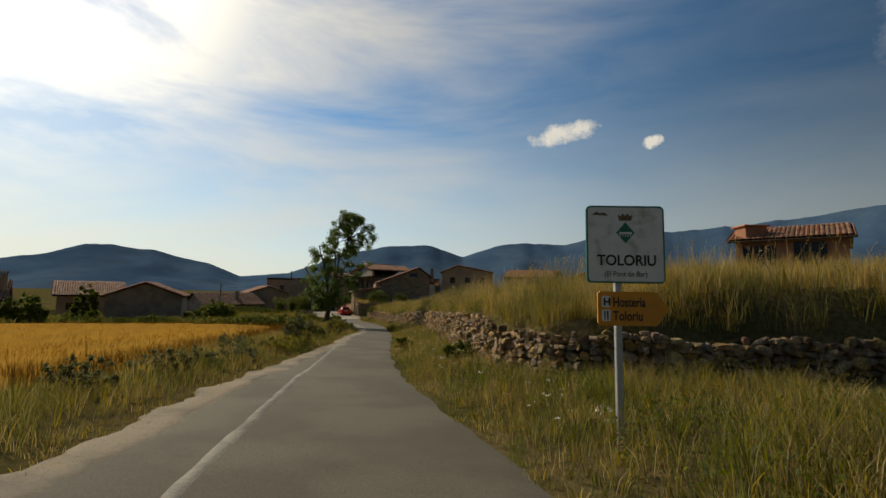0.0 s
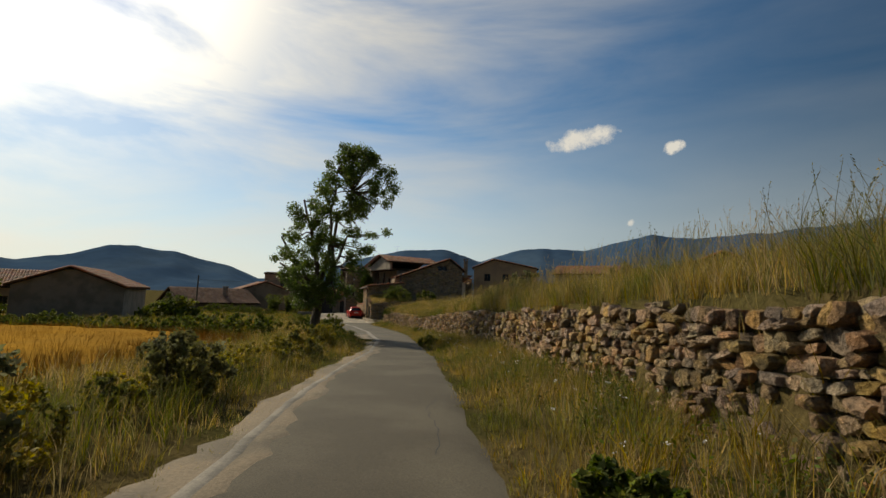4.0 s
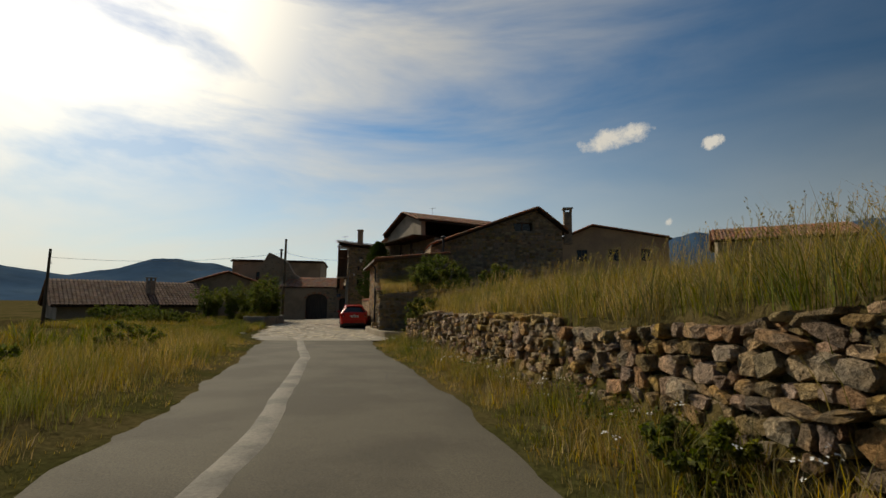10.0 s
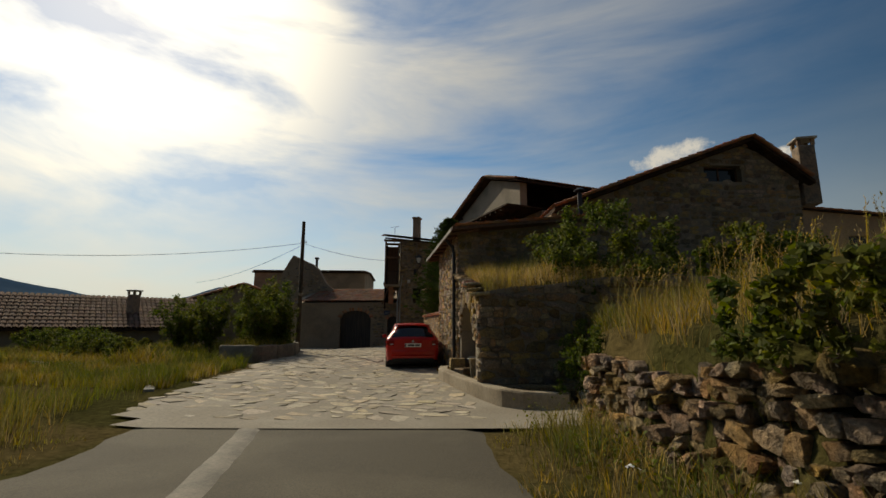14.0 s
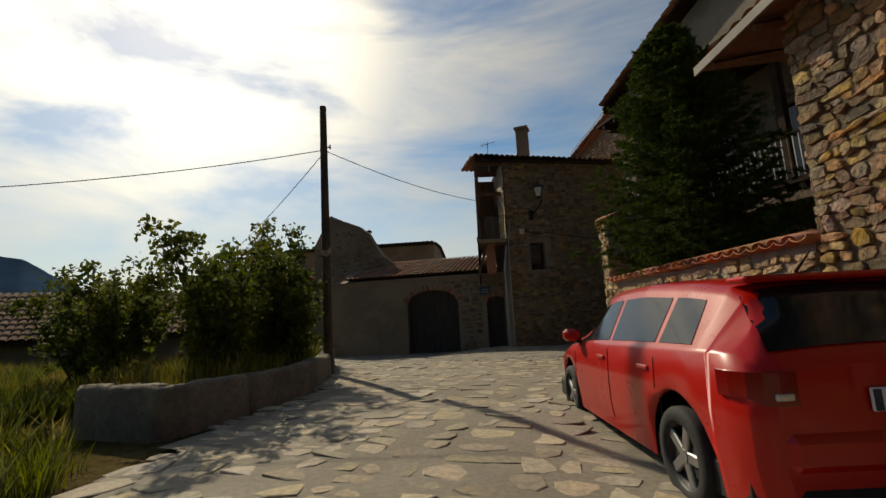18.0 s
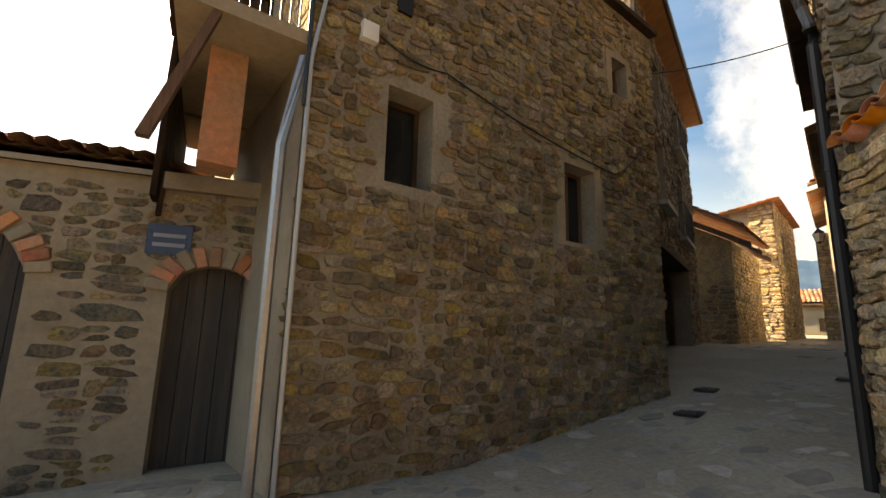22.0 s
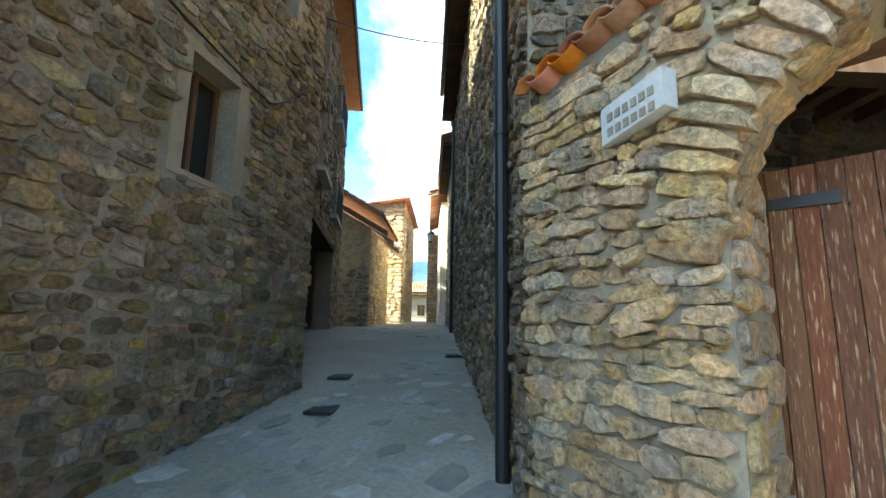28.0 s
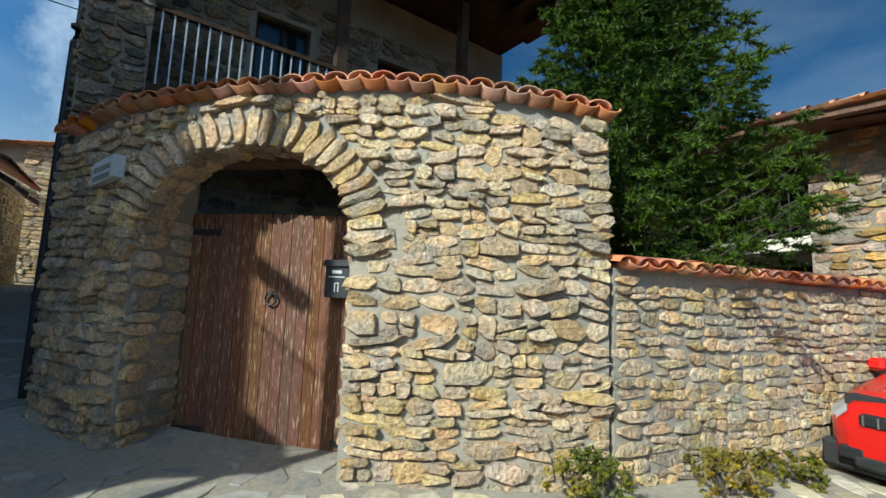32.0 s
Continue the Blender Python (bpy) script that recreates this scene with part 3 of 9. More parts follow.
# ---- the lie of the land ----
ROAD_L = [(-20, 2.2), (-6.5, -0.95), (-2.6, -2.0), (5, -3.6), (8.3, -4.1), (20.8, -6.05), (30.6, -6.9), (37.7, -8.0), (48, -10.75), (50.7, -11.45), (60, -15.0), (67.5, -18.6)]
ROAD_R = [(-20, 5.6), (-6.5, 2.3), (-1.6, 1.2), (6.5, -0.9), (12.6, -2.05), (29, -4.1), (36.7, -5.6), (46.5, -7.15), (53.2, -8.9), (59, -11.2), (63.1, -13.1), (69, -15.1)]
ROAD_Z = [(-20, -1.2), (-6.7, -2.05), (-3.9, -2.27), (0.9, -2.63), (6.5, -3.01), (23.9, -3.68), (30.1, -3.98), (36.0, -4.15), (41.0, -4.45), (45.8, -4.7), (50.4, -4.86), (54.5, -4.98), (57.9, -5.05), (66.7, -5.22), (72, -5.15), (200, -5.2)]
WALL_X = [(4.4, 2.5), (6, 1.7), (10, 0.95), (20, -0.3), (28, -1.3), (36, -2.9), (41, -4.1), (47, -5.2), (52, -6.9), (57, -8.8), (62, -10.9), (66.5, -12.8), (69, -13.4)]
SQUARE = [(-16, 68.5, -5.22), (-18, 73, -5.18), (-20, 75, -5.15), (-21.5, 79, -5.1), (-24, 83, -5.0), (-23, 87, -4.97), (-28, 90.9, -5.17), (-32.5, 89.5, -5.18), (-24.3, 89.9, -4.9), (-20.6, 86, -5.0), (-21, 82, -5.02), (-25, 77, -5.1)]
LANE_AT, LANE_WAY = (-20.55, 90.0), (0.83, 0.557)


def step(a, b, v):
    t = min(max((v - a) / (b - a), 0), 1)
    return t * t * (3 - 2 * t)


def lie(x, y):
    """Height of the ground, before the terrace wall's bank is added."""
    z = along(ROAD_Z, y + 0.25 * max(x - along(ROAD_R, y), -3.5) if y < 64 else y)
    z -= 0.9 * step(4, 22, along(ROAD_L, y) - x) * step(34, 12, y)
    if y > 64:
        ws = [(1 / ((x - a) ** 2 + (y - b) ** 2 + 1.5) ** 1.5, c) for a, b, c in SQUARE]
        zs = sum(w * c for w, c in ws) / sum(w for w, _ in ws)
        z += (zs - z) * step(64, 69, y)
    s = (x - LANE_AT[0]) * LANE_WAY[0] + (y - LANE_AT[1]) * LANE_WAY[1]
    side = abs((x - LANE_AT[0]) * LANE_WAY[1] - (y - LANE_AT[1]) * LANE_WAY[0])
    climb = 0.128 * max(0, min(s + 1.0, 10)) + 0.03 * max(0, min(s - 9, 40))
    z += climb * step(6, 3, side) * step(84, 88, y)
    return z


def rise_of_wall(y):
    """The terrace wall stands higher in its middle stretch."""
    return 0.4 * step(4.6, 10, y) * step(53, 44, y)


def bank(x, y):
    """What the terrace behind the dry-stone wall adds."""
    if y > 75:
        return (2.6 + 0.05 * max(0, min(x + 8, 60))) * step(-8, -4, x) * step(97, 82, y)
    edge = along(WALL_X, y) if y > 4.4 else 2.5 + (4.4 - y) * 6.0
    if x < edge:
        return 0.3 * step(along(ROAD_R, y) + 0.1, along(ROAD_R, y) + 3.5, x) + 0.05 * max(0, min(x - along(ROAD_R, y) - 3.5, 30))
    high = 1.45 + rise_of_wall(y) + 0.25 * min(x - edge, 4.5) + 0.05 * max(0, min(x - edge - 4.5, 60))
    return high * step(edge, edge + 0.25, x)


def ground_z(x, y):
    z = lie(x, y) + bank(x, y)
    left = along(ROAD_L, y) - x
    if left > 1.2 and y < 80:
        z += 0.12 * step(1.2, 3, left) - 0.02 * max(0, min(left - 3, 80)) + 0.06 * noise.noise((x * 0.5, y * 0.5, 0))
    return z


def spread(lo, hi, fine_lo, fine_hi, fine, coarse):
    """Grid lines, close together in the middle and wide outside."""
    out, v = list(np.arange(fine_lo, fine_hi, fine)), fine_hi
    g = fine
    while v < hi:
        out.append(v)
        g = min(g * 1.25, coarse)
        v += g
    v, g = fine_lo - fine, fine
    while v > lo:
        out.insert(0, v)
        g = min(g * 1.25, coarse)
        v -= g
    return [lo] + out + [hi]


bm = bmesh.new()
gx, gy = spread(-3000, 3000, -26, 8, 0.35, 300), spread(-600, 3600, -10, 94, 0.5, 300)
grid = [[bm.verts.new((x, y, ground_z(x, y) if max(abs(x), abs(y)) < 400 else -8)) for x in gx] for y in gy]
for r0, r1 in zip(grid, grid[1:]):
    for i in range(len(gx) - 1):
        bm.faces.new((r0[i], r0[i + 1], r1[i + 1], r1[i]))
for f in bm.faces:
    f.smooth = True
single("ground", bm, "soil", "rough brown and green soil of verges and fields", "ground", "structure")


def ribbon(name, left, right, ys, lift, mat, label, category, kind="structure", cols=6):
    """A strip laid on the ground between two edges given as x of y."""
    b = bmesh.new()
    rows = []
    for y in ys:
        xl, xr = left(y), right(y)
        rows.append([b.verts.new((xl + (xr - xl) * k / cols, y, ground_z(xl + (xr - xl) * k / cols, y) + (lift if 0 < k < cols else -0.03))) for k in range(cols + 1)])
    for r0, r1 in zip(rows, rows[1:]):
        for k in range(cols):
            b.faces.new((r0[k], r0[k + 1], r1[k + 1], r1[k]))
    for f in b.faces:
        f.smooth = True
    return single(name, b, mat, label, category, kind)


def wob(y, k, amp):
    return amp * noise.noise((y * 0.9, k * 7.7, 0.3)) + amp * 0.6 * noise.noise((y * 3.1, k * 3.3, 2.3))


ribbon("road", lambda y: along(ROAD_L, y) - along([(-20, 1.5), (2, 1.4), (9, 1.0), (17, 0.15), (36, 0.1), (41, 1.4), (54, 2.0), (64, 2.4), (68.5, 2.0)], y) + wob(y, 1, 0.18),
       lambda y: along(ROAD_R, y) + wob(y, 2, 0.16), list(np.arange(-20, 68.6, 0.35)), 0.035, "asphalt", "worn grey asphalt lane with ragged grassy edges", "road", cols=10)
ribbon("drain_strip", lambda y: along(ROAD_L, y) - 0.17 - along([(0, 0.0), (36, 0.0), (40, 0.12), (68, 0.2)], y) + wob(y, 3, 0.05), lambda y: along(ROAD_L, y) + 0.17 + along([(0, 0.0), (34, 0.0), (40, 0.2), (68, 0.25)], y) + wob(y, 4, 0.07),
       list(np.arange(-20, 67.3, 0.25)), 0.052, "strip_concrete", "pale patched concrete strip set into the asphalt", "concrete strip", cols=3)
PAVE_LEFT = [(66, -20.6), (68.3, -21.7), (71.4, -23.0), (75, -24.2), (77, -25.6), (80, -26.0), (84, -28.0), (90, -33.5)]
bm = bmesh.new()
rows = []
for y in np.arange(67.2, 120, 0.5):
    row = []
    for x in np.arange(-34, 6, 0.5):
        edge = 0.27 * (x + 18.6)
        row.append(bm.verts.new((x, y + max(0, 1 - (y - 67.2) / 4) * edge, ground_z(x, y) + 0.05)))
    rows.append(row)
for r0, r1 in zip(rows, rows[1:]):
    for k in range(len(r0) - 1):
        if r0[k].co.x > along(PAVE_LEFT, r0[k].co.y):
            bm.faces.new((r0[k], r0[k + 1], r1[k + 1], r1[k]))
bmesh.ops.delete(bm, geom=[v for v in bm.verts if not v.link_faces], context="VERTS")
for f in bm.faces:
    f.smooth = True
pavement = single("pavement", bm, "grout", "square and lane paved with flat stones set in concrete", "pavement", "structure")

# ---- the walled gate ----
GATE_LINE = [(-19.75, 89.05), (-20.0, 88.5), (-20.16, 88.1), (-20.30, 87.44), (-20.44, 86.57), (-20.57, 85.7), (-20.58, 84.9), (-20.54, 84.2), (-20.44, 83.6)]
gate_place, gate_len = curve_place(GATE_LINE)
G_LO, G_HI, G_SPRING, G_RISE = 1.20, 3.34, -2.95, 0.84
G_FOOT = -5.35


def gate_top(u):
    return along([(0, -1.93), (0.8, -1.78), (2.2, -1.66), (3.4, -1.64), (4.4, -1.68), (5.6, -1.80)], u)


gate_wall = thing("gate_wall", "honey-coloured rubble stone wall with an arched gateway and tiled top", "stone wall")
bm = bmesh.new()
gate_us = sorted({*np.linspace(0, gate_len, 61), G_LO, G_HI})
for ua, ub in zip(gate_us, gate_us[1:]):
    ua, ub = float(ua), float(ub)
    inside = G_LO < (ua + ub) / 2 < G_HI
    lo_a, lo_b = (arched(ua, G_LO, G_HI, G_SPRING, G_RISE), arched(ub, G_LO, G_HI, G_SPRING, G_RISE)) if inside else (G_FOOT, G_FOOT)
    prism(bm, [(ua, lo_a), (ub, lo_b), (ub, gate_top(ub)), (ua, gate_top(ua))], 0, -0.42 if inside else -0.72, gate_place)
bmesh.ops.remove_doubles(bm, verts=bm.verts, dist=0.0005)
part("wall_core", bm, "mortar_pale", gate_wall, "grey mortar between the stones")


def gate_keep(u, v, w, h):
    if v + h * 0.4 > gate_top(u) - 0.02 or u - w * 0.45 < -0.12 or u + w * 0.45 > gate_len + 0.03:
        return False
    if G_LO < u + w * 0.34 and u - w * 0.34 < G_HI and v < G_SPRING:
        return False
    mid, half = (G_LO + G_HI) / 2, (G_HI - G_LO) / 2
    return v < G_SPRING or ((u - mid) / (half + 0.32)) ** 2 + ((v - G_SPRING) / (G_RISE + 0.32)) ** 2 > 1


cell_rng = np.random.default_rng(21)
gate_cells = cells_of(cell_rng, -0.1, -5.1, G_LO, -1.7, 0.24, 0.115) + cells_of(cell_rng, G_LO, G_SPRING, G_HI, -1.6, 0.2, 0.085) + cells_of(cell_rng, G_HI, -5.1, gate_len, -1.7, 0.235, 0.112)
lay_stones(gate_wall, gate_place, gate_cells, 3, "stone", "stone_joined", gate_keep, (0.015, 0.075), 1.03, 13, 0.06)
# arch stones set on end
for i in range(30):
    k = (i + 0.5) / 30
    ang = math.pi * (1.06 - 1.12 * k)
    mid, half = (G_LO + G_HI) / 2, (G_HI - G_LO) / 2
    u, v = mid + (half + 0.14) * math.cos(ang), G_SPRING + (G_RISE + 0.14) * math.sin(ang)
    p = gate_place(u, v, 0)
    way = (gate_place(u + 0.05, v, 0) - gate_place(u - 0.05, v, 0)).normalized()
    out = (gate_place(u, v, 0.1) - p).normalized()
    m = Matrix.Identity(4)
    m.col[0][:3], m.col[1][:3], m.col[2][:3], m.col[3][:3] = way, -out, Vector((0, 0, 1)), p - out * 0.03
    lean = math.degrees(math.atan2(math.cos(ang) * G_RISE * 1.25, math.sin(ang) * half * 0.72 + 0.15))
    m = m @ pose(0, 0, 0, 0, lean, 0) @ Matrix.Diagonal((random.uniform(0.095, 0.13), random.uniform(0.06, 0.10), random.uniform(0.3, 0.42), 1))
    ob = new("arch_stone", stone_mesh(i % len(STONES), "stone"))
    ob.parent, ob.matrix_basis = gate_wall, m
# stones of the arch's underside
sof_rng = np.random.default_rng(35)
for i in range(17):
    for j in range(2):
        ang = math.pi * (i + 0.5 + sof_rng.uniform(-0.15, 0.15)) / 17
        mid, half = (G_LO + G_HI) / 2, (G_HI - G_LO) / 2
        d = -0.11 - 0.19 * j + sof_rng.uniform(-0.03, 0.03)
        p = gate_place(mid + half * math.cos(ang), G_SPRING + G_RISE * math.sin(ang), d)
        back_way = (gate_place(mid, 0, d - 0.5) - gate_place(mid, 0, d)).normalized()
        inward = (gate_place(mid, G_SPRING - 0.3, d) - p).normalized()
        m = Matrix.Identity(4)
        side_way = back_way.cross(inward).normalized()
        m.col[0][:3], m.col[1][:3], m.col[2][:3], m.col[3][:3] = back_way, -inward, side_way * -1, p - inward * 0.02
        if m.determinant() < 0:
            m.col[2][:3] = side_way
        m = m @ Matrix.Diagonal((sof_rng.uniform(0.19, 0.25), sof_rng.uniform(0.04, 0.08), sof_rng.uniform(0.15, 0.22), 1))
        ob = new("soffit_stone", stone_mesh(int(sof_rng.integers(len(STONES))), "stone"))
        ob.parent, ob.matrix_basis = gate_wall, m
# the reveals of the gateway
for (a, b), u_edge in ((((-20.2, 87.93), (-19.48, 87.78)), G_LO), (((-19.85, 85.72), (-20.56, 85.83)), G_HI)):
    r_place, r_len = frame_of(a, b)
    lay_stones(gate_wall, r_place, cells_of(cell_rng, 0, -5.1, r_len, -2.75, 0.36, 0.19), 7, "stone", "stone_joined", lambda u, v, w, h: True, (0.01, 0.05), 0.95, 3, 0.02, most=60)
bm = bmesh.new()
prism(bm, [(G_LO - 0.2, -2.16), (G_HI + 0.2, -2.16), (G_HI + 0.2, -1.96), (G_LO - 0.2, -1.96)], -0.44, -0.66, gate_place)
part("lintel_beam", bm, "wood", gate_wall, "brown wooden beam behind the arch")
# row of barrel tiles along the top



def tile_piece(length, radius, thick=0.016, sides=8, flat=0.58):
    b = bmesh.new()
    rings = []
    for y, k in ((0.0, 1.0), (length, 0.86)):
        outer = [b.verts.new((math.cos(math.pi * i / sides) * radius * k, y, math.sin(math.pi * i / sides) * radius * k * flat)) for i in range(sides + 1)]
        inner = [b.verts.new((math.cos(math.pi * i / sides) * (radius * k - thick), y, math.sin(math.pi * i / sides) * (radius * k - thick) * flat)) for i in range(sides + 1)]
        rings.append((outer, inner))
    (o0, i0), (o1, i1) = rings
    for i in range(sides):
        b.faces.new((o0[i], o0[i + 1], o1[i + 1], o1[i])), b.faces.new((i0[i + 1], i0[i], i1[i], i1[i + 1]))
        b.faces.new((o0[i + 1], o0[i], i0[i], i0[i + 1])), b.faces.new((o1[i], o1[i + 1], i1[i + 1], i1[i]))
    for k in (0, sides):
        b.faces.new((o0[k], o1[k], i1[k], i0[k]))
    for f in b.faces:
        f.smooth = True
    return mesh_of("tile", b, "tile")


TILE_ME = tile_piece(0.46, 0.115)


def cap_tiles(parent, place, length, top, pitch, pan=True, slope=16):
    n = int(length / pitch)
    for i in range(2 * n if pan else n):
        u = (i + 0.5) * length / (2 * n if pan else n)
        under = pan and i % 2
        p = place(u, top(u) + (0.075 if under else 0.035), 0.13 if not under else 0.12)
        way = (place(u + 0.05, 0, 0) - place(u - 0.05, 0, 0)).normalized()
        out = (place(u, 0, 0.1) - place(u, 0, 0)).normalized()
        rise = (top(u + 0.05) - top(u - 0.05)) / 0.1
        m = Matrix.Identity(4)
        m.col[0][:3], m.col[1][:3], m.col[2][:3], m.col[3][:3] = way, -out, Vector((0, 0, 1)), p
        m = m @ pose(0, 0, 0, slope + random.uniform(-3, 3), -math.degrees(math.atan(rise)) + random.uniform(-4, 4) + (180 if under else 0), random.uniform(-3, 3))
        ob = new("tile", TILE_ME)
        ob.parent, ob.matrix_basis = parent, parent.matrix_world.inverted() @ m


cap_tiles(gate_wall, gate_place, gate_len, gate_top, 0.205)
bm = bmesh.new()
for ua, ub in zip(np.linspace(0, gate_len, 31), np.linspace(0, gate_len, 31)[1:]):
    ua, ub = float(ua), float(ub)
    prism(bm, [(ua, gate_top(ua) - 0.01), (ub, gate_top(ub) - 0.01), (ub, gate_top(ub) + 0.06), (ua, gate_top(ua) + 0.06)], -0.02, -0.6, gate_place)
part("mortar_bed", bm, "mortar_pale", gate_wall)

# plaque with two rows of raised letters
plaque = thing("name_plaque", "pale grey stone plaque with raised lettering on the wall", "plaque")
p_place, p_len = frame_of((-19.96, 88.43), (-20.17, 88.07))
bm = bmesh.new()
prism(bm, [(0, -2.52), (p_len, -2.45), (p_len, -2.24), (0, -2.30)], 0.15, 0.05, p_place)
part("slab", bm, material("plaque_stone", (0.42, 0.44, 0.46), 0.7, 40, 0.15, 0.3), plaque)
for row in range(2):
    for k in range(6):
        bm = bmesh.new()
        u, v = 0.05 + k * 0.055, -2.36 - 0.085 * row + 0.02 * (k - 3) * 0.28
        prism(bm, [(u, v - 0.02), (u + 0.035, v - 0.016), (u + 0.035, v + 0.03), (u, v + 0.026)], 0.158, 0.148, p_place)
        part("letter_bar", bm, "mortar_pale", plaque)

# two-leaf plank gate
M["gate_wood"] = material("gate_wood", (0.125, 0.056, 0.031), 0.8, 16, 0.4, 0.6, second=(0.32, 0.22, 0.14), mix_scale=15.0, mix_lo=0.57, mix_hi=0.68, rand=0.2, stretch=(4.5, 4.5, 0.5), grain=0.01, spec=0.2)
d_place, d_len = frame_of((-19.50, 88.0), (-19.95, 85.45))
gate = thing("plank_gate", "weathered red-brown two-leaf plank gate, closed, paint peeling", "gate")
U_SPLIT = 1.40
for leaf_name, a, c in (("leaf", 0.02, U_SPLIT), ("leaf", U_SPLIT, d_len)):
    leaf = new(leaf_name)
    leaf.parent = gate
    n = int(round((c - a) / 0.118))
    for i in range(n):
        u0, u1 = a + (c - a) * i / n, a + (c - a) * (i + 1) / n
        bm = bmesh.new()
        top = -2.66 + 0.015 * math.sin(u0 * 2)
        prism(bm, [(u0 + 0.003, -5.0), (u1 - 0.003, -5.0), (u1 - 0.003, top), (u0 + 0.003, top)], random.uniform(-0.004, 0.004), -0.045, d_place)
        part("plank", bm, "gate_wood", leaf)
    for z in (-2.85, -4.88):
        bm = bmesh.new()
        s0, s1 = (a, a + 0.55) if a < 1 else (c - 0.62, c - 0.06)
        prism(bm, [(s0, z - 0.025), (s1, z - 0.035), (s1, z + 0.035), (s0, z + 0.025)], 0.018, 0.0, d_place)
        part("strap_hinge", bm, "dark_metal", leaf, "black iron strap hinge")
ring = new("ring_handle")
ring.parent = gate
bm = bmesh.new()
c0 = d_place(1.24, -3.53, 0.035)
way = d_place(1, 0, 0) - d_place(0, 0, 0)
pts = [c0 + way * (0.062 * math.cos(t)) + Vector((0, 0, 0.062 * math.sin(t))) for t in np.linspace(0, 2 * math.pi, 25)]
tube(bm, pts, 0.011, 6, cap=False)
part("ring", bm, "dark_metal", ring, "rusty iron ring")
bm = bmesh.new()
tube(bm, [d_place(1.24, -3.47, 0.0), d_place(1.24, -3.47, 0.05)], 0.022, 8)
part("boss", bm, "dark_metal", ring)

# letter box on the gate
mail = thing("letter_box", "black cast metal letter box with a small roof and horn relief", "letter box")
mu0, mu1, mz0, mz1 = 1.86, 2.10, -3.49, -3.18
bm = bmesh.new()
prism(bm, [(mu0, mz0), (mu1, mz0), (mu1, mz1), (mu0, mz1)], 0.13, 0.01, d_place)
part("box", bm, "dark_metal", mail)
bm = bmesh.new()
prism(bm, [(mu0 - 0.03, mz1 - 0.005), (mu1 + 0.03, mz1 - 0.005), (mu1 + 0.005, mz1 + 0.055), (mu0 - 0.005, mz1 + 0.055)], 0.155, 0.0, d_place)
part("roof", bm, "dark_metal", mail)
for s in (-1, 1):
    bm = bmesh.new()
    um = (mu0 + mu1) / 2
    tube(bm, [d_place(um + s * (0.01 + 0.05 * math.sin(t)), mz1 + 0.06 + 0.035 * (1 - math.cos(t)), 0.08) for t in np.linspace(0, 2.6, 9)], 0.008, 5)
    part("scroll", bm, "dark_metal", mail)
M["pale_metal"] = material("pale_metal", (0.45, 0.45, 0.44), 0.5, 20, 0.1, 0.1, metal=0.5)
for a, b_, c, d, nm in ((0.07, 0.235, 0.17, 0.265, "name_slip"), (0.035, 0.195, 0.205, 0.205, "slot_edge"), (0.10, 0.055, 0.11, 0.14, "relief_bar"), (0.135, 0.055, 0.145, 0.14, "relief_bar"), (0.10, 0.135, 0.145, 0.145, "relief_bar")):
    bm = bmesh.new()
    prism(bm, [(mu0 + a, mz0 + b_), (mu0 + c, mz0 + b_), (mu0 + c, mz0 + d), (mu0 + a, mz0 + d)], 0.136, 0.126, d_place)
    part(nm, bm, "pale_metal", mail)

# low garden wall towards the stone house
LOW_A, LOW_B = (-20.42, 83.55), (-18.45, 78.85)
low_place, low_len = frame_of(LOW_A, LOW_B)
low = thing("garden_wall", "low rubble stone garden wall capped with red tiles", "stone wall")
low_top = lambda u: -3.13 + 0.02 * math.sin(u * 1.7)
masonry_core(low, low_place, low_len, -5.6, low_top, [], 0.42, "mortar_pale")
lay_stones(low, low_place, cells_of(cell_rng, 0, -5.25, low_len, -3.15, 0.23, 0.11), 11, "stone", "stone_joined", lambda u, v, w, h: v + h * 0.4 < -3.15, (0.01, 0.045), 0.97, 7, 0.06, near=lambda u, v: u < 3.2, most=230)
cap_tiles(low, low_place, low_len, lambda u: -3.13, 0.215, slope=10)

# ---- the house behind the gate, along the lane ----
RH_A, RH_B = (-19.75, 89.1), (-12.5, 94.4)
rh = thing("corner_house", "tall rubble stone village house with dark wooden balcony and deep eaves", "house")
rl_place, rl_len = frame_of(RH_B, RH_A)          # lane face, u runs towards the gate
lane_windows = [(rl_len - 5.35, -1.5, rl_len - 4.65, 0.1), (rl_len - 7.4, -1.9, rl_len - 6.7, -0.5)]
masonry_core(rh, rl_place, rl_len, -5.6, lambda u: 3.2, lane_windows, 0.5, "mortar")
rh_rng = np.random.default_rng(33)
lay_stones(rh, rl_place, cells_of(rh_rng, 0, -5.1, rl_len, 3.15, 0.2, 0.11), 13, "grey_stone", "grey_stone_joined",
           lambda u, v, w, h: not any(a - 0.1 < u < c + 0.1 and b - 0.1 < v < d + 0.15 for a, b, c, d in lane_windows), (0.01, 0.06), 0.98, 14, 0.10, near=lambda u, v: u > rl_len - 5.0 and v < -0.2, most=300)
for a, b_, c, d in lane_windows:
    window_unit(rh, rl_place, a, b_, c, d, 0.25, "dark_wood", shutter=True)
    bm = bmesh.new()
    prism(bm, [(a - 0.15, d), (c + 0.15, d), (c + 0.15, d + 0.14), (a - 0.15, d + 0.14)], 0.03, -0.2, rl_place)
    part("lintel", bm, "wood", rh, "old wooden beam over the window")
    bm = bmesh.new()
    prism(bm, [(a - 0.08, b_ - 0.07), (c + 0.08, b_ - 0.07), (c + 0.08, b_), (a - 0.08, b_)], 0.07, -0.2, rl_place)
    part("window_sill", bm, "mortar_pale", rh)
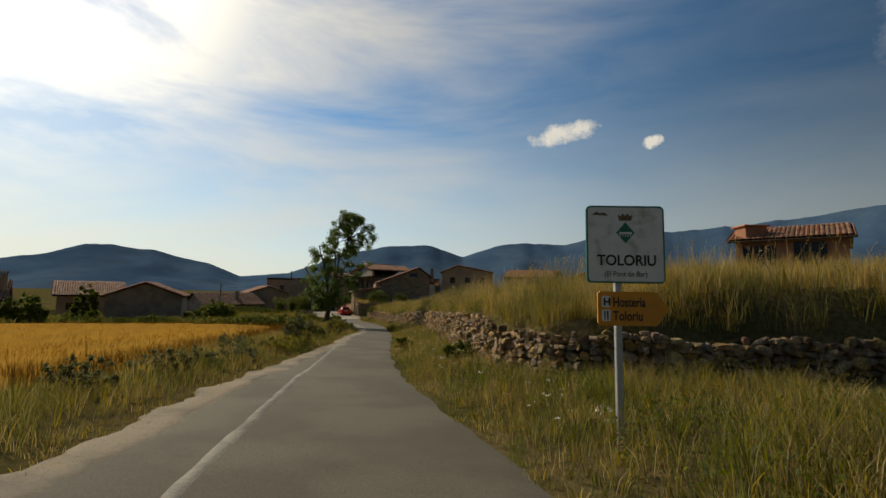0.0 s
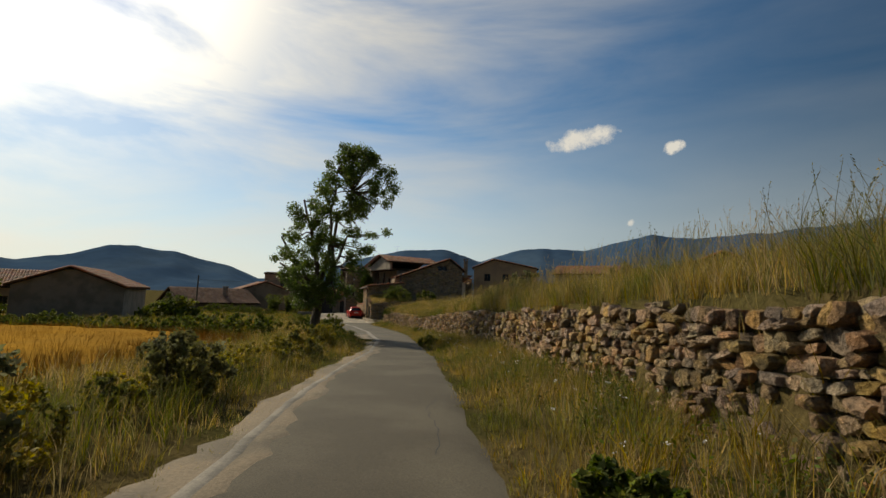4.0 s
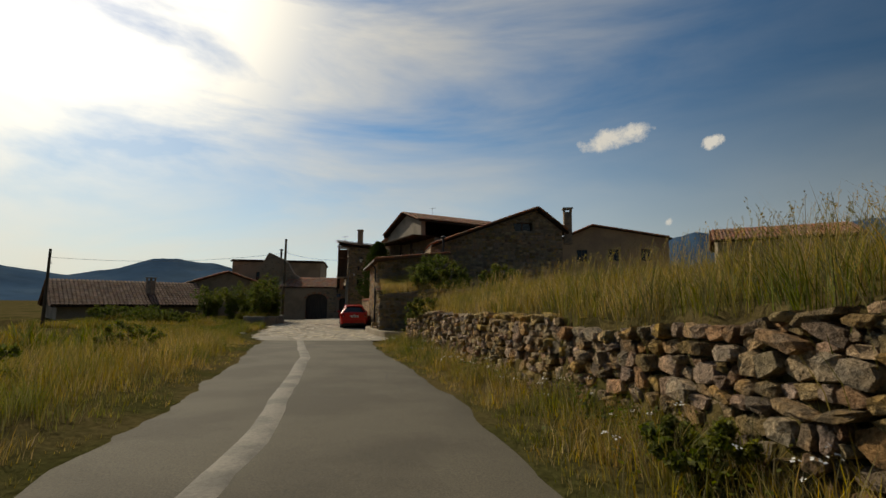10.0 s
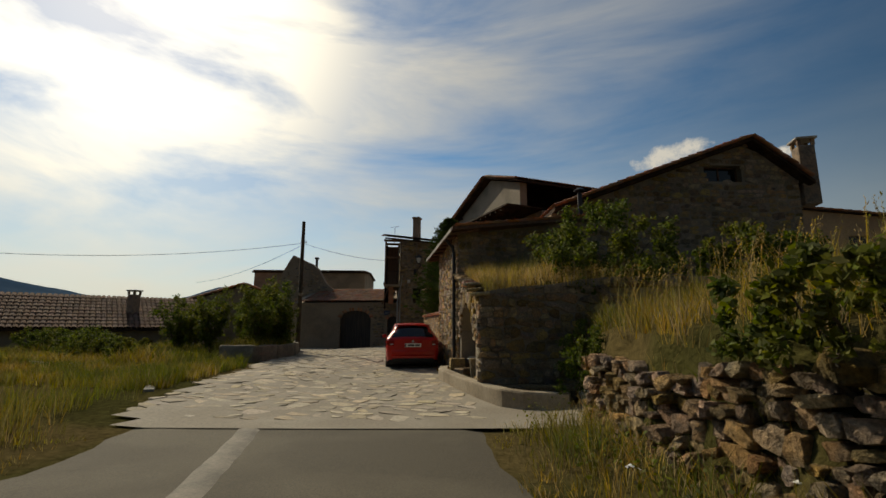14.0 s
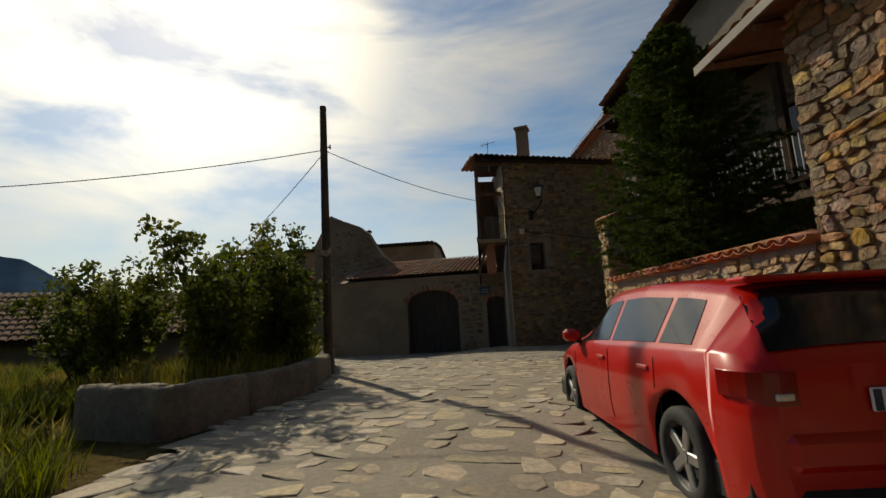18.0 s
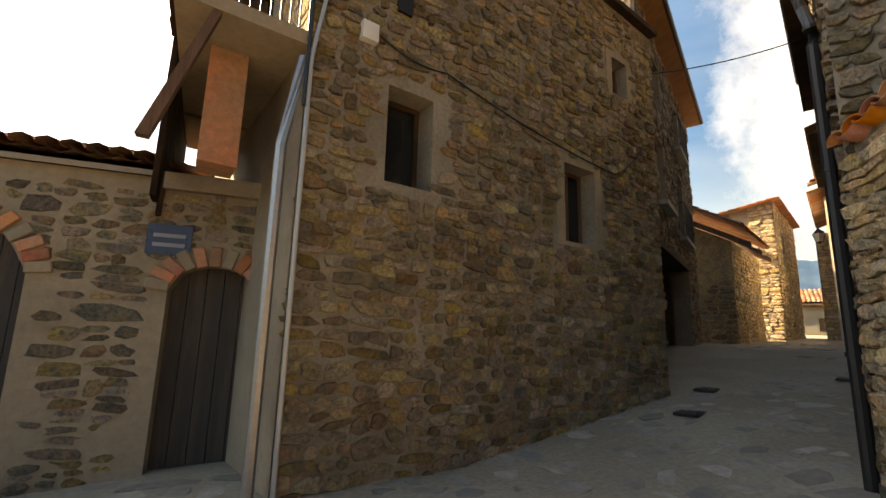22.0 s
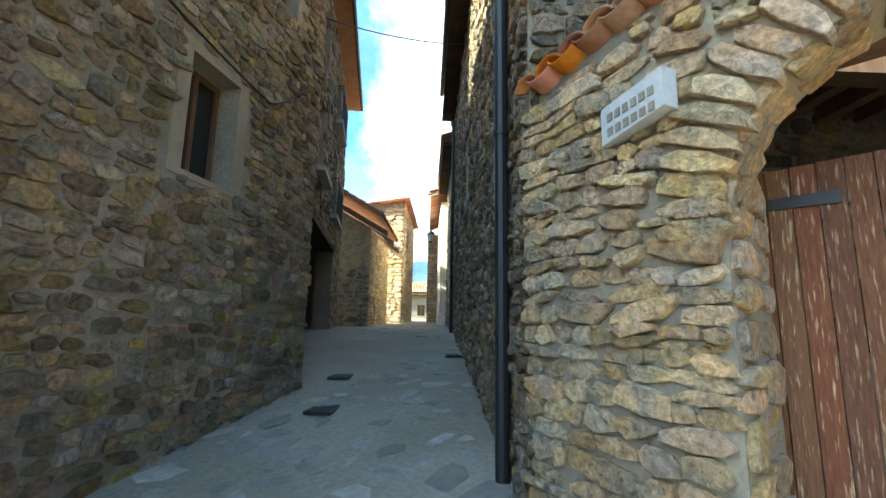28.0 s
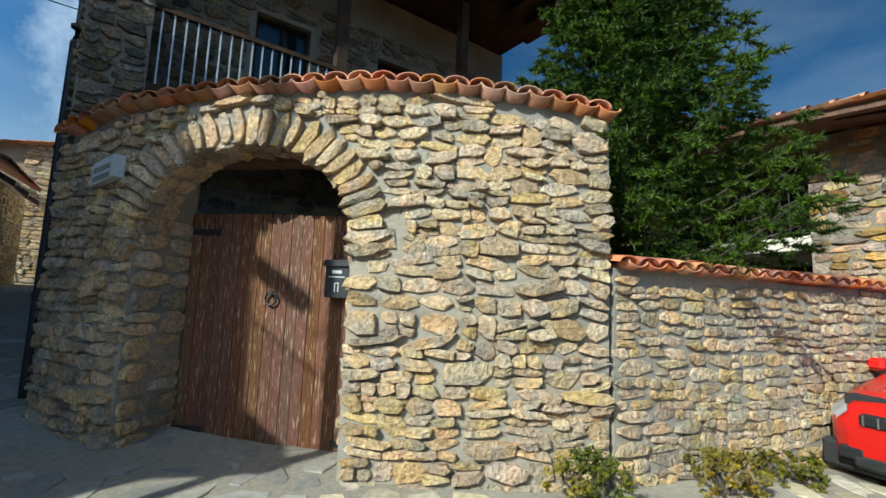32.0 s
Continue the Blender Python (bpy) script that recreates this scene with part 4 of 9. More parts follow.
# yard face with its stone pier, balcony and joists
ry_place, ry_len = frame_of(RH_A, (RH_A[0] + 0.59 * 7.4, RH_A[1] - 0.807 * 7.4))
bm = bmesh.new()
prism(bm, [(0.0, -5.5), (0.62, -5.5), (0.62, 2.3), (0.0, 2.3)], 0.02, -0.55, ry_place)
part("corner_pier", bm, "mortar", rh)
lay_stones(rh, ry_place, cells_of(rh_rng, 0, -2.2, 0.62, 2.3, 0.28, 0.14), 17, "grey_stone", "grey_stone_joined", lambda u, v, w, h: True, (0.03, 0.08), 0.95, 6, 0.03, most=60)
bm = bmesh.new()
wall_with_holes(bm, lambda u, v, d: ry_place(u, v, d - 1.3), ry_len, -5.5, lambda u: 2.3, [(1.6, -5.2, 2.4, -3.2), (3.2, -4.2, 4.2, -3.0), (2.0, -0.95, 2.9, 1.1), (4.2, -0.95, 5.2, 1.1)], 0.0, -0.4)
part("yard_wall", bm, "mortar", rh)["kind"] = "stuff"
lay_stones(rh, lambda u, v, d: ry_place(u, v, d - 1.3), cells_of(rh_rng, 0.3, -3.4, ry_len, 1.6, 0.34, 0.18), 19, "grey_stone", "grey_stone_joined",
           lambda u, v, w, h: not any(a - 0.1 < u < c + 0.1 and b - 0.1 < v < d + 0.1 for a, b, c, d in [(1.6, -5.2, 2.4, -3.2), (3.2, -4.2, 4.2, -3.0), (2.0, -0.95, 2.9, 1.1), (4.2, -0.95, 5.2, 1.1)]), (0.015, 0.05), 0.95, 6, 0.05, most=0)
for a, b_, c, d in [(2.0, -0.95, 2.9, 1.1), (4.2, -0.95, 5.2, 1.1), (3.2, -4.2, 4.2, -3.0)]:
    window_unit(rh, lambda u, v, dd: ry_place(u, v, dd - 1.3), a, b_, c, d, 0.12, "dark_wood")
balcony = new("balcony")
balcony.parent = rh
bm = bmesh.new()
plank_piece(bm, ry_place, 0.62, -1.22, ry_len, -1.10, 0.05, -1.3)
part("floor", bm, "dark_wood", balcony)
for i in range(16):
    u = 0.8 + i * 0.42
    bm = bmesh.new()
    plank_piece(bm, ry_place, u, -1.38, u + 0.13, -1.22, 0.0, -1.3)
    part("joist", bm, "wood", balcony, "red-brown wooden joist")
bm = bmesh.new()
plank_piece(bm, ry_place, 0.62, -1.58, ry_len, -1.38, -0.02, -0.24)
part("beam", bm, "wood", balcony)
bm = bmesh.new()
plank_piece(bm, ry_place, 0.62, -0.16, ry_len, -0.10, 0.02, -0.05)
part("hand_rail", bm, "dark_wood", balcony)
for i in range(52):
    u = 0.7 + i * 0.128
    bm = bmesh.new()
    plank_piece(bm, ry_place, u, -1.1, u + 0.018, -0.15, 0.0, -0.02)
    part("baluster", bm, "pale_metal" if i < 40 else "dark_wood", balcony)
for u in (2.9, 5.2):
    bm = bmesh.new()
    plank_piece(bm, ry_place, u, -1.1, u + 0.16, 2.0, 0.0, -0.16)
    part("post", bm, "dark_wood", balcony)
# yard stair rail seen over the gate
stair = thing("yard_stair", "stone stair with a black iron handrail in the yard", "stair")
for i in range(6):
    bm = bmesh.new()
    prism(bm, [(1.0 + i * 0.28, -5.2), (1.28 + i * 0.28, -5.2), (1.28 + i * 0.28, -4.6 + i * 0.18), (1.0 + i * 0.28, -4.6 + i * 0.18)], -0.2, -1.2, ry_place)
    part("stone_step", bm, "concrete", stair)
for i in range(12):
    bm = bmesh.new()
    u = 1.05 + i * 0.145
    tube(bm, [ry_place(u, -4.5 + (u - 1.0) * 0.64, -0.25), ry_place(u, -3.55 + (u - 1.0) * 0.64, -0.25)], 0.011, 5)
    part("baluster", bm, "dark_metal", stair)
bm = bmesh.new()
tube(bm, [ry_place(1.0, -3.55, -0.25), ry_place(2.7, -2.47, -0.25), ry_place(3.6, -2.47, -0.25)], 0.018, 6)
part("hand_rail", bm, "dark_metal", stair)
# eaves and roof
for nm, pl, ln, ov, ze, ua in (("yard_eave", ry_place, ry_len, 0.85, 2.32, -0.1), ("lane_eave", rl_place, rl_len, 0.36, 3.18, -0.3)):
    eave = new("eave")
    eave.parent = rh
    bm = bmesh.new()
    prism(bm, [(ua, ze), (ln + 0.1, ze), (ln + 0.1, ze + 0.08), (ua, ze + 0.08)], ov, -0.6, pl)
    part("boarding", bm, "dark_wood", eave, "dark wooden eave boards")
    for i in range(int(ln / 0.55)):
        bm = bmesh.new()
        u = 0.2 + i * 0.55
        prism(bm, [(u, ze - 0.14), (u + 0.09, ze - 0.14), (u + 0.09, ze), (u, ze)], ov - 0.03, 0.0, pl)
        part("rafter_end", bm, "dark_wood", eave)
    if nm == "lane_eave":
        bm = bmesh.new()
        tube(bm, [pl(ua, ze - 0.04, ov + 0.06), pl(ln + 0.3, ze - 0.04, ov + 0.06)], 0.06, 8)
        part("gutter", bm, "dark_metal", eave)
# wall above the yard eave, up to the roof
bm = bmesh.new()
prism(bm, [(0.0, 2.41), (7.4, 2.41), (7.4, 3.6), (4.4, 4.62), (0.0, 3.2)], 0.0, -0.4, ry_place)
part("yard_gable", bm, "mortar", rh)
rc = rl_place(-0.3, 3.28, 0.38)
along_v = rl_place(1, 0, 0) - rl_place(0, 0, 0)
back_v = rl_place(0, 0, -1) - rl_place(0, 0, 0)
tile_roof(rh, rc + (back_v + Vector((0, 0, 0.34))) * 4.6, along_v, -(back_v + Vector((0, 0, 0.34))), rl_len + 0.7, 4.85, seed=4)
tile_roof(rh, rc + (back_v + Vector((0, 0, 0.34))) * 4.6, along_v, back_v - Vector((0, 0, 0.34)), rl_len + 0.7, 3.6, seed=5)
for d0, d1, z0_, z1_ in ((0.36, -4.24, 3.24, 4.80), (-4.24, -7.7, 4.80, 3.63)):
    bm = bmesh.new()
    prism(bm, [(d0, z0_), (d1, z1_), (d1, z1_ - 0.08), (d0, z0_ - 0.08)], -0.3, rl_len + 0.35, lambda d, v, u: rl_place(u, v, d))
    part("roof_deck", bm, "dark_wood", rh)
bm = bmesh.new()
prism(bm, [(-0.4, 2.36), (rl_len + 0.2, 2.36), (rl_len + 0.2, 2.40), (-0.4, 2.40)], 0.4, -7.4, rl_place)
part("loft_floor", bm, "dark_wood", rh)
bm = bmesh.new()
prism(bm, [(0, -5.5), (0.4, -5.5), (0.4, 3.15), (0, 3.15)], -0.02, -7.2, rl_place)
part("far_wall", bm, "mortar", rh)
bm = bmesh.new()
prism(bm, [(0.2, -5.5), (7.2, -5.5), (7.2, 2.3), (0.2, 2.3)], -6.9, -7.3, rl_place)
part("back_wall", bm, "mortar", rh)
# black down pipe at the corner and the grey one in the lane
for nm, u, d0, ztop, r, mat, lab in (("down_pipe", rl_len - 0.62, 0.10, -0.45, 0.058, "dark_metal", "black drain pipe with brackets against the corner"), ("down_pipe", 0.25, 0.09, 2.2, 0.045, "dark_metal", "thin black drain pipe at the end of the house")):
    pipe = thing("down_pipe", lab, "drain pipe")
    bm = bmesh.new()
    foot = ground_z(*rl_place(u, 0, d0)[:2])
    tube(bm, [rl_place(u, foot, d0), rl_place(u, ztop - 0.15, d0), rl_place(u - 0.08, ztop + 0.05, d0 - 0.02), rl_place(u - 0.75, ztop + 0.75, d0 + 0.05), rl_place(u - 0.75, ztop + 1.9 if ztop < 1 else ztop + 0.05, d0 + 0.3 if ztop < 1 else d0)], r, 10)
    part("pipe", bm, mat, pipe)
    for z in (-3.6, -1.9, -0.4):
        bm = bmesh.new()
        tube(bm, [rl_place(u, z - 0.02, d0), rl_place(u, z + 0.02, d0)], r + 0.012, 10)
        part("bracket", bm, "dark_metal", pipe)

# ---- the house with the lantern, and the garage beside it ----
H2_A, H2_B = (-24.2, 90.45), (-18.5, 92.95)
h2 = thing("lantern_house", "rubble stone house with tiled roof, wooden loggia and small windows", "house")
h2_place, h2_len = frame_of(H2_A, H2_B)
h2_holes = [(0.88, -2.0, 1.46, -0.93), (3.72, -2.22, 4.42, -1.08), (5.0, 0.45, 5.42, 1.1)]
h2_top = lambda u: 2.45 - 0.075 * u
masonry_core(h2, h2_place, h2_len, -5.6, h2_top, h2_holes, 0.45, "mortar")
h2_rng = np.random.default_rng(41)


def h2_keep(u, v, w, h):
    return v + h * 0.3 < h2_top(u) and 0.02 < u < h2_len and not any(a - 0.16 < u < c + 0.16 and b - 0.08 < v < d + 0.14 for a, b, c, d in h2_holes)


lay_stones(h2, h2_place, cells_of(h2_rng, 0, -5.2, h2_len, 2.45, 0.23, 0.125), 43, "brown_stone", "brown_stone_joined", h2_keep, (0.008, 0.05), 0.95, 10, 0.09, near=lambda u, v: 1.2 < u < 5.7 and v < -0.9, most=300)
window_unit(h2, h2_place, 0.88, -2.0, 1.46, -0.93, 0.3, "dark_wood", mullion=False)
window_unit(h2, h2_place, 3.72, -2.22, 4.42, -1.08, 0.24, "wood", mullion=True)
window_unit(h2, h2_place, 5.0, 0.45, 5.42, 1.1, 0.18, "wood", mullion=False)
# smooth rendered surrounds of the windows
for a, b_, c, d in h2_holes[1:]:
    for q in ((a - 0.16, b_ - 0.06, a, d + 0.12), (c, b_ - 0.06, c + 0.16, d + 0.12), (a, d, c, d + 0.12), (a, b_ - 0.06, c, b_)):
        bm = bmesh.new()
        prism(bm, [(q[0], q[1]), (q[2], q[1]), (q[2], q[3]), (q[0], q[3])], 0.012, -0.02, h2_place)
        part("window_surround", bm, "plaster", h2)
# left face and the storey over the garage
hl_place, hl_len = frame_of((H2_A[0] - 0.402 * 5, H2_A[1] + 0.916 * 5), H2_A)
masonry_core(h2, hl_place, hl_len, -5.6, lambda u: 2.45, [(2.6, -0.7, 3.4, 1.2)], 0.4, "plaster", "side_wall")
lay_stones(h2, hl_place, cells_of(h2_rng, 3.5, -0.6, hl_len, 1.5, 0.26, 0.13), 47, "stone", "stone_joined", lambda u, v, w, h: v < 0.2 + (u - 3.5) * 0.8, (0.004, 0.03), 0.92, 8, 0.06, most=60)
window_unit(h2, hl_place, 2.6, -0.7, 3.4, 1.2, 0.1, "dark_wood", mullion=False)
# brown board wood deepened to near black, standing for the loggia's shade
M["shaded_wood"] = material("shaded_wood", (0.022, 0.013, 0.008), 0.95, 10, 0.4, 0.4, second=(0.035, 0.02, 0.012), mix_scale=2, spec=0.1)
loggia = new("loggia")
loggia.parent = h2
lo_place = lambda u, v, d: h2_place(u * (0.88 + 0.12 * min(d, 0)), v, d)
for nm, q, d0, d1, mat in (("floor_slab", (-1.28, -0.86, 0.0, -0.72), 0.02, -3.6, "plaster"), ("roof_beam", (-1.34, 2.28, 0.05, 2.42), 0.0, -0.16, "wood"), ("roof_beam", (-1.34, 2.28, 0.05, 2.42), -1.4, -1.56, "wood"), ("corner_post", (-1.24, -0.72, -1.12, 2.3), -0.02, -0.14, "wood"),
                           ("brick_pier", (-0.92, -2.02, -0.5, -0.86), -0.55, -0.95, "tile"), ("tie_beam", (-1.3, 1.2, 0.0, 1.34), -0.6, -0.74, "wood")):
    bm = bmesh.new()
    prism(bm, [(q[0], q[1]), (q[2], q[1]), (q[2], q[3]), (q[0], q[3])], d0, d1, lo_place)
    part(nm, bm, mat, loggia)
for i in range(11):
    bm = bmesh.new()
    d0 = -0.35 - i * 0.3
    zb = -2.1 + random.uniform(-0.3, 0.3) if i > 1 else -0.7
    bt = 2.35 if i > 4 else -0.55     # open to the sky above the rail at the street end
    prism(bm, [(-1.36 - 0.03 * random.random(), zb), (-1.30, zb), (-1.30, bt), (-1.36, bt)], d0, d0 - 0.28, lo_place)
    part("wall_board", bm, "shaded_wood", loggia, "weathered upright board, coloured dark for shade")
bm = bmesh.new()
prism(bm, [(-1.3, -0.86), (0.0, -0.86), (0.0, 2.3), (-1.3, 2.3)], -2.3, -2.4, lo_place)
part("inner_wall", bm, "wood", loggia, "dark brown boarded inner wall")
bm = bmesh.new()
prism(bm, [(-1.4, -2.1), (-1.3, -2.1), (-0.86, -0.86), (-0.94, -0.86)], 0.0, -0.1, lo_place)
part("brace", bm, "wood", loggia)
for i in range(13):
    bm = bmesh.new()
    u = -1.22 + i * 0.1
    tube(bm, [lo_place(u, -0.72, 0.0), lo_place(u, 0.18, 0.0)], 0.009, 5)
    part("baluster", bm, "dark_metal", loggia)
bm = bmesh.new()
tube(bm, [lo_place(-1.24, 0.18, 0.0), lo_place(-0.02, 0.18, 0.0)], 0.016, 6)
part("rail", bm, "dark_metal", loggia)
# roof, falling towards the lane's far end
h2w, h2n = h2_place(1, 0, 0) - h2_place(0, 0, 0), h2_place(0, 0, -1) - h2_place(0, 0, 0)
tile_roof(h2, h2_place(-1.12, 2.62, 0.22) + (h2n + Vector((0, 0, 0.2))) * 4.6, h2w + Vector((0, 0, -0.075)), -(h2n + Vector((0, 0, 0.2))), h2_len + 1.32, 4.7, seed=8)
bm = bmesh.new()
prism(bm, [(-1.1, 2.46), (h2_len + 0.05, 2.46 - 0.075 * h2_len), (h2_len + 0.05, 2.56 - 0.075 * h2_len), (-1.1, 2.56)], 0.16, -4.6, lambda u, v, d: h2_place(u + (0.12 * -min(d, 0) if u < 0 else 0), v - 0.2 * min(d, 0) - 0.03, d))
part("roof_deck", bm, "dark_wood", h2)
bm = bmesh.new()
prism(bm, [(0, -5.6), (h2_len, -5.6), (h2_len, 2.0), (0, 2.0)], -4.6, -5.0, h2_place)
part("back_wall", bm, "plaster", h2)
# unseen end wall, added to stop sun leaking into the lane
bm = bmesh.new()
prism(bm, [(h2_len - 0.3, -5.6), (h2_len, -5.6), (h2_len, 1.75), (h2_len - 0.3, 1.75)], -0.5, -6.5, h2_place)
part("end_wall", bm, "plaster", h2)
chim = new("chimney")
chim.parent = h2
for z0, z1, r in ((2.6, 4.3, 0.24), (4.3, 4.42, 0.30)):
    bm = bmesh.new()
    box(bm, -23.62 - r, 92.3 - r, z0, -23.62 + r, 92.3 + r, z1, 0.02)
    part("shaft" if r < 0.3 else "cap", bm, "plaster", chim)
# wall lantern
lamp = thing("wall_lantern", "black iron wall lantern with white glass panes on a bracket", "street lamp")
M["milk_glass"] = material("milk_glass", (0.62, 0.62, 0.58), 0.3, 4, 0.05, 0)


def lantern(parent, base, k=1.0):
    """Head of a lantern: tapered glass, frame bars, hood and finial."""
    b0 = Vector(base)
    for i in range(4):
        a0, a1 = math.pi / 4 + i * math.pi / 2, math.pi / 4 + (i + 1) * math.pi / 2
        c = lambda r, a, z: b0 + Vector((r * k * math.cos(a), r * k * math.sin(a), z * k))
        b = bmesh.new()
        q = [c(0.12, a0, 0), c(0.12, a1, 0), c(0.215, a1, 0.36), c(0.215, a0, 0.36)]
        ins = [p * 0.96 + b0 * 0.04 for p in q]
        vs = [b.verts.new(p) for p in q] + [b.verts.new(p) for p in ins]
        b.faces.new(vs[:4]), b.faces.new(vs[7:3:-1])
        for j in range(4):
            b.faces.new((vs[j], vs[j + 4], vs[(j + 1) % 4 + 4], vs[(j + 1) % 4]))
        part("glass_pane", b, "milk_glass", parent)
        b = bmesh.new()
        tube(b, [c(0.125, a0, 0), c(0.22, a0, 0.36)], 0.012 * k, 5)
        part("frame_bar", b, "dark_metal", parent)
    b = bmesh.new()
    tube(b, [b0 + Vector((0, 0, z * k)) for z in (0.36, 0.40, 0.50, 0.56, 0.62)], [r * k for r in (0.24, 0.25, 0.12, 0.05, 0.03)], 4)
    part("hood", b, "dark_metal", parent)
    b = bmesh.new()
    tube(b, [b0 + Vector((0, 0, z * k)) for z in (-0.10, -0.04, 0.0)], [0.02 * k, 0.06 * k, 0.13 * k], 8)
    part("base", b, "dark_metal", parent)


lantern(lamp, (-22.83, 90.3, 0.72), 0.95)
bm = bmesh.new()
tube(bm, [h2_place(1.0, 0.18, 0.02), h2_place(1.1, 0.22, 0.25), h2_place(1.25, 0.42, 0.62), h2_place(1.3, 0.62, 0.76)], 0.028, 7)
part("bracket", bm, "dark_metal", lamp)
bm = bmesh.new()
prism(bm, [(0.92, -0.05), (1.1, -0.05), (1.1, 0.35), (0.92, 0.35)], 0.06, 0.0, h2_place)
part("wall_plate", bm, "dark_metal", lamp)
jb = thing("junction_box", "small pale junction box on the wall", "electric box")
bm = bmesh.new()
prism(bm, [(0.5, -0.58), (0.68, -0.58), (0.68, -0.38), (0.5, -0.38)], 0.10, 0.01, h2_place)
part("box", bm, "white", jb)
bm = bmesh.new()
prism(bm, [(0.53, -0.55), (0.65, -0.55), (0.65, -0.41), (0.53, -0.41)], 0.105, 0.098, h2_place)
part("lid", bm, "white", jb)
# corner drain pipe, conduit and wires
pipe = thing("down_pipe", "grey drain pipe down the corner of the house", "drain pipe")
for u, d, r, z0, z1, m_ in ((-0.16, -0.02, 0.05, -5.0, -1.9, "metal"), (0.02, 0.05, 0.022, -5.0, -1.0, "pale_metal")):
    bm = bmesh.new()
    tube(bm, [h2_place(u, z0, d), h2_place(u, z1, d), h2_place(u + 0.12, z1 + 0.9, d + 0.02)], r, 8)
    part("pipe", bm, m_, pipe)


def cable(name, label, pts, sag, r=0.012, n=14):
    b = bmesh.new()
    out = []
    for p, q in zip(pts, pts[1:]):
        p, q = Vector(p), Vector(q)
        out += [p.lerp(q, k / n) - Vector((0, 0, sag * 4 * (k / n) * (1 - k / n))) for k in range(n + 1)]
    tube(b, out, r, 5)
    return single(name, b, "dark_metal", label, "cable")


cable("wall_cable", "black cable sagging along the stone wall", [h2_place(0.7, -0.45, 0.06), h2_place(1.6, -0.55, 0.05), h2_place(4.9, -1.0, 0.05), h2_place(5.7, -0.35, 0.06)], 0.08)
cable("wall_cable", "black cable hanging under the house corner", [h2_place(0.02, 2.2, 0.04), h2_place(-0.02, -1.5, 0.06)], 0.0, 0.018)

# garage wall
gar = thing("garage", "low rendered garage with an arched wooden door and tiled roof", "garage")
g_place, g_len = frame_of((-32.8, 90.6), (-24.45, 91.75))
G1 = (3.9, 6.15, -3.05, 0.6)
D2 = (7.35, 8.2, -3.15, 0.28)
bm = bmesh.new()
us = sorted({0.0, g_len, *np.linspace(0, g_len, 14), *np.linspace(G1[0], G1[1], 13), *np.linspace(D2[0], D2[1], 9)})
for ua, ub in zip(us, us[1:]):
    ua, ub = float(ua), float(ub)
    lo_a = lo_b = -5.7
    for lo, hi, sp, ri in (G1, D2):
        if lo < (ua + ub) / 2 < hi:
            lo_a, lo_b = arched(ua, lo, hi, sp, ri), arched(ub, lo, hi, sp, ri)
    prism(bm, [(ua, lo_a), (ub, lo_b), (ub, -1.95), (ua, -1.95)], 0, -0.4, g_place)
bmesh.ops.remove_doubles(bm, verts=bm.verts, dist=0.0005)
part("front_wall", bm, "plaster", gar)
lay_stones(gar, g_place, cells_of(h2_rng, 5.0, -5.2, g_len, -1.95, 0.3, 0.13), 51, "grey_stone", "grey_stone_joined",
           lambda u, v, w, h: not (G1[0] - 0.05 < u + w * 0.5 and u - w * 0.5 < G1[1] + 0.05 and v - h * 0.5 < arched(u, *G1) + 0.25) and not (D2[0] - 0.05 < u + w * 0.5 and u - w * 0.5 < D2[1] + 0.05 and v - h * 0.5 < arched(u, *D2) + 0.2) and v < -2.1, (0.002, 0.02), 0.9, 6, 0.05, most=120)
for lo, hi, sp, ri, n in ((*G1, 19), (*D2, 11)):
    for i in range(n):
        ang = math.pi * (1 - (i + 0.5) / n)
        mid, half = (lo + hi) / 2, (hi - lo) / 2
        p = g_place(mid + (half + 0.1) * math.cos(ang), sp + (ri + 0.1) * math.sin(ang), -0.01)
        bm = bmesh.new()
        box(bm, -0.055, -0.05, -0.11, 0.055, 0.04, 0.11, 0.01)
        bmesh.ops.transform(bm, matrix=Matrix.Translation(p) @ pose(0, 0, 0, 0, math.degrees(math.atan2(math.cos(ang) * ri * 1.6, math.sin(ang) * half)), 8), verts=bm.verts)
        part("arch_brick", bm, "tile" if i % 3 else "plaster", gar)
M["old_door"] = material("old_door", (0.040, 0.033, 0.028), 0.75, 12, 0.35, 0.3, second=(0.065, 0.05, 0.04), mix_scale=2, stretch=(6, 6, 0.5))
for lo, hi, sp, ri in (G1, D2):
    door = new("door")
    door.parent = gar
    n = int((hi - lo) / 0.16)
    for i in range(n):
        a, c = lo - 0.02 + (hi - lo + 0.04) * i / n, lo - 0.02 + (hi - lo + 0.04) * (i + 1) / n
        bm = bmesh.new()
        prism(bm, [(a + 0.004, -5.25), (c - 0.004, -5.25), (c - 0.004, sp + ri), (a + 0.004, sp + ri)], -0.2, -0.25, g_place)
        part("board", bm, "old_door", door)
M["galvanised_plate"] = material("galvanised_plate", (0.22, 0.23, 0.25), 0.5, 8, 0.1, 0)
M["blue_enamel"] = material("blue_enamel", (0.02, 0.035, 0.08), 0.3, 6, 0.1, 0)
sgn = thing("street_plate", "small dark blue enamel plate on the wall", "sign")
bm = bmesh.new()
prism(bm, [(7.1, -2.78), (7.52, -2.78), (7.52, -2.46), (7.1, -2.46)], 0.03, 0.0, g_place)
part("plate", bm, "blue_enamel", sgn)
for k in range(2):
    bm = bmesh.new()
    prism(bm, [(7.16, -2.70 + k * 0.1), (7.46, -2.70 + k * 0.1), (7.46, -2.66 + k * 0.1), (7.16, -2.66 + k * 0.1)], 0.034, 0.028, g_place)
    part("letter_bar", bm, "galvanised_plate", sgn)
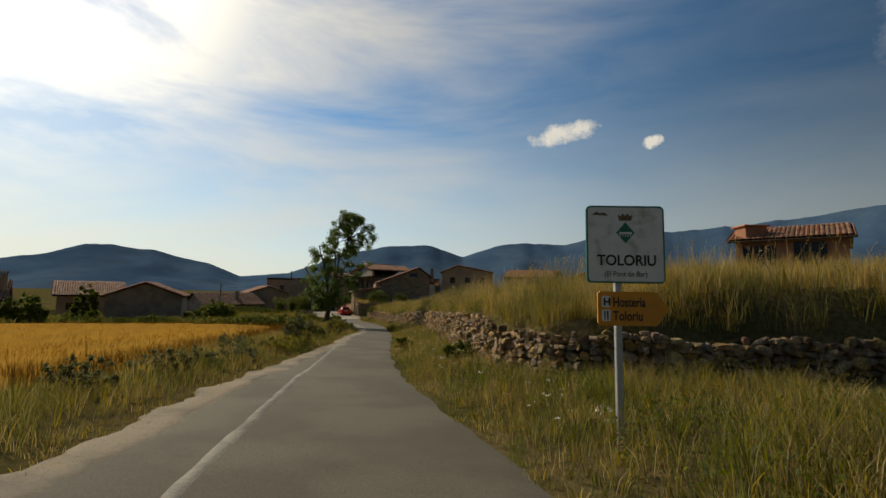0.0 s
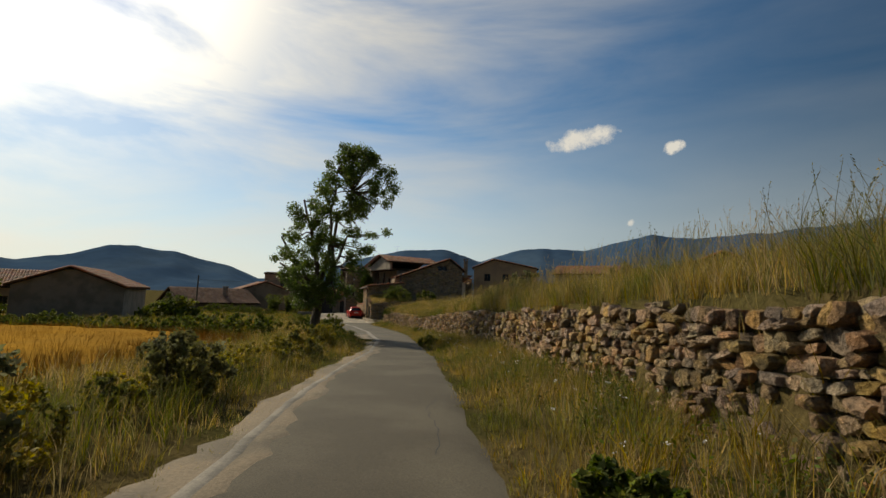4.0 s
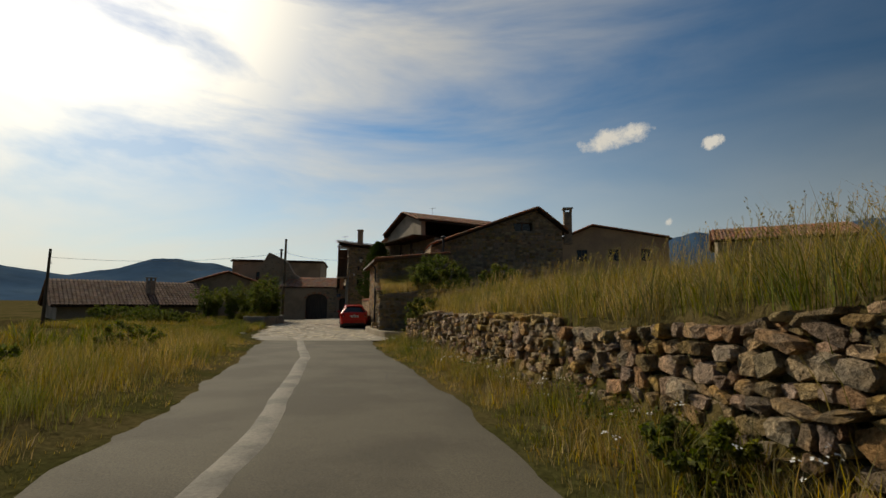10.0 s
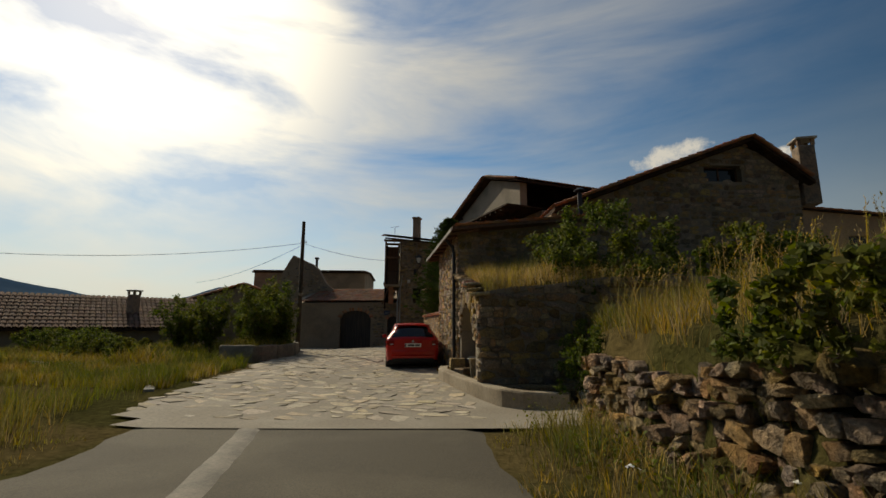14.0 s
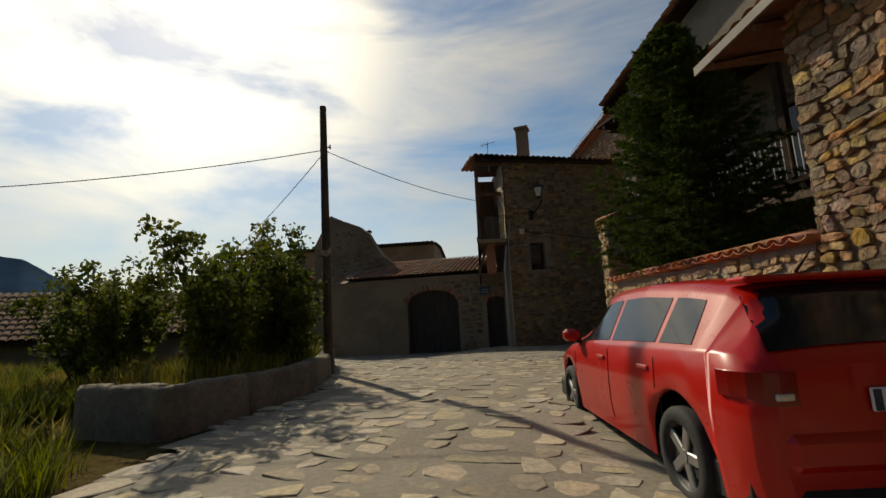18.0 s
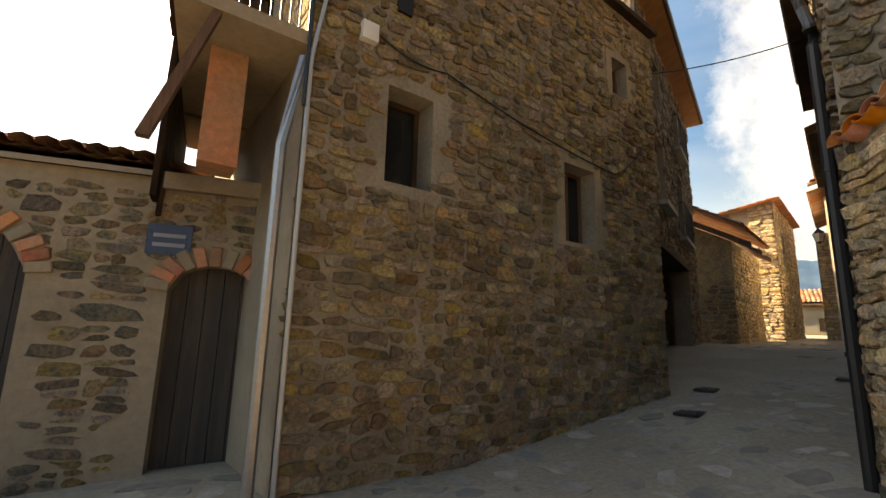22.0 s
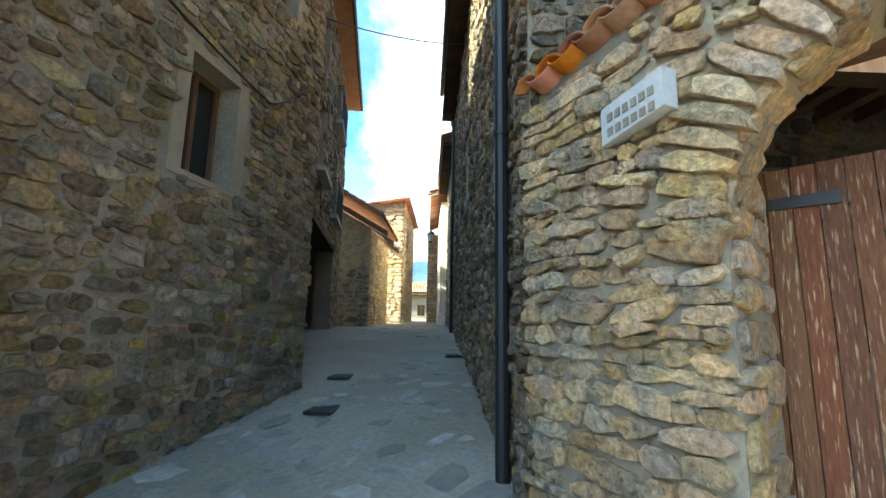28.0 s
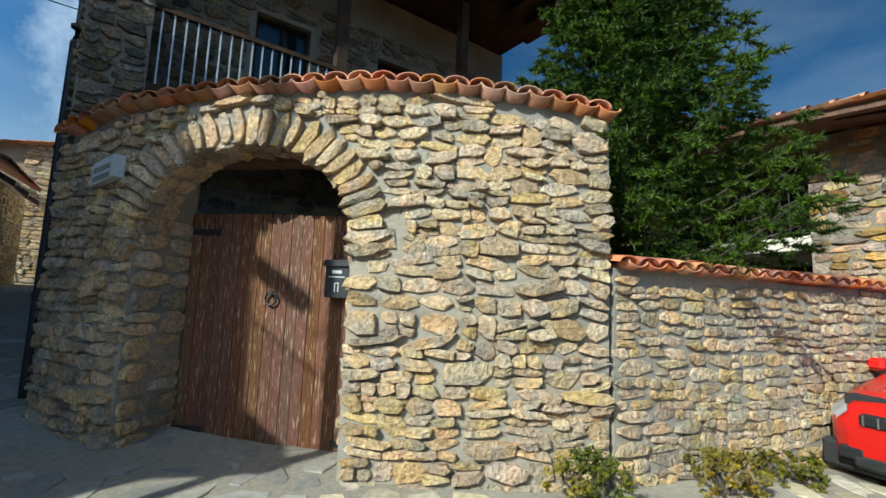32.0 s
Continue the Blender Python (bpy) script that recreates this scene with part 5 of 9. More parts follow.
gw, gn = g_place(1, 0, 0) - g_place(0, 0, 0), g_place(0, 0, -1) - g_place(0, 0, 0)
tile_roof(gar, g_place(1.0, -1.85, 0.16) + (gn + Vector((0, 0, 0.28))) * 4.4, gw, -(gn + Vector((0, 0, 0.28))), 6.2, 4.5, seed=12)
bm = bmesh.new()
prism(bm, [(0.2, -1.96), (g_len - 0.2, -1.96), (g_len - 0.2, -1.90), (0.2, -1.90)], 0.08, -4.6, lambda u, v, d: g_place(u, v - 0.28 * min(d, 0), d))
part("roof_deck", bm, "plaster", gar)
bm = bmesh.new()
prism(bm, [(0.0, -5.6), (0.4, -5.6), (0.4, -1.5), (0.0, -1.5)], -0.02, -4.6, g_place)
part("side_wall", bm, "plaster", gar)
bm = bmesh.new()
prism(bm, [(7.2, -2.08), (g_len - 0.05, -2.08), (g_len - 0.05, -1.9), (7.2, -1.9)], 0.1, -0.3, g_place)
part("ledge", bm, "plaster", gar)
bm = bmesh.new()
prism(bm, [(0.4, -5.6), (g_len, -5.6), (g_len, -0.75), (0.4, -0.75)], -4.3, -4.6, g_place)
part("back_wall", bm, "plaster", gar)
# ruined gable behind it
ruin = thing("ruined_gable", "rounded ruin of a rendered gable wall with one tip", "ruined wall")
r_place, r_len = frame_of((-35.6, 93.6), (-31.0, 94.3))
bm = bmesh.new()
prof = [(0, -5.4), (4.4, -5.4), (4.4, -0.6), (3.9, -0.25), (3.5, 0.35), (3.1, 1.05), (2.6, 1.45), (1.9, 1.75), (1.2, 1.95), (0.95, 2.2), (0.75, 1.9), (0.55, 1.2), (0.0, 0.6)]
prism(bm, prof, 0, -0.5, r_place)
bmesh.ops.triangulate(bm, faces=[f for f in bm.faces if len(f.verts) > 4])
part("wall_core", bm, "plaster", ruin)
lay_stones(ruin, r_place, cells_of(h2_rng, 0.2, -1.5, 4.0, 1.2, 0.3, 0.15), 57, "grey_stone", "grey_stone_joined", lambda u, v, w, h: v < along([(0, 0.3), (0.6, 1.2), (2, 1.2), (3.2, 0.6), (4, -0.6)], u) and random.random() < 0.6, (0.0, 0.02), 0.85, 8, 0.05, most=0)

# ---- further up the lane ----
L_A, L_WAY = Vector((-18.2, 93.3, 0)), Vector((0.83, 0.557, 0)).normalized()
L_OUT = Vector((L_WAY.y, -L_WAY.x, 0))
T_A, T_WAY = Vector((-18.34, 93.51, 0)), Vector((0.7397, 0.672, 0)).normalized()
T_OUT = Vector((T_WAY.y, -T_WAY.x, 0))
back = -L_OUT
tall_left = lambda u, v, d: T_A + T_WAY * u + T_OUT * d + Vector((0, 0, v))
lane_left = lambda u, v, d: L_A + L_WAY * u + L_OUT * d + Vector((0, 0, v))
th = thing("tall_house", "tall rubble stone house over a dark arcade, with balconies", "house")
th_holes = [(0.3, -5.0, 5.6, -1.55), (1.6, -0.6, 2.5, 1.0), (4.4, -0.9, 5.4, 1.0), (4.4, 1.6, 5.4, 3.1), (1.6, 1.8, 2.5, 3.0)]
masonry_core(th, tall_left, 7.5, -5.4, lambda u: 3.62, th_holes, 0.45, "mortar")
th_rng = np.random.default_rng(61)
lay_stones(th, tall_left, cells_of(th_rng, 0, -4.9, 7.5, 3.6, 0.3, 0.15), 63, "grey_stone", "grey_stone_joined", lambda u, v, w, h: not any(a - 0.05 < u < c + 0.05 and b - 0.1 < v < d + 0.1 for a, b, c, d in th_holes), (0.01, 0.05), 0.96, 9, 0.08, near=lambda u, v: u < 3 and v < 1, most=150)
for i in range(13):
    bm = bmesh.new()
    prism(bm, [(0.55 + i * 0.37, -4.9), (0.91 + i * 0.37, -4.9), (0.91 + i * 0.37, -1.6), (0.55 + i * 0.37, -1.6)], -1.1, -1.15, tall_left)
    part("door_board", bm, "wood", th, "red-brown wooden garage door board")
bm = bmesh.new()
prism(bm, [(0.1, -1.6), (5.8, -1.6), (5.8, -1.38), (0.1, -1.38)], 0.02, -0.5, tall_left)
part("lintel_beam", bm, "dark_wood", th)
for a, b_, c, d in th_holes[1:]:
    window_unit(th, tall_left, a, b_, c, d, 0.2, "wood")
for a, z in ((4.1, -0.98), (4.1, 1.5), (1.4, -0.7)):
    bal = new("balcony")
    bal.parent = th
    w = 1.6 if a > 2 else 1.3
    bm = bmesh.new()
    prism(bm, [(a, z), (a + w, z), (a + w, z + 0.1), (a, z + 0.1)], 0.2, 0.0, tall_left)
    part("slab", bm, "concrete", bal)
    if a > 2:
        for i in range(14):
            bm = bmesh.new()
            tube(bm, [tall_left(a + 0.03 + i * (w - 0.06) / 13, z + 0.1, 0.18), tall_left(a + 0.03 + i * (w - 0.06) / 13, z + 1.0, 0.18)], 0.008, 4)
            part("baluster", bm, "dark_metal", bal)
        bm = bmesh.new()
        tube(bm, [tall_left(a, z + 1.0, 0.0), tall_left(a, z + 1.0, 0.18), tall_left(a + w, z + 1.0, 0.18), tall_left(a + w, z + 1.0, 0.0)], 0.014, 5)
        part("rail", bm, "dark_metal", bal)
eave = new("eave")
eave.parent = th
bm = bmesh.new()
prism(bm, [(-0.1, 3.6), (7.7, 3.6), (7.7, 3.68), (-0.1, 3.68)], 0.42, -0.5, tall_left)
M["pine"] = material("pine", (0.36, 0.19, 0.08), 0.6, 8, 0.2, 0.2, second=(0.30, 0.15, 0.06), mix_scale=2, stretch=(4, 1, 4))
part("boarding", bm, "pine", eave, "light pine eave boards")
bm = bmesh.new()
tube(bm, [tall_left(-0.1, 3.66, 0.46), tall_left(7.7, 3.66, 0.46)], 0.055, 8)
part("gutter", bm, "dark_metal", eave)
tile_roof(th, tall_left(-0.2, 3.78, 0.42) + (-T_OUT + Vector((0, 0, 0.53))) * 0.45, T_WAY, -(-T_OUT + Vector((0, 0, 0.53))), 7.9, 0.6, seed=15)
# gable towards the square
tg_place, tg_len = frame_of(tall_left(-0.04, 0, -8.0)[:2], tall_left(-0.04, 0, -0.05)[:2])
bm = bmesh.new()
prism(bm, [(0, -5), (tg_len, -5), (tg_len, 4.95), (tg_len - 1.3, 5.5), (0, 2.95)], 0.0, -0.4, tg_place)
part("gable", bm, "plaster", th)
lay_stones(th, tg_place, cells_of(th_rng, tg_len - 4.6, 2.0, tg_len - 0.05, 5.2, 0.28, 0.13), 67, "stone", "stone_joined", lambda u, v, w, h: v < 5.2 - 0.385 * max(0, tg_len - 1.3 - u) - 0.43 * max(0, u - tg_len + 1.3), (0.004, 0.03), 0.92, 7, 0.06, most=60)
bm = bmesh.new()
prism(bm, [(-0.3, 2.88), (0.1, 3.0), (tg_len - 1.3, 5.53), (tg_len + 0.2, 4.9), (tg_len + 0.25, 5.0), (tg_len - 1.3, 5.65)], 0.25, -7.7, tg_place)
part("roof_deck", bm, "tile_joined", th)
# unseen end and back walls, added to block sun coming through the shell
bm = bmesh.new()
prism(bm, [(7.2, -5.0), (7.5, -5.0), (7.5, 3.5), (7.2, 3.5)], -0.46, -8.0, tall_left)
part("end_wall", bm, "plaster", th)
bm = bmesh.new()
prism(bm, [(0.0, -5.0), (7.5, -5.0), (7.5, 3.5), (0.0, 3.5)], -8.0, -8.3, tall_left)
part("back_wall", bm, "plaster", th)
bm = bmesh.new()
prism(bm, [(0.4, 3.7), (7.5, 3.7), (7.5, 5.0), (0.4, 5.0)], -0.05, -0.35, tall_left)
part("upper_wall", bm, "plaster", th)
top_t, low_t = tg_place(tg_len - 1.3, 5.67, 0.3), tg_place(-0.3, 2.98, 0.3)
tile_roof(th, top_t, tg_place(0, 0, -1) - tg_place(0, 0, 0), low_t - top_t, 8.0, (low_t - top_t).length, seed=16)
rail = new("roof_rail")
rail.parent = th
for i in range(22):
    u = tg_len - 5.2 + i * 0.175
    z = 5.62 + (u - tg_len + 1.3) * 0.385
    bm = bmesh.new()
    tube(bm, [tg_place(u, z, 0.1), tg_place(u, z + 0.55, 0.1)], 0.014, 4)
    part("baluster", bm, "pale_metal", rail)
bm = bmesh.new()
tube(bm, [tg_place(tg_len - 5.25, 4.65, 0.1), tg_place(tg_len - 1.45, 6.11, 0.1), tg_place(tg_len - 0.1, 5.5, 0.1)], 0.02, 5)
part("hand_rail", bm, "pale_metal", rail)


def aerial(at, height, label="television aerial with short rods on a thin mast"):
    a = thing("aerial", label, "aerial", at)
    b = bmesh.new()
    tube(b, [(0, 0, -0.4), (0, 0, height)], 0.016, 5)
    part("mast", b, "dark_metal", a)
    b = bmesh.new()
    tube(b, [(-0.3, 0, height - 0.12), (0.35, 0, height - 0.05)], 0.01, 4)
    part("boom", b, "dark_metal", a)
    for i in range(5):
        b = bmesh.new()
        x = -0.25 + i * 0.13
        tube(b, [(x, -0.18 + 0.02 * i, height - 0.09), (x, 0.18 - 0.02 * i, height - 0.09)], 0.006, 4)
        part("rod", b, "dark_metal", a)
    return a


cable("lane_cable", "thin black cable slung across the lane between the houses", [tall_left(0.6, 1.9, 0.05), rl_place(rl_len - 5.6, 2.3, 0.05)], 0.12, 0.012)
aerial((-16.5, 96.5, 5.6), 2.0)
aerial((-24.9, 91.1, 2.7), 0.9)
# shed with a wooden roof, then the lit house
shed = thing("open_shed", "dark open shed with a sloping tiled roof on beams", "shed")
shed_end = frame_of(lane_left(8.2, 0, -4.2)[:2], lane_left(8.2, 0, -0.5)[:2])[0]
bm = bmesh.new()
prism(bm, [(0, -4.6), (3.7, -4.6), (3.7, -0.35), (0, 1.75)], 0.0, -0.35, shed_end)
# dark stone colour replaces the shadow that should lie on this end
part("end_wall", bm, "brown_stone", shed)
lay_stones(shed, shed_end, cells_of(th_rng, 2.0, -4.2, 3.7, -1.6, 0.3, 0.15), 71, "grey_stone", "grey_stone_joined", lambda u, v, w, h: v < -2.2 or u > 3.0, (0.01, 0.04), 0.95, 7, 0.05, most=0)
bm = bmesh.new()
prism(bm, [(8.56, -4.4), (12.8, -4.4), (12.8, -0.35), (8.56, -0.35)], -0.5, -0.9, lane_left)
part("lane_wall", bm, "plaster", shed)
lay_stones(shed, lambda u, v, d: lane_left(u, v, d - 0.5), cells_of(th_rng, 8.2, -4.2, 12.8, -0.4, 0.3, 0.15), 72, "stone", "stone_joined", lambda u, v, w, h: True, (0.01, 0.04), 0.95, 7, 0.05, most=0)
for u in (7.85, 9.6, 11.4):
    bm = bmesh.new()
    prism(bm, [(u, -0.34), (u + 0.14, -0.34), (u + 0.14, -0.16), (u, -0.16)], 0.1, -3.6, lambda u_, v, d: lane_left(u_, v - 0.58 * (d + 0.5), d))
    part("beam", bm, "wood", shed)
tile_roof(shed, lane_left(7.7, 0.0, -0.1) + (back + Vector((0, 0, 0.58))) * 3.6, L_WAY, -(back + Vector((0, 0, 0.58))), 5.2, 4.1, seed=17)
lit = thing("lit_house", "tall narrow stone house with rough corner stones in the sun", "house")
fh_front, fh_len = frame_of(lane_left(13.2, 0, -4.6)[:2], lane_left(13.2, 0, 0.1)[:2])
masonry_core(lit, fh_front, fh_len, -4.6, lambda u: 1.3 + 0.17 * u, [(fh_len - 2.2, 0.6, fh_len - 1.5, 1.5)], 0.4, "plaster")
lay_stones(lit, fh_front, cells_of(th_rng, fh_len - 0.9, -4.3, fh_len, 2.05, 0.34, 0.16), 73, "stone", "stone_joined", lambda u, v, w, h: True, (0.01, 0.05), 0.96, 6, 0.04, most=90)
fl_place = lambda u, v, d: lane_left(13.2 + u, v, d + 0.1)
masonry_core(lit, fl_place, 6.0, -4.6, lambda u: 2.0, [(1.4, -0.4, 2.2, 0.9)], 0.4, "mortar", "lane_wall")
lay_stones(lit, fl_place, cells_of(th_rng, 0, -4.3, 6.0, 2.0, 0.36, 0.18), 79, "stone", "stone_joined", lambda u, v, w, h: not (1.3 < u < 2.3 and -0.5 < v < 1.0), (0.01, 0.04), 0.95, 7, 0.06, most=0)
tile_roof(lit, fl_place(-0.2, 2.08, 0.25) + (back + Vector((0, 0, -0.17))) * 0.01, L_WAY, back + Vector((0, 0, -0.17)), 6.4, 5.2, seed=19)
# the other side: low house with deep eave, white house, lantern house at the end
R_A = Vector((-12.5, 94.4, 0))
R_WAY = Vector((0.807, 0.59, 0)).normalized()
R_OUT = Vector((-R_WAY.y, R_WAY.x, 0))
lane_right = lambda u, v, d: R_A + R_WAY * u + R_OUT * d + Vector((0, 0, v))
low_h = thing("low_house", "low stone house with a deep tiled eave over the lane", "house")
masonry_core(low_h, lane_right, 5.0, -4.6, lambda u: 1.6, [(1.2, -3.7, 2.3, -1.4)], 0.4, "mortar")
lay_stones(low_h, lane_right, cells_of(th_rng, 0, -4.0, 5.0, 1.55, 0.32, 0.16), 83, "grey_stone", "grey_stone_joined", lambda u, v, w, h: not (1.1 < u < 2.4 and v < -1.3), (0.01, 0.04), 0.95, 7, 0.06, most=0)
bm = bmesh.new()
prism(bm, [(1.2, -4.2), (2.3, -4.2), (2.3, -1.4), (1.2, -1.4)], -0.25, -0.3, lane_right)
part("door", bm, "dark_wood", low_h)
bm = bmesh.new()
prism(bm, [(0.1, 1.5), (5.0, 1.5), (5.0, 1.62), (0.1, 1.62)], 0.36, -0.4, lane_right)
part("eave_boarding", bm, "dark_wood", low_h)
tile_roof(low_h, lane_right(0.1, 1.7, 0.42) + (-R_OUT + Vector((0, 0, 0.45))) * 3.5, R_WAY, -(-R_OUT + Vector((0, 0, 0.45))), 5.0, 3.9, seed=21)
white_h = thing("white_house", "whitewashed house front in full sun", "house")
M["whitewash"] = material("whitewash", (0.72, 0.66, 0.54), 0.85, 10, 0.12, 0.3, second=(0.62, 0.55, 0.44), mix_scale=1.0)
masonry_core(white_h, lambda u, v, d: lane_right(u + 5.05, v, d + 0.25), 6.0, -4.4, lambda u: 1.2, [(3.2, -3.4, 4.1, -1.2)], 0.4, "whitewash")
bm = bmesh.new()
prism(bm, [(8.25, -3.9), (9.15, -3.9), (9.15, -1.2), (8.25, -1.2)], 0.02, -0.03, lane_right)
part("door", bm, "wood", white_h)
tile_roof(white_h, lane_right(5.0, 1.3, 0.75) + (-R_OUT + Vector((0, 0, 0.4))) * 3.0, R_WAY, -(-R_OUT + Vector((0, 0, 0.4))), 6.1, 3.4, seed=23)
end_h = thing("end_house", "stone house across the end of the lane with a wall lantern", "house")
e_place, e_len = frame_of(lane_right(11.45, 0, 0.75)[:2], lane_right(11.45, 0, -1.6)[:2])
masonry_core(end_h, e_place, e_len, -4.2, lambda u: 1.2, [(0.55, -3.9, 1.2, -2.0)], 0.4, "mortar_pale")
lay_stones(end_h, e_place, cells_of(th_rng, 0.0, -3.9, e_len, 1.2, 0.3, 0.15), 89, "stone", "stone_joined", lambda u, v, w, h: not (0.45 < u < 1.3 and v < -1.95), (0.01, 0.04), 0.95, 7, 0.06, most=0)
bm = bmesh.new()
prism(bm, [(0.56, -3.9), (1.19, -3.9), (1.19, -2.02), (0.56, -2.02)], -0.1, -0.15, e_place)
part("door", bm, "wood", end_h)
lamp2 = thing("wall_lantern", "lantern on the stone house at the lane's end", "street lamp")
lantern(lamp2, e_place(0.15, 0.75, 0.45), 1.0)
bm = bmesh.new()
tube(bm, [e_place(1.5, 1.5, 0.0), e_place(1.5, 1.62, 0.55)], 0.025, 6)
part("bracket", bm, "dark_metal", lamp2)
# drain covers in the paving
for x, y, turn in ((-17.7, 93.0, 32), (-18.9, 92.0, 30), (-15.3, 92.6, 36)):
    c = thing("drain_cover", "dark iron drain cover set in the paving", "drain cover", (x, y, ground_z(x, y) + 0.055), turn)
    bm = bmesh.new()
    box(bm, -0.3, -0.15, -0.03, 0.3, 0.15, 0.004)
    part("frame", bm, "dark_metal", c)
    for i in range(8):
        bm = bmesh.new()
        box(bm, -0.27 + i * 0.07, -0.13, 0.004, -0.235 + i * 0.07, 0.13, 0.014)
        part("bar", bm, "dark_metal", c)

# ---- dry-stone terrace wall ----
wall_line = [(x, y) for y, x in reversed(WALL_X)] + [(3.3, 3.75), (5.0, 3.35), (9.0, 3.1), (16.0, 3.2)]
dry_at, dry_len = curve_place(wall_line)


def dry_place(u, v, d):
    p = dry_at(u, 0, d - 0.12 * (v - 0.2))
    q = dry_at(u, 0, 0.5)
    p.z = lie(q.x, min(q.y, 70)) + v
    return p


def dry_top(u):
    return 1.42 + rise_of_wall(dry_at(u, 0, 0).y) + 0.14 * noise.noise((u * 0.6, 3.1, 0)) + 0.10 * noise.noise((u * 2.3, 8.1, 0)) - 0.25 * step(8, 0, u)


dry_rng = np.random.default_rng(21)
terrace = thing("terrace_wall", "tumbledown dry-stone terrace wall below a grassy bank", "stone wall", kind="structure")
bm = bmesh.new()
us = np.arange(0, dry_len, 0.5)
rows = []
for u in us:
    rows.append([bm.verts.new(dry_place(u, v, d)) for v, d in ((-0.5, -0.1), (0.5, -0.1), (dry_top(u) - 0.15, -0.14), (dry_top(u) - 0.1, -0.9))])
for r0, r1 in zip(rows, rows[1:]):
    for k in range(3):
        bm.faces.new((r0[k], r0[k + 1], r1[k + 1], r1[k]))
part("earth_core", bm, "soil", terrace)
M["field_stone"] = material("field_stone", (0.43, 0.29, 0.155), 0.96, 21, 0.65, 1.6, second=(0.26, 0.195, 0.125), mix_scale=4.0, rand=0.42, grain=0.07, spec=0.15)
M["field_stone_joined"] = material("field_stone_joined", (0.43, 0.29, 0.155), 0.96, 21, 0.65, 1.6, second=(0.26, 0.195, 0.125), mix_scale=4.0, rand=0.42, island=True, grain=0.07, spec=0.15)
lay_stones(terrace, dry_place, cells_of(dry_rng, 0, -0.15, dry_len, 2.0, 0.215, 0.17), 23, "field_stone", "field_stone_joined",
           lambda u, v, w, h: v + h * 0.3 < dry_top(u), (0.06, 0.24), 1.02, 26, 0.07, near=lambda u, v: 33 < u < 47, most=300)
# larger blocks capping the wall near its village end
for u in np.arange(4.5, 16, 0.55):
    u = float(u) + dry_rng.uniform(-0.15, 0.15)
    size = dry_rng.uniform(0.2, 0.4)
    p, q = dry_place(u, dry_top(u) + 0.02, -0.14), dry_place(u + 0.1, dry_top(u) + 0.02, -0.14)
    face = math.degrees(math.atan2(q.y - p.y, q.x - p.x))
    ob = new("cap_boulder", stone_mesh(int(dry_rng.integers(len(STONES))), "field_stone"))
    ob.parent = terrace
    ob.matrix_basis = terrace.matrix_world.inverted() @ pose(p.x, p.y, p.z, dry_rng.uniform(-10, 10), dry_rng.uniform(-16, 16), face) @ Matrix.Diagonal((size, dry_rng.uniform(0.26, 0.38), size * dry_rng.uniform(0.5, 0.75), 1))


# ---- blades, leaves and needles in bulk ----
def blades(xy, foot, height, width, lean, rng, spread_tip=0.0, fan=None):
    """Corners and triangles of bent grass blades at the given feet; fan: the way each one bends, in radians."""
    n = len(xy)
    th, bend = rng.uniform(0, 2 * np.pi, n), rng.uniform(0, 2 * np.pi, n)
    if fan is not None:
        bend = fan + rng.normal(0, 0.5, n)
    w = width * rng.uniform(0.6, 1.3, n)
    h = height * rng.uniform(0.55, 1.15, n)
    ln = h * lean * rng.uniform(0.2, 1.0, n)
    ax, bx = np.stack([np.cos(th), np.sin(th), 0 * th], 1), np.stack([np.cos(bend), np.sin(bend), 0 * th], 1)
    base = np.column_stack([xy, foot])
    up = np.array([0, 0, 1.0])
    mid = base + up * (h * 0.55)[:, None] + bx * (ln * 0.3)[:, None]
    tip = base + up * h[:, None] + bx * ln[:, None]
    v = np.stack([base - ax * w[:, None], base + ax * w[:, None], mid - ax * (w * 0.8)[:, None], mid + ax * (w * 0.8)[:, None], tip + ax * spread_tip], 1).reshape(-1, 3)
    k = np.arange(n)[:, None] * 5
    f = np.concatenate([k + np.array([[0, 1, 3]]), k + np.array([[0, 3, 2]]), k + np.array([[2, 3, 4]])])
    return v, f


def stuff(name, v, f, mat, label, category):
    return tagged(new(name, fast_mesh(name, v, f, [mat])), label, category, kind="stuff")


def scatter(rng, n, region, dense):
    """Random feet in a box (x0, y0, x1, y1), thinned by dense(x, y)."""
    x, y = rng.uniform(region[0], region[2], n), rng.uniform(region[1], region[3], n)
    keep = np.array([rng.random() < dense(a, b) for a, b in zip(x, y)])
    return np.column_stack([x, y])[keep]


def patchy(x, y, s=0.35, k=0.0):
    return noise.noise((x * s, y * s, k)) * 0.5 + 0.5


def wall_edge(y):
    return along(WALL_X, y)


g_rng = np.random.default_rng(31)


def grow(name, n, region, dense, height, width, lean, mat, label, category="grass", lift=0.0, tuft=9, clump=0.06):
    """Tufts of blades that fan out from their feet."""
    xy = scatter(g_rng, int(n * 0.3), region, dense)
    z = np.array([ground_z(a, b) for a, b in xy]) - 0.03 + lift
    hs = np.array([height(a, b) for a, b in xy]) * g_rng.uniform(0.7, 1.25, len(xy))
    xy, z, hs = np.repeat(xy, tuft, 0), np.repeat(z, tuft), np.repeat(hs, tuft)
    off = g_rng.normal(0, clump, xy.shape)
    v, f = blades(xy + off, z, hs, width * 1.1, lean, g_rng, fan=np.arctan2(off[:, 1], off[:, 0]))
    return stuff(name, v, f, mat, label, category)


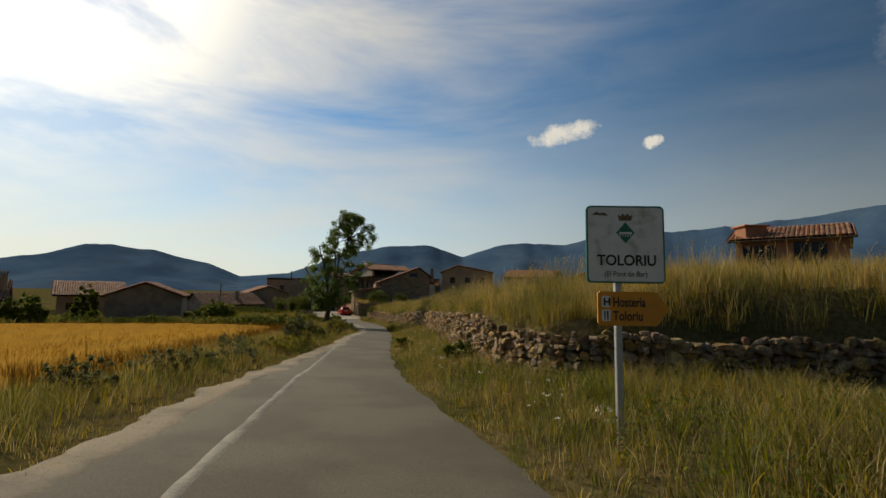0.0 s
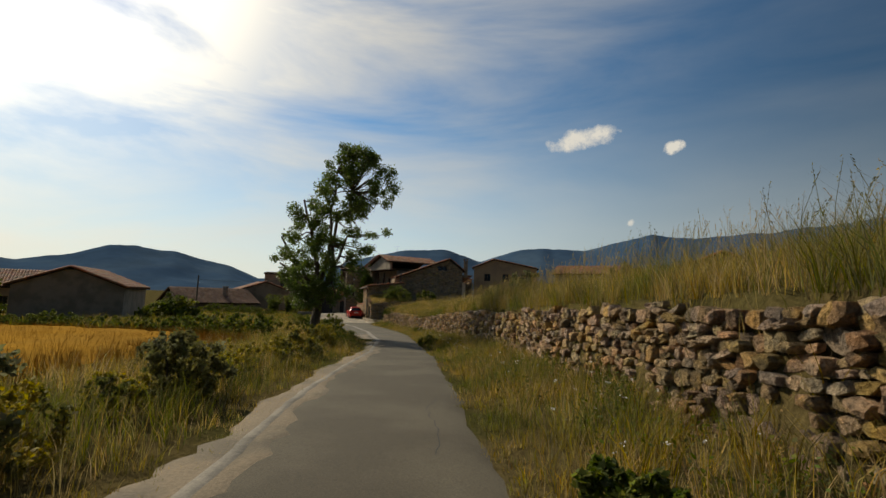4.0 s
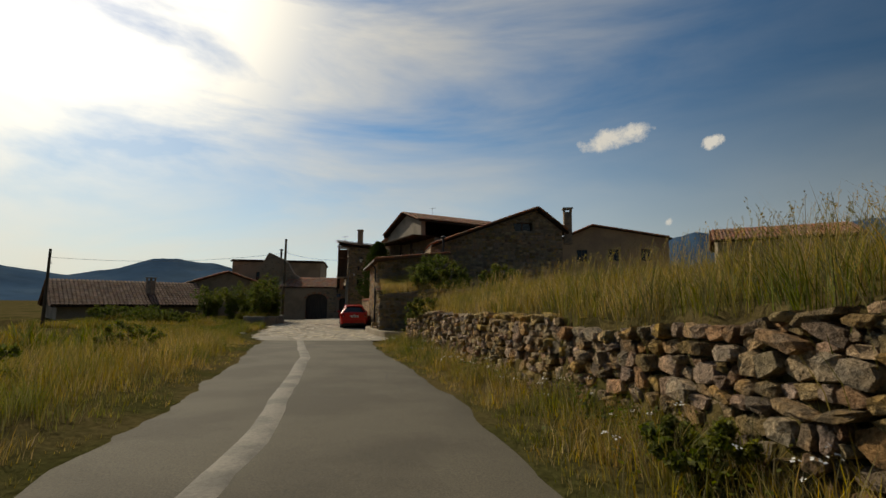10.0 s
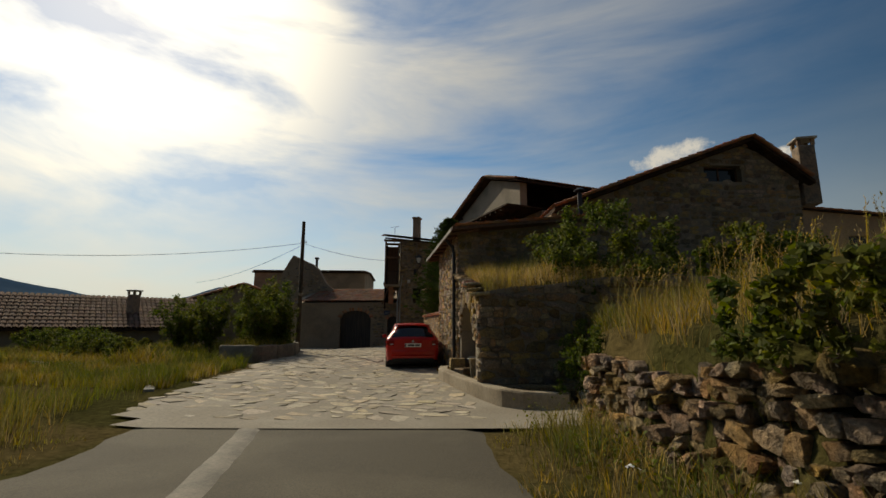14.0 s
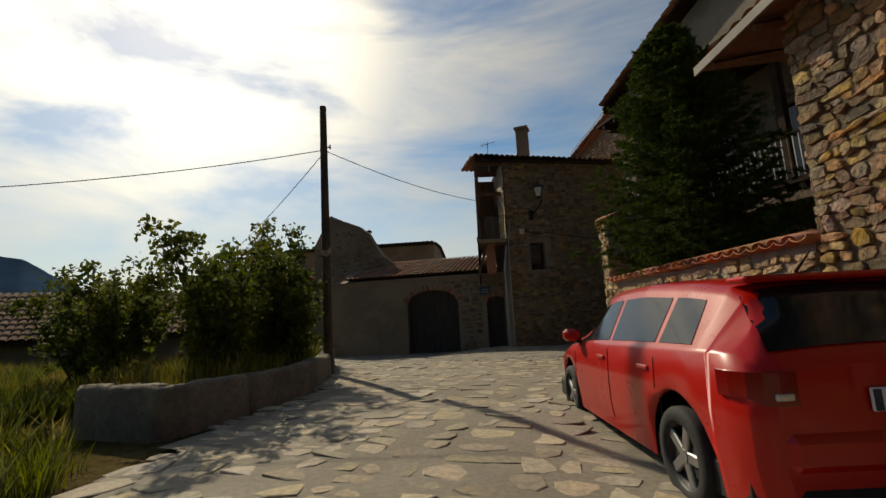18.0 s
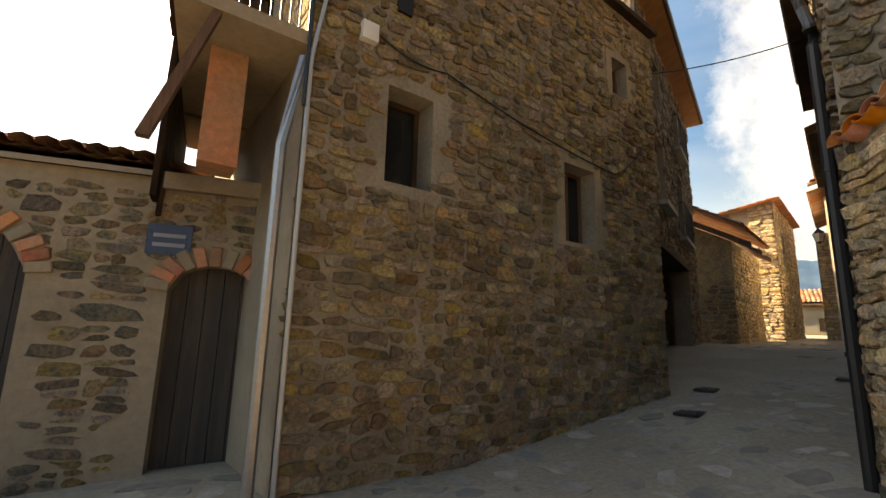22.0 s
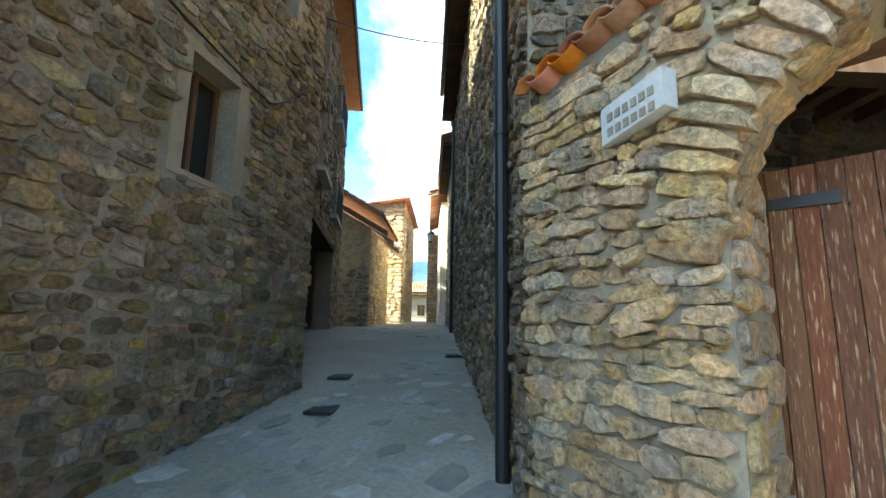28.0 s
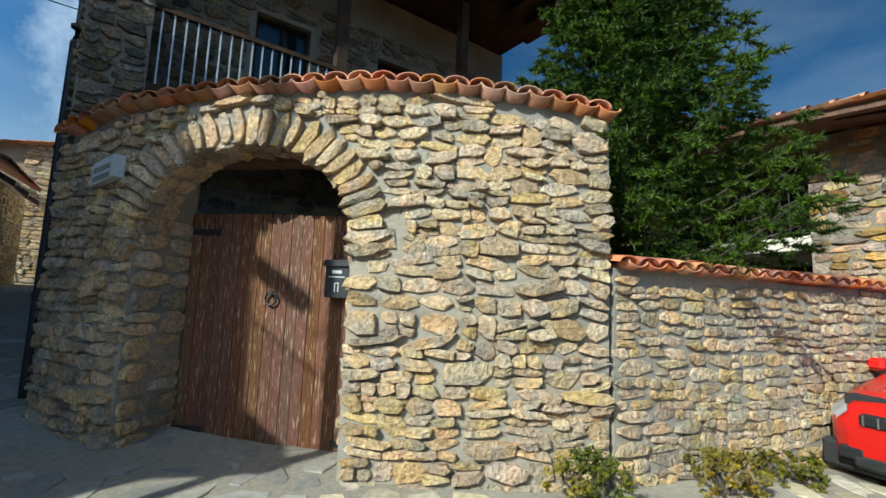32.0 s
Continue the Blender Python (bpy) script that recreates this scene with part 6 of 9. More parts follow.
def seed_stalks(name, n, region, dense, height, mat, label):
    """Thin nodding stalks, each with a head of small grains."""
    xy = scatter(g_rng, n, region, dense)
    k = len(xy)
    foot = np.column_stack([xy, [ground_z(a, b) - 0.03 for a, b in xy]])
    h = np.array([height(a, b) for a, b in xy]) * g_rng.uniform(0.65, 1.2, k)
    th = g_rng.normal(0.6, 0.9, k)
    nod = np.stack([np.cos(th), np.sin(th), 0 * th], 1) * (h * g_rng.uniform(0.05, 0.34, k))[:, None]
    side = np.stack([-np.sin(th * 3), np.cos(th * 3), 0 * th], 1) * 0.0032
    up = np.array([0, 0, 1.0])
    mid, top = foot + up * (h * 0.6)[:, None] + nod * 0.3, foot + up * h[:, None] + nod
    v = np.stack([foot - side, foot + side, mid + side, mid - side, mid - side, mid + side, top + side * 0.6, top - side * 0.6], 1).reshape(-1, 3)
    f = np.arange(k * 8).reshape(-1, 4)
    vs, fs, cnt = [v], [f], len(v)
    for j in range(8):
        q = 0.72 + 0.04 * j
        c = mid + (top - mid) * (q * 1.6 - 0.6) + g_rng.normal(0, 0.011, (k, 3))
        d = (top - mid) * (0.035 / h * 2.0)[:, None] + nod * 0.05 + g_rng.normal(0, 0.008, (k, 3))
        w = np.cross(d, g_rng.normal(size=(k, 3)))
        w = w / np.linalg.norm(w, axis=1)[:, None] * 0.0075
        vs.append(np.stack([c - d * 0.5, c + w, c + d * 0.6, c - w], 1).reshape(-1, 3))
        fs.append(np.arange(k * 4).reshape(-1, 4) + cnt)
        cnt += k * 4
    return stuff(name, np.concatenate(vs), np.concatenate(fs), mat, label, "dry grass")


def weeds(name, n, region, dense, height, leaf, mat, label):
    """Broad-leaved weeds: leaves spread along short stems."""
    xy = scatter(g_rng, n, region, dense)
    k, per = len(xy), 26
    foot = np.column_stack([xy, [ground_z(a, b) for a, b in xy]])
    h = np.array([height(a, b) for a, b in xy]) * g_rng.uniform(0.6, 1.3, k)
    foot, h = np.repeat(foot, per, 0), np.repeat(h, per)
    m = len(h)
    t = g_rng.uniform(0.1, 1.0, m)
    c = foot + np.stack([g_rng.normal(0, 0.09, m) * (0.6 + t), g_rng.normal(0, 0.09, m) * (0.6 + t), h * t], 1)
    th, dip = g_rng.uniform(0, 2 * np.pi, m), g_rng.uniform(-0.3, 0.9, m)
    d = np.stack([np.cos(th) * np.cos(dip), np.sin(th) * np.cos(dip), np.sin(dip)], 1)
    w = np.cross(d, np.array([0, 0, 1.0]) + g_rng.normal(0, 0.5, (m, 3)))
    w /= np.linalg.norm(w, axis=1)[:, None]
    s_ = leaf * g_rng.uniform(0.5, 1.4, m)
    d, w = d * s_[:, None], w * (s_ * 0.28)[:, None]
    v = np.stack([c, c + d * 0.5 + w, c + d, c + d * 0.5 - w], 1).reshape(-1, 3)
    return stuff(name, v, np.arange(m * 4).reshape(-1, 4), mat, label, "weeds")


def on_bank(x, y):
    if y < 4.4:
        return 0.0
    d = x - wall_edge(y)
    return 0.0 if d < 0.0 else (1.0 if d < 2.2 else 0.55 if d < 5 else 0.3)


def bank_front(x, y):
    """The bank behind the wall's return, seen over its top."""
    return 1.0 if 3.5 < y < 9 and x > 2.6 + max(0, 4.6 - y) * 5 else 0.0


grow("bank_grass", 150000, (-14, 4.5, 12, 74), lambda x, y: on_bank(x, y) * (0.35 + 0.65 * patchy(x, y)), lambda x, y: 0.22 + 0.75 * patchy(x, y, 0.7, 2) - 0.12 * step(40, 62, y), 0.005, 0.7, "grass", "tall green and yellowing grass on the bank")
grow("dry_bank_grass", 150000, (-14, 4.5, 12, 74), lambda x, y: on_bank(x, y) * (0.15 + 0.85 * patchy(x, y, 0.3, 5)), lambda x, y: 0.3 + 0.9 * patchy(x, y, 0.8, 4) - 0.25 * step(40, 62, y), 0.0035, 0.8, "dry_grass", "tall dry straw-coloured grass on the bank", "dry grass")
def on_crest(x, y):
    d = x - wall_edge(y)
    return 0.0 if y < 4.6 or d < 0.15 else (1.0 if d < 5 else 0.5 if d < 9 else 0.15) * (0.15 + 0.85 * step(0.35, 0.65, patchy(x, y, 0.45, 15)))


seed_stalks("seeding_grass", 26000, (-14, 4.5, 12, 70), on_crest, lambda x, y: 1.25 - 0.35 * step(36, 60, y), "dry_grass", "tall seeding grass stalks on the bank's crest")
grow("bank_end_grass", 30000, (2.5, 3.2, 26, 14), lambda x, y: bank_front(x, y) * (0.4 + 0.6 * patchy(x, y)), lambda x, y: 0.6 + 0.3 * patchy(x, y, 0.5, 2), 0.006, 0.5, "dry_grass", "tall straw-coloured grass above the wall's end", "dry grass")


def on_verge(x, y):
    r = along(ROAD_R, y)
    w = wall_edge(y) if y > 4.4 else 7.0
    if x < r - 0.12 + wob(y, 9, 0.2) or x > w - 0.05:
        return 0.0
    return 0.3 + 0.7 * patchy(x, y, 0.7, 3)


grow("verge_grass", 230000, (-15, -9, 8, 68.5), on_verge, lambda x, y: 0.12 + 0.75 * patchy(x, y, 0.8, 6) * step(0, 1.3, x - along(ROAD_R, y) + 0.1), 0.005, 0.6, "grass", "ragged green grass between road and terrace wall")
grow("dry_verge_grass", 120000, (-15, -9, 8, 68.5), on_verge, lambda x, y: 0.15 + 0.7 * patchy(x, y, 0.6, 8) * step(0, 1.1, x - along(ROAD_R, y) + 0.1), 0.004, 0.7, "dry_grass", "dry pale grass stalks along the road edge", "dry grass")


weeds("verge_weeds", 15000, (-15, -9, 8, 68.5), lambda x, y: on_verge(x, y) * step(0.25, 0.9, x - along(ROAD_R, y)) * step(0.42, 0.62, patchy(x, y, 0.55, 21)), lambda x, y: 0.2 + 0.45 * patchy(x, y, 0.6, 22), 0.06, "leaf", "broad-leaved green weeds at the terrace wall's foot")


FIELD = [(-4.6, -9), (-7.0, 2), (-9.0, 10), (-10.2, 18), (-11.6, 27), (-13.0, 33), (-18, 36), (-30, 40), (-46, 43), (-52, 30), (-52, -9)]


def in_field(x, y, pts=FIELD):
    c = False
    for (x0, y0), (x1, y1) in zip(pts, pts[1:] + pts[:1]):
        if (y0 > y) != (y1 > y) and x < (x1 - x0) * (y - y0) / (y1 - y0) + x0:
            c = not c
    return c


def left_edge(y):
    return along(ROAD_L, y) - along([(-20, 1.5), (2, 1.4), (9, 1.0), (17, 0.15), (36, 0.1), (41, 1.4), (54, 2.0), (64, 2.4), (68.5, 2.0)], y)


def on_left(x, y):
    d = left_edge(y) - x
    if d < -0.1 + wob(y, 11, 0.2) or x > -1.5 and y > 0:
        return 0.0
    if in_field(x, y):
        return 0.0
    return (0.3 + 0.7 * patchy(x, y, 0.6, 9)) * (1.0 if d < 4 else 0.6 if d < 8 else 0.3)


grow("field_edge_grass", 210000, (-24, -8, 1, 80), lambda x, y: on_left(x, y) * (1 if y < 66 else step(-0.2, -1.0, x - along(PAVE_LEFT, y)) * (y < 76.0)), lambda x, y: 0.10 + (0.7 + 0.35 * step(42, 48, y)) * patchy(x, y, 0.5, 6) * step(0.1, 1.3, left_edge(min(y, 68)) - x), 0.0035, 0.6, "grass", "rank green grass and weeds along the field edge")
grow("dry_field_edge_grass", 120000, (-24, -8, 1, 66), on_left, lambda x, y: 0.10 + (0.8 + 0.3 * step(42, 48, y)) * patchy(x, y, 0.4, 12) * step(0.1, 1.4, left_edge(y) - x), 0.0035, 0.6, "dry_grass", "dry grass stalks along the field edge", "dry grass")

# ---- ripe field ----
bm = bmesh.new()
fg = {}
for i, x in enumerate(np.arange(-76, -4, 1.0)):
    for j, y in enumerate(np.arange(-12, 47, 1.0)):
        if in_field(x, y):
            rim = all(in_field(x + a, y + b) for a in (-1.4, 1.4) for b in (-1.4, 1.4))
            fg[i, j] = bm.verts.new((x, y, ground_z(x, y) + (0.40 if rim else -0.05) + 0.05 * noise.noise((x * 0.4, y * 0.4, 1))))
for (i, j), v in fg.items():
    if (i + 1, j) in fg and (i, j + 1) in fg and (i + 1, j + 1) in fg:
        f = bm.faces.new((v, fg[i + 1, j], fg[i + 1, j + 1], fg[i, j + 1]))
        f.smooth = True
tagged(new("wheat_field", mesh_of("wheat_field", bm, "wheat")), "golden ripe cereal field of even height", "wheat field", kind="stuff")
grow("wheat_stalks", 150000, (-40, -11, -5, 45), lambda x, y: 1.0 if in_field(x, y) else 0.0, lambda x, y: 0.55, 0.006, 0.3, "wheat", "ripe golden cereal stalks with drooping ears", "wheat", tuft=4)


# ---- trees and bushes ----
def leaf_cloud(centres, radii, n, size, rng, shell=0.55):
    """Small pointed leaves scattered in clumps."""
    centres, radii = np.asarray(centres, float), np.asarray(radii, float)
    vol = radii ** 2
    pick = rng.choice(len(centres), n, p=vol / vol.sum())
    d = rng.normal(size=(n, 3))
    d /= np.linalg.norm(d, axis=1)[:, None]
    r = radii[pick] * rng.uniform(shell, 1.0, n) ** 0.7 * rng.choice([1.0, 0.75, 1.18], n)
    c = centres[pick] + d * r[:, None]
    a = rng.normal(size=(n, 3))
    a /= np.linalg.norm(a, axis=1)[:, None]
    b = np.cross(a, rng.normal(size=(n, 3)))
    b /= np.linalg.norm(b, axis=1)[:, None]
    s = size * rng.uniform(0.6, 1.25, n)
    a, b = a * s[:, None], b * (s * 0.31)[:, None]
    v = np.stack([c - a * 0.5, c + b, c + a * 0.6, c - b], 1).reshape(-1, 3)
    return v, np.arange(n * 4).reshape(-1, 4)


def limb(bm, a, b, r0, r1, rng, steps=5, sag=0.08, sides=7):
    a, b = Vector(a), Vector(b)
    ln = (b - a).length
    pts, rad = [], []
    for i in range(steps + 1):
        t = i / steps
        j = Vector(rng.normal(0, sag * ln * 0.25, 3)) * math.sin(math.pi * t)
        pts.append(a.lerp(b, t) + j)
        rad.append(r0 + (r1 - r0) * t)
    tube(bm, pts, rad, sides)
    return pts


def broadleaf(name, label, base, forks, clumps, n, size, seed, mat="leaf", trunk=0.2, fork_z=2.0, lean=(0, 0), category="tree"):
    """A tree: tapered trunk, limbs to each clump and a crown of single leaves."""
    rng = np.random.default_rng(seed)
    t = thing(name, label, category, base)
    bm = bmesh.new()
    top = Vector((lean[0], lean[1], fork_z))
    limb(bm, (0, 0, -0.3), top, trunk * 1.25, trunk * 0.8, rng, 6, 0.05, 10)
    part("trunk", bm, "bark", t)
    heads = []
    for f in forks:
        bm = bmesh.new()
        pts = limb(bm, top - Vector((0, 0, 0.1)), f, trunk * 0.62, trunk * 0.2, rng, 6, 0.12)
        part("limb", bm, "bark", t)
        heads.append(pts)
    bm = bmesh.new()
    for c, r in clumps:
        best = min((p for h in heads for p in h[2:]), key=lambda p: (p - Vector(c)).length)
        limb(bm, best, Vector(c) + Vector((0, 0, -0.2 * r)), trunk * 0.2, 0.012, rng, 4, 0.2, 5)
        for _ in range(4):
            tip = Vector(c) + Vector(rng.normal(0, 0.55 * r, 3))
            limb(bm, Vector(c) + Vector((0, 0, -0.2 * r)), tip, 0.014, 0.005, rng, 2, 0.1, 3)
    ob = part("twigwork", bm, "bark", t)
    ob["kind"] = "stuff"
    v, f = leaf_cloud([c for c, _ in clumps], [r for _, r in clumps], n, size, rng, 0.2)
    ob = new("crown", fast_mesh("crown", v, f, [mat]))
    ob.parent = t
    return t


M["poplar_leaf"] = material("poplar_leaf", (0.105, 0.16, 0.03), 0.42, 8, 0.3, 0, second=(0.12, 0.17, 0.03), mix_scale=0.8, rand=0.3, island=True, through_light=0.5)
pr = np.random.default_rng(77)
crown = []
for z, half, mid in ((2.2, 1.6, -0.6), (2.9, 2.4, -0.6), (3.8, 3.0, -0.4), (4.7, 3.4, -0.2), (5.6, 3.5, 0.1), (6.5, 3.3, 0.5), (7.4, 3.1, 0.9), (8.2, 2.9, 1.2), (9.0, 2.6, 1.5), (9.9, 2.1, 1.7), (10.7, 1.2, 1.7)):
    for k in range(14):
        a = 2 * math.pi * (k + pr.random()) / 14
        q = half * pr.uniform(0.3, 1.0)
        crown.append(((mid + 0.7 + q * 0.97 * math.cos(a), 0.72 * q * math.sin(a) - 0.2, z * 1.05 + pr.uniform(-0.45, 0.45)), pr.uniform(0.24, 0.6)))
broadleaf("poplar", "tall leaning poplar with forked trunk and open green crown", (-12.4, 39.5, ground_z(-12.4, 39.5)),
          [(-2.4, 0.3, 6.0), (-0.8, -0.5, 8.2), (0.9, 0.3, 10.2), (2.1, -0.3, 8.8), (-2.6, 0.8, 4.4), (1.6, 0.9, 6.2)], crown, 40000, 0.135, 78, "poplar_leaf", 0.26, 2.4, (0.3, 0.2))


def bush(name, label, at, high, wide, n, size, seed, mat="leaf", loose=0.7, category="bush"):
    rng = np.random.default_rng(seed)
    t = thing(name, label, category, (at[0], at[1], at[2] if len(at) > 2 else ground_z(*at)), group=name + " group")
    cl = []
    for k in range(int(30 + 26 * wide)):
        a, q, h = rng.uniform(0, 2 * math.pi), wide / 2 * math.sqrt(rng.random()), rng.random()
        zz = high * (0.12 + 0.83 * h) * (1 - 0.35 * (q / (wide / 2)) ** 2)
        cl.append(((q * math.cos(a), q * math.sin(a), zz), loose * rng.uniform(0.16, 0.36) * min(wide, high) * 0.5))
    for k in range(5):
        bm = bmesh.new()
        tip = cl[int(rng.integers(len(cl)))][0]
        limb(bm, (rng.normal(0, 0.08), rng.normal(0, 0.08), -0.15), tip, 0.028, 0.008, rng, 5, 0.15, 5)
        part("stem", bm, "bark", t)
    v, f = leaf_cloud([c for c, _ in cl], [r for _, r in cl], int(n * 1.7), size * 1.35, rng, 0.1)
    ob = new("foliage", fast_mesh("foliage", v, f, [mat]))
    ob.parent = t
    return t


M["grey_leaf"] = material("grey_leaf", (0.17, 0.175, 0.085), 0.8, 8, 0.3, 0, second=(0.16, 0.15, 0.05), mix_scale=0.8, rand=0.3, island=True, through_light=0.45, spec=0.1)
M["yellow_leaf"] = material("yellow_leaf", (0.34, 0.27, 0.03), 0.8, 8, 0.3, 0, second=(0.12, 0.13, 0.03), mix_scale=1.5, rand=0.3, island=True, through_light=0.4)
for i, (x, y, h, w, m) in enumerate(((-12.9, 45.2, 1.5, 1.4, "leaf"), (-9.2, 30.5, 1.0, 1.6, "yellow_leaf"), (-9.6, 33.6, 1.1, 1.8, "yellow_leaf"), (-8.6, 26.5, 0.9, 1.5, "yellow_leaf"), (-7.6, 19.5, 1.2, 1.3, "grey_leaf"), (-7.2, 15.6, 1.5, 1.2, "grey_leaf"),
                                     (-9.9, 22.6, 0.9, 1.4, "grey_leaf"), (-12.4, 37.8, 0.9, 2.0, "leaf"), (-14, 46, 1.0, 2.0, "leaf"), (-17.5, 52, 1.3, 1.9, "leaf"), (-19.6, 58, 1.1, 1.8, "leaf"))):
    bush("roadside_bush", "loose green bush in the rank field edge" if m == "leaf" else "low yellow-flowering broom at the field edge" if m == "yellow_leaf" else "grey-green tall weed at the field edge", (x, y), h, w, 2600, 0.06, 100 + i, m)
for i, (x, y, h, w) in enumerate(((-1.9, 15.5, 0.6, 1.0), (-5.0, 34.6, 0.6, 1.0), (0.6, 8.5, 0.8, 1.1), (-11.9, 64.8, 1.0, 1.6), (-7.0, 50.2, 0.6, 0.9))):
    bush("verge_bush", "dark green bramble bush at the terrace wall's foot", (x, y), h, w, 2800, 0.055, 130 + i)
for i, (x, y, h, w) in enumerate(((0.6, 41.0, 1.9, 2.0), (4.0, 33.0, 1.2, 1.6), (-1.0, 46.5, 1.4, 1.5))):
    bush("bank_bush", "young willow-leaved shrub in the tall bank grass", (x, y), h, w, 2400, 0.09, 140 + i, "grey_leaf")

edge_rng = np.random.default_rng(171)
for i in range(17):
    y = 1.5 + i * 2.05 + edge_rng.uniform(-0.4, 0.4)
    m = "grey_leaf" if y < 11 or edge_rng.random() < 0.2 else "yellow_leaf" if y < 31 else "leaf"
    bush("edge_shrub", {"grey_leaf": "grey-green tall weed at the field edge", "yellow_leaf": "low yellow-flowering broom at the field edge", "leaf": "loose green bush in the rank field edge"}[m],
         (left_edge(y) - edge_rng.uniform(1.2, 2.2), y), edge_rng.uniform(0.5, 0.95), edge_rng.uniform(1.0, 1.6), 1700, 0.045, 700 + i, m)
for i in range(15):
    x = -14.5 - i * 2.5
    y = along([(-52, 45.5), (-46, 44.8), (-30, 41.8), (-18, 37.8), (-13, 34.8)], x) + edge_rng.uniform(-0.4, 0.8)
    bush("hedge_bush", "dark green hedge bush behind the ripe field", (x, y), edge_rng.uniform(0.9, 1.5), edge_rng.uniform(2.8, 3.8), 1500, 0.12, 740 + i)

# white umbels and small flowers in the verge
fr = np.random.default_rng(9)
fv, ff, cnt = [], [], 0
for _ in range(260):
    y = fr.uniform(-2, 66)
    lo, hi = along(ROAD_R, y), wall_edge(y)
    x = lo + (hi - lo) * fr.uniform(0.25, 0.95)
    z = ground_z(x, y) + fr.uniform(0.28, 0.55)
    r = fr.uniform(0.012, 0.032)
    for _ in range(7):
        c = np.array([x, y, z]) + np.append(fr.normal(0, r, 2), fr.normal(0, 0.008))
        a = fr.uniform(0, 6.28)
        s = r * 0.5
        fv.append(c + np.array([[math.cos(a + q) * s, math.sin(a + q) * s, 0.006 * math.sin(q)] for q in (0, 1.57, 3.14, 4.71)]))
        ff.append(np.arange(4) + cnt)
        cnt += 4
stuff("white_flowers", np.concatenate(fv), np.array(ff), "white", "small white umbel flowers in the verge grass", "flowers")

# ---- mountains ----
SKYLINE = [(-110, 7.0), (-75.9, 7.9), (-71.7, 8.4), (-63.2, 7.3), (-58.8, 4.5), (-50.8, 2.9), (-46.5, 2.3), (-42.6, 3.1), (-39.6, 4.3), (-37.8, 4.45), (-35.6, 4.1), (-33.6, 4.05), (-31.0, 3.3), (-28.6, 2.9), (-25.2, 1.5), (-20, 2.0), (-13, 4.6), (-8, 5.7), (-2.6, 5.9), (1.4, 4.5), (5.6, 5.9), (9, 6.3), (14.2, 6.0), (18.4, 7.1), (21.5, 7.7), (26, 7.2), (37.4, 7.9), (43.5, 8.6), (50.6, 7.8), (75, 8.5), (110, 9), (170, 8), (250, 7)]


def mountain_range(name, label, far, skyline, mat, az0, az1, wrinkle):
    b = bmesh.new()
    rows = []
    for az in np.arange(az0, az1 + 0.1, 0.4):
        h = far * math.tan(radians(along(skyline, az))) * (1 + 0.035 * noise.noise((az * 0.35, far * 0.01, 0)) + 0.015 * noise.noise((az * 1.3, far * 0.01, 3)))
        row = []
        for k in range(9):
            t = k / 8
            rr = far * (0.72 + 0.28 * t) + wrinkle * noise.noise((az * 0.25, t * 3, far)) * (1 - t)
            zz = -12 + (h + 12) * t ** 1.15 * (1 + 0.12 * noise.noise((az * 0.3, t * 4, 5.0)) * (1 - t))
            row.append(b.verts.new((rr * math.sin(radians(az)), rr * math.cos(radians(az)), zz)))
        rows.append(row)
    for r0, r1 in zip(rows, rows[1:]):
        for k in range(8):
            f = b.faces.new((r0[k], r0[k + 1], r1[k + 1], r1[k]))
            f.smooth = True
    return single(name, b, mat, label, "mountains", "structure")


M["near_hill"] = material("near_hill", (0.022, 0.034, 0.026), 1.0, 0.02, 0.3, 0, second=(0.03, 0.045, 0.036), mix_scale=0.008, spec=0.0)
mountain_range("backdrop_mountains", "forested mountains on the horizon, tinted blue for haze", 2900, SKYLINE, "mountain", -110, 250, 160)
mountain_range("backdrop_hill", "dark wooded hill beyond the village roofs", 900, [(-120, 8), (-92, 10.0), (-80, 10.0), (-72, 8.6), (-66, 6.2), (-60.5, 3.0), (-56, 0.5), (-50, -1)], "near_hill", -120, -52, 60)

# ---- town sign ----
M["sign_green"] = material("sign_green", (0.01, 0.14, 0.075), 0.45, 6, 0.1, 0)
M["sign_black"] = material("sign_black", (0.012, 0.012, 0.015), 0.5, 6, 0.1, 0)
M["sign_brown"] = material("sign_brown", (0.16, 0.10, 0.03), 0.6, 12, 0.4, 0)
M["sign_orange"] = material("sign_orange", (0.72, 0.26, 0.012), 0.5, 6, 0.12, 0, second=(0.62, 0.24, 0.02))
M["sign_white"] = material("sign_white", (0.70, 0.67, 0.60), 0.5, 6, 0.1, 0, second=(0.45, 0.40, 0.30), mix_scale=4.5, mix_lo=0.58, mix_hi=0.72)
M["galvanised"] = material("galvanised", (0.42, 0.43, 0.44), 0.5, 18, 0.2, 0.1, metal=0.7)


def writing(parent, text, x, y, z, size, mat, name="lettering", wide=1.0, thick=0.0):
    """Raised letters facing -y, from the left foot at x, z."""
    cu = bpy.data.curves.new(name, "FONT")
    cu.body, cu.size, cu.extrude, cu.offset = text, size, 0.0012, thick
    tmp = bpy.data.objects.new(name, cu)
    me = bpy.data.meshes.new_from_object(tmp)
    bpy.data.objects.remove(tmp)
    me.materials.clear()
    me.materials.append(M[mat])
    ob = new(name, me)
    ob.parent = parent
    ob.matrix_basis = pose(x, y, z, 90) @ Matrix.Diagonal((wide, 1, 1, 1))
    return ob


def rounded(x0, z0, x1, z1, r, n=5):
    pts = []
    for cx, cz, a0 in ((x1 - r, z1 - r, 0), (x0 + r, z1 - r, 90), (x0 + r, z0 + r, 180), (x1 - r, z0 + r, 270)):
        pts += [(cx + r * math.cos(radians(a0 + 90 * k / n)), cz + r * math.sin(radians(a0 + 90 * k / n))) for k in range(n + 1)]
    return pts


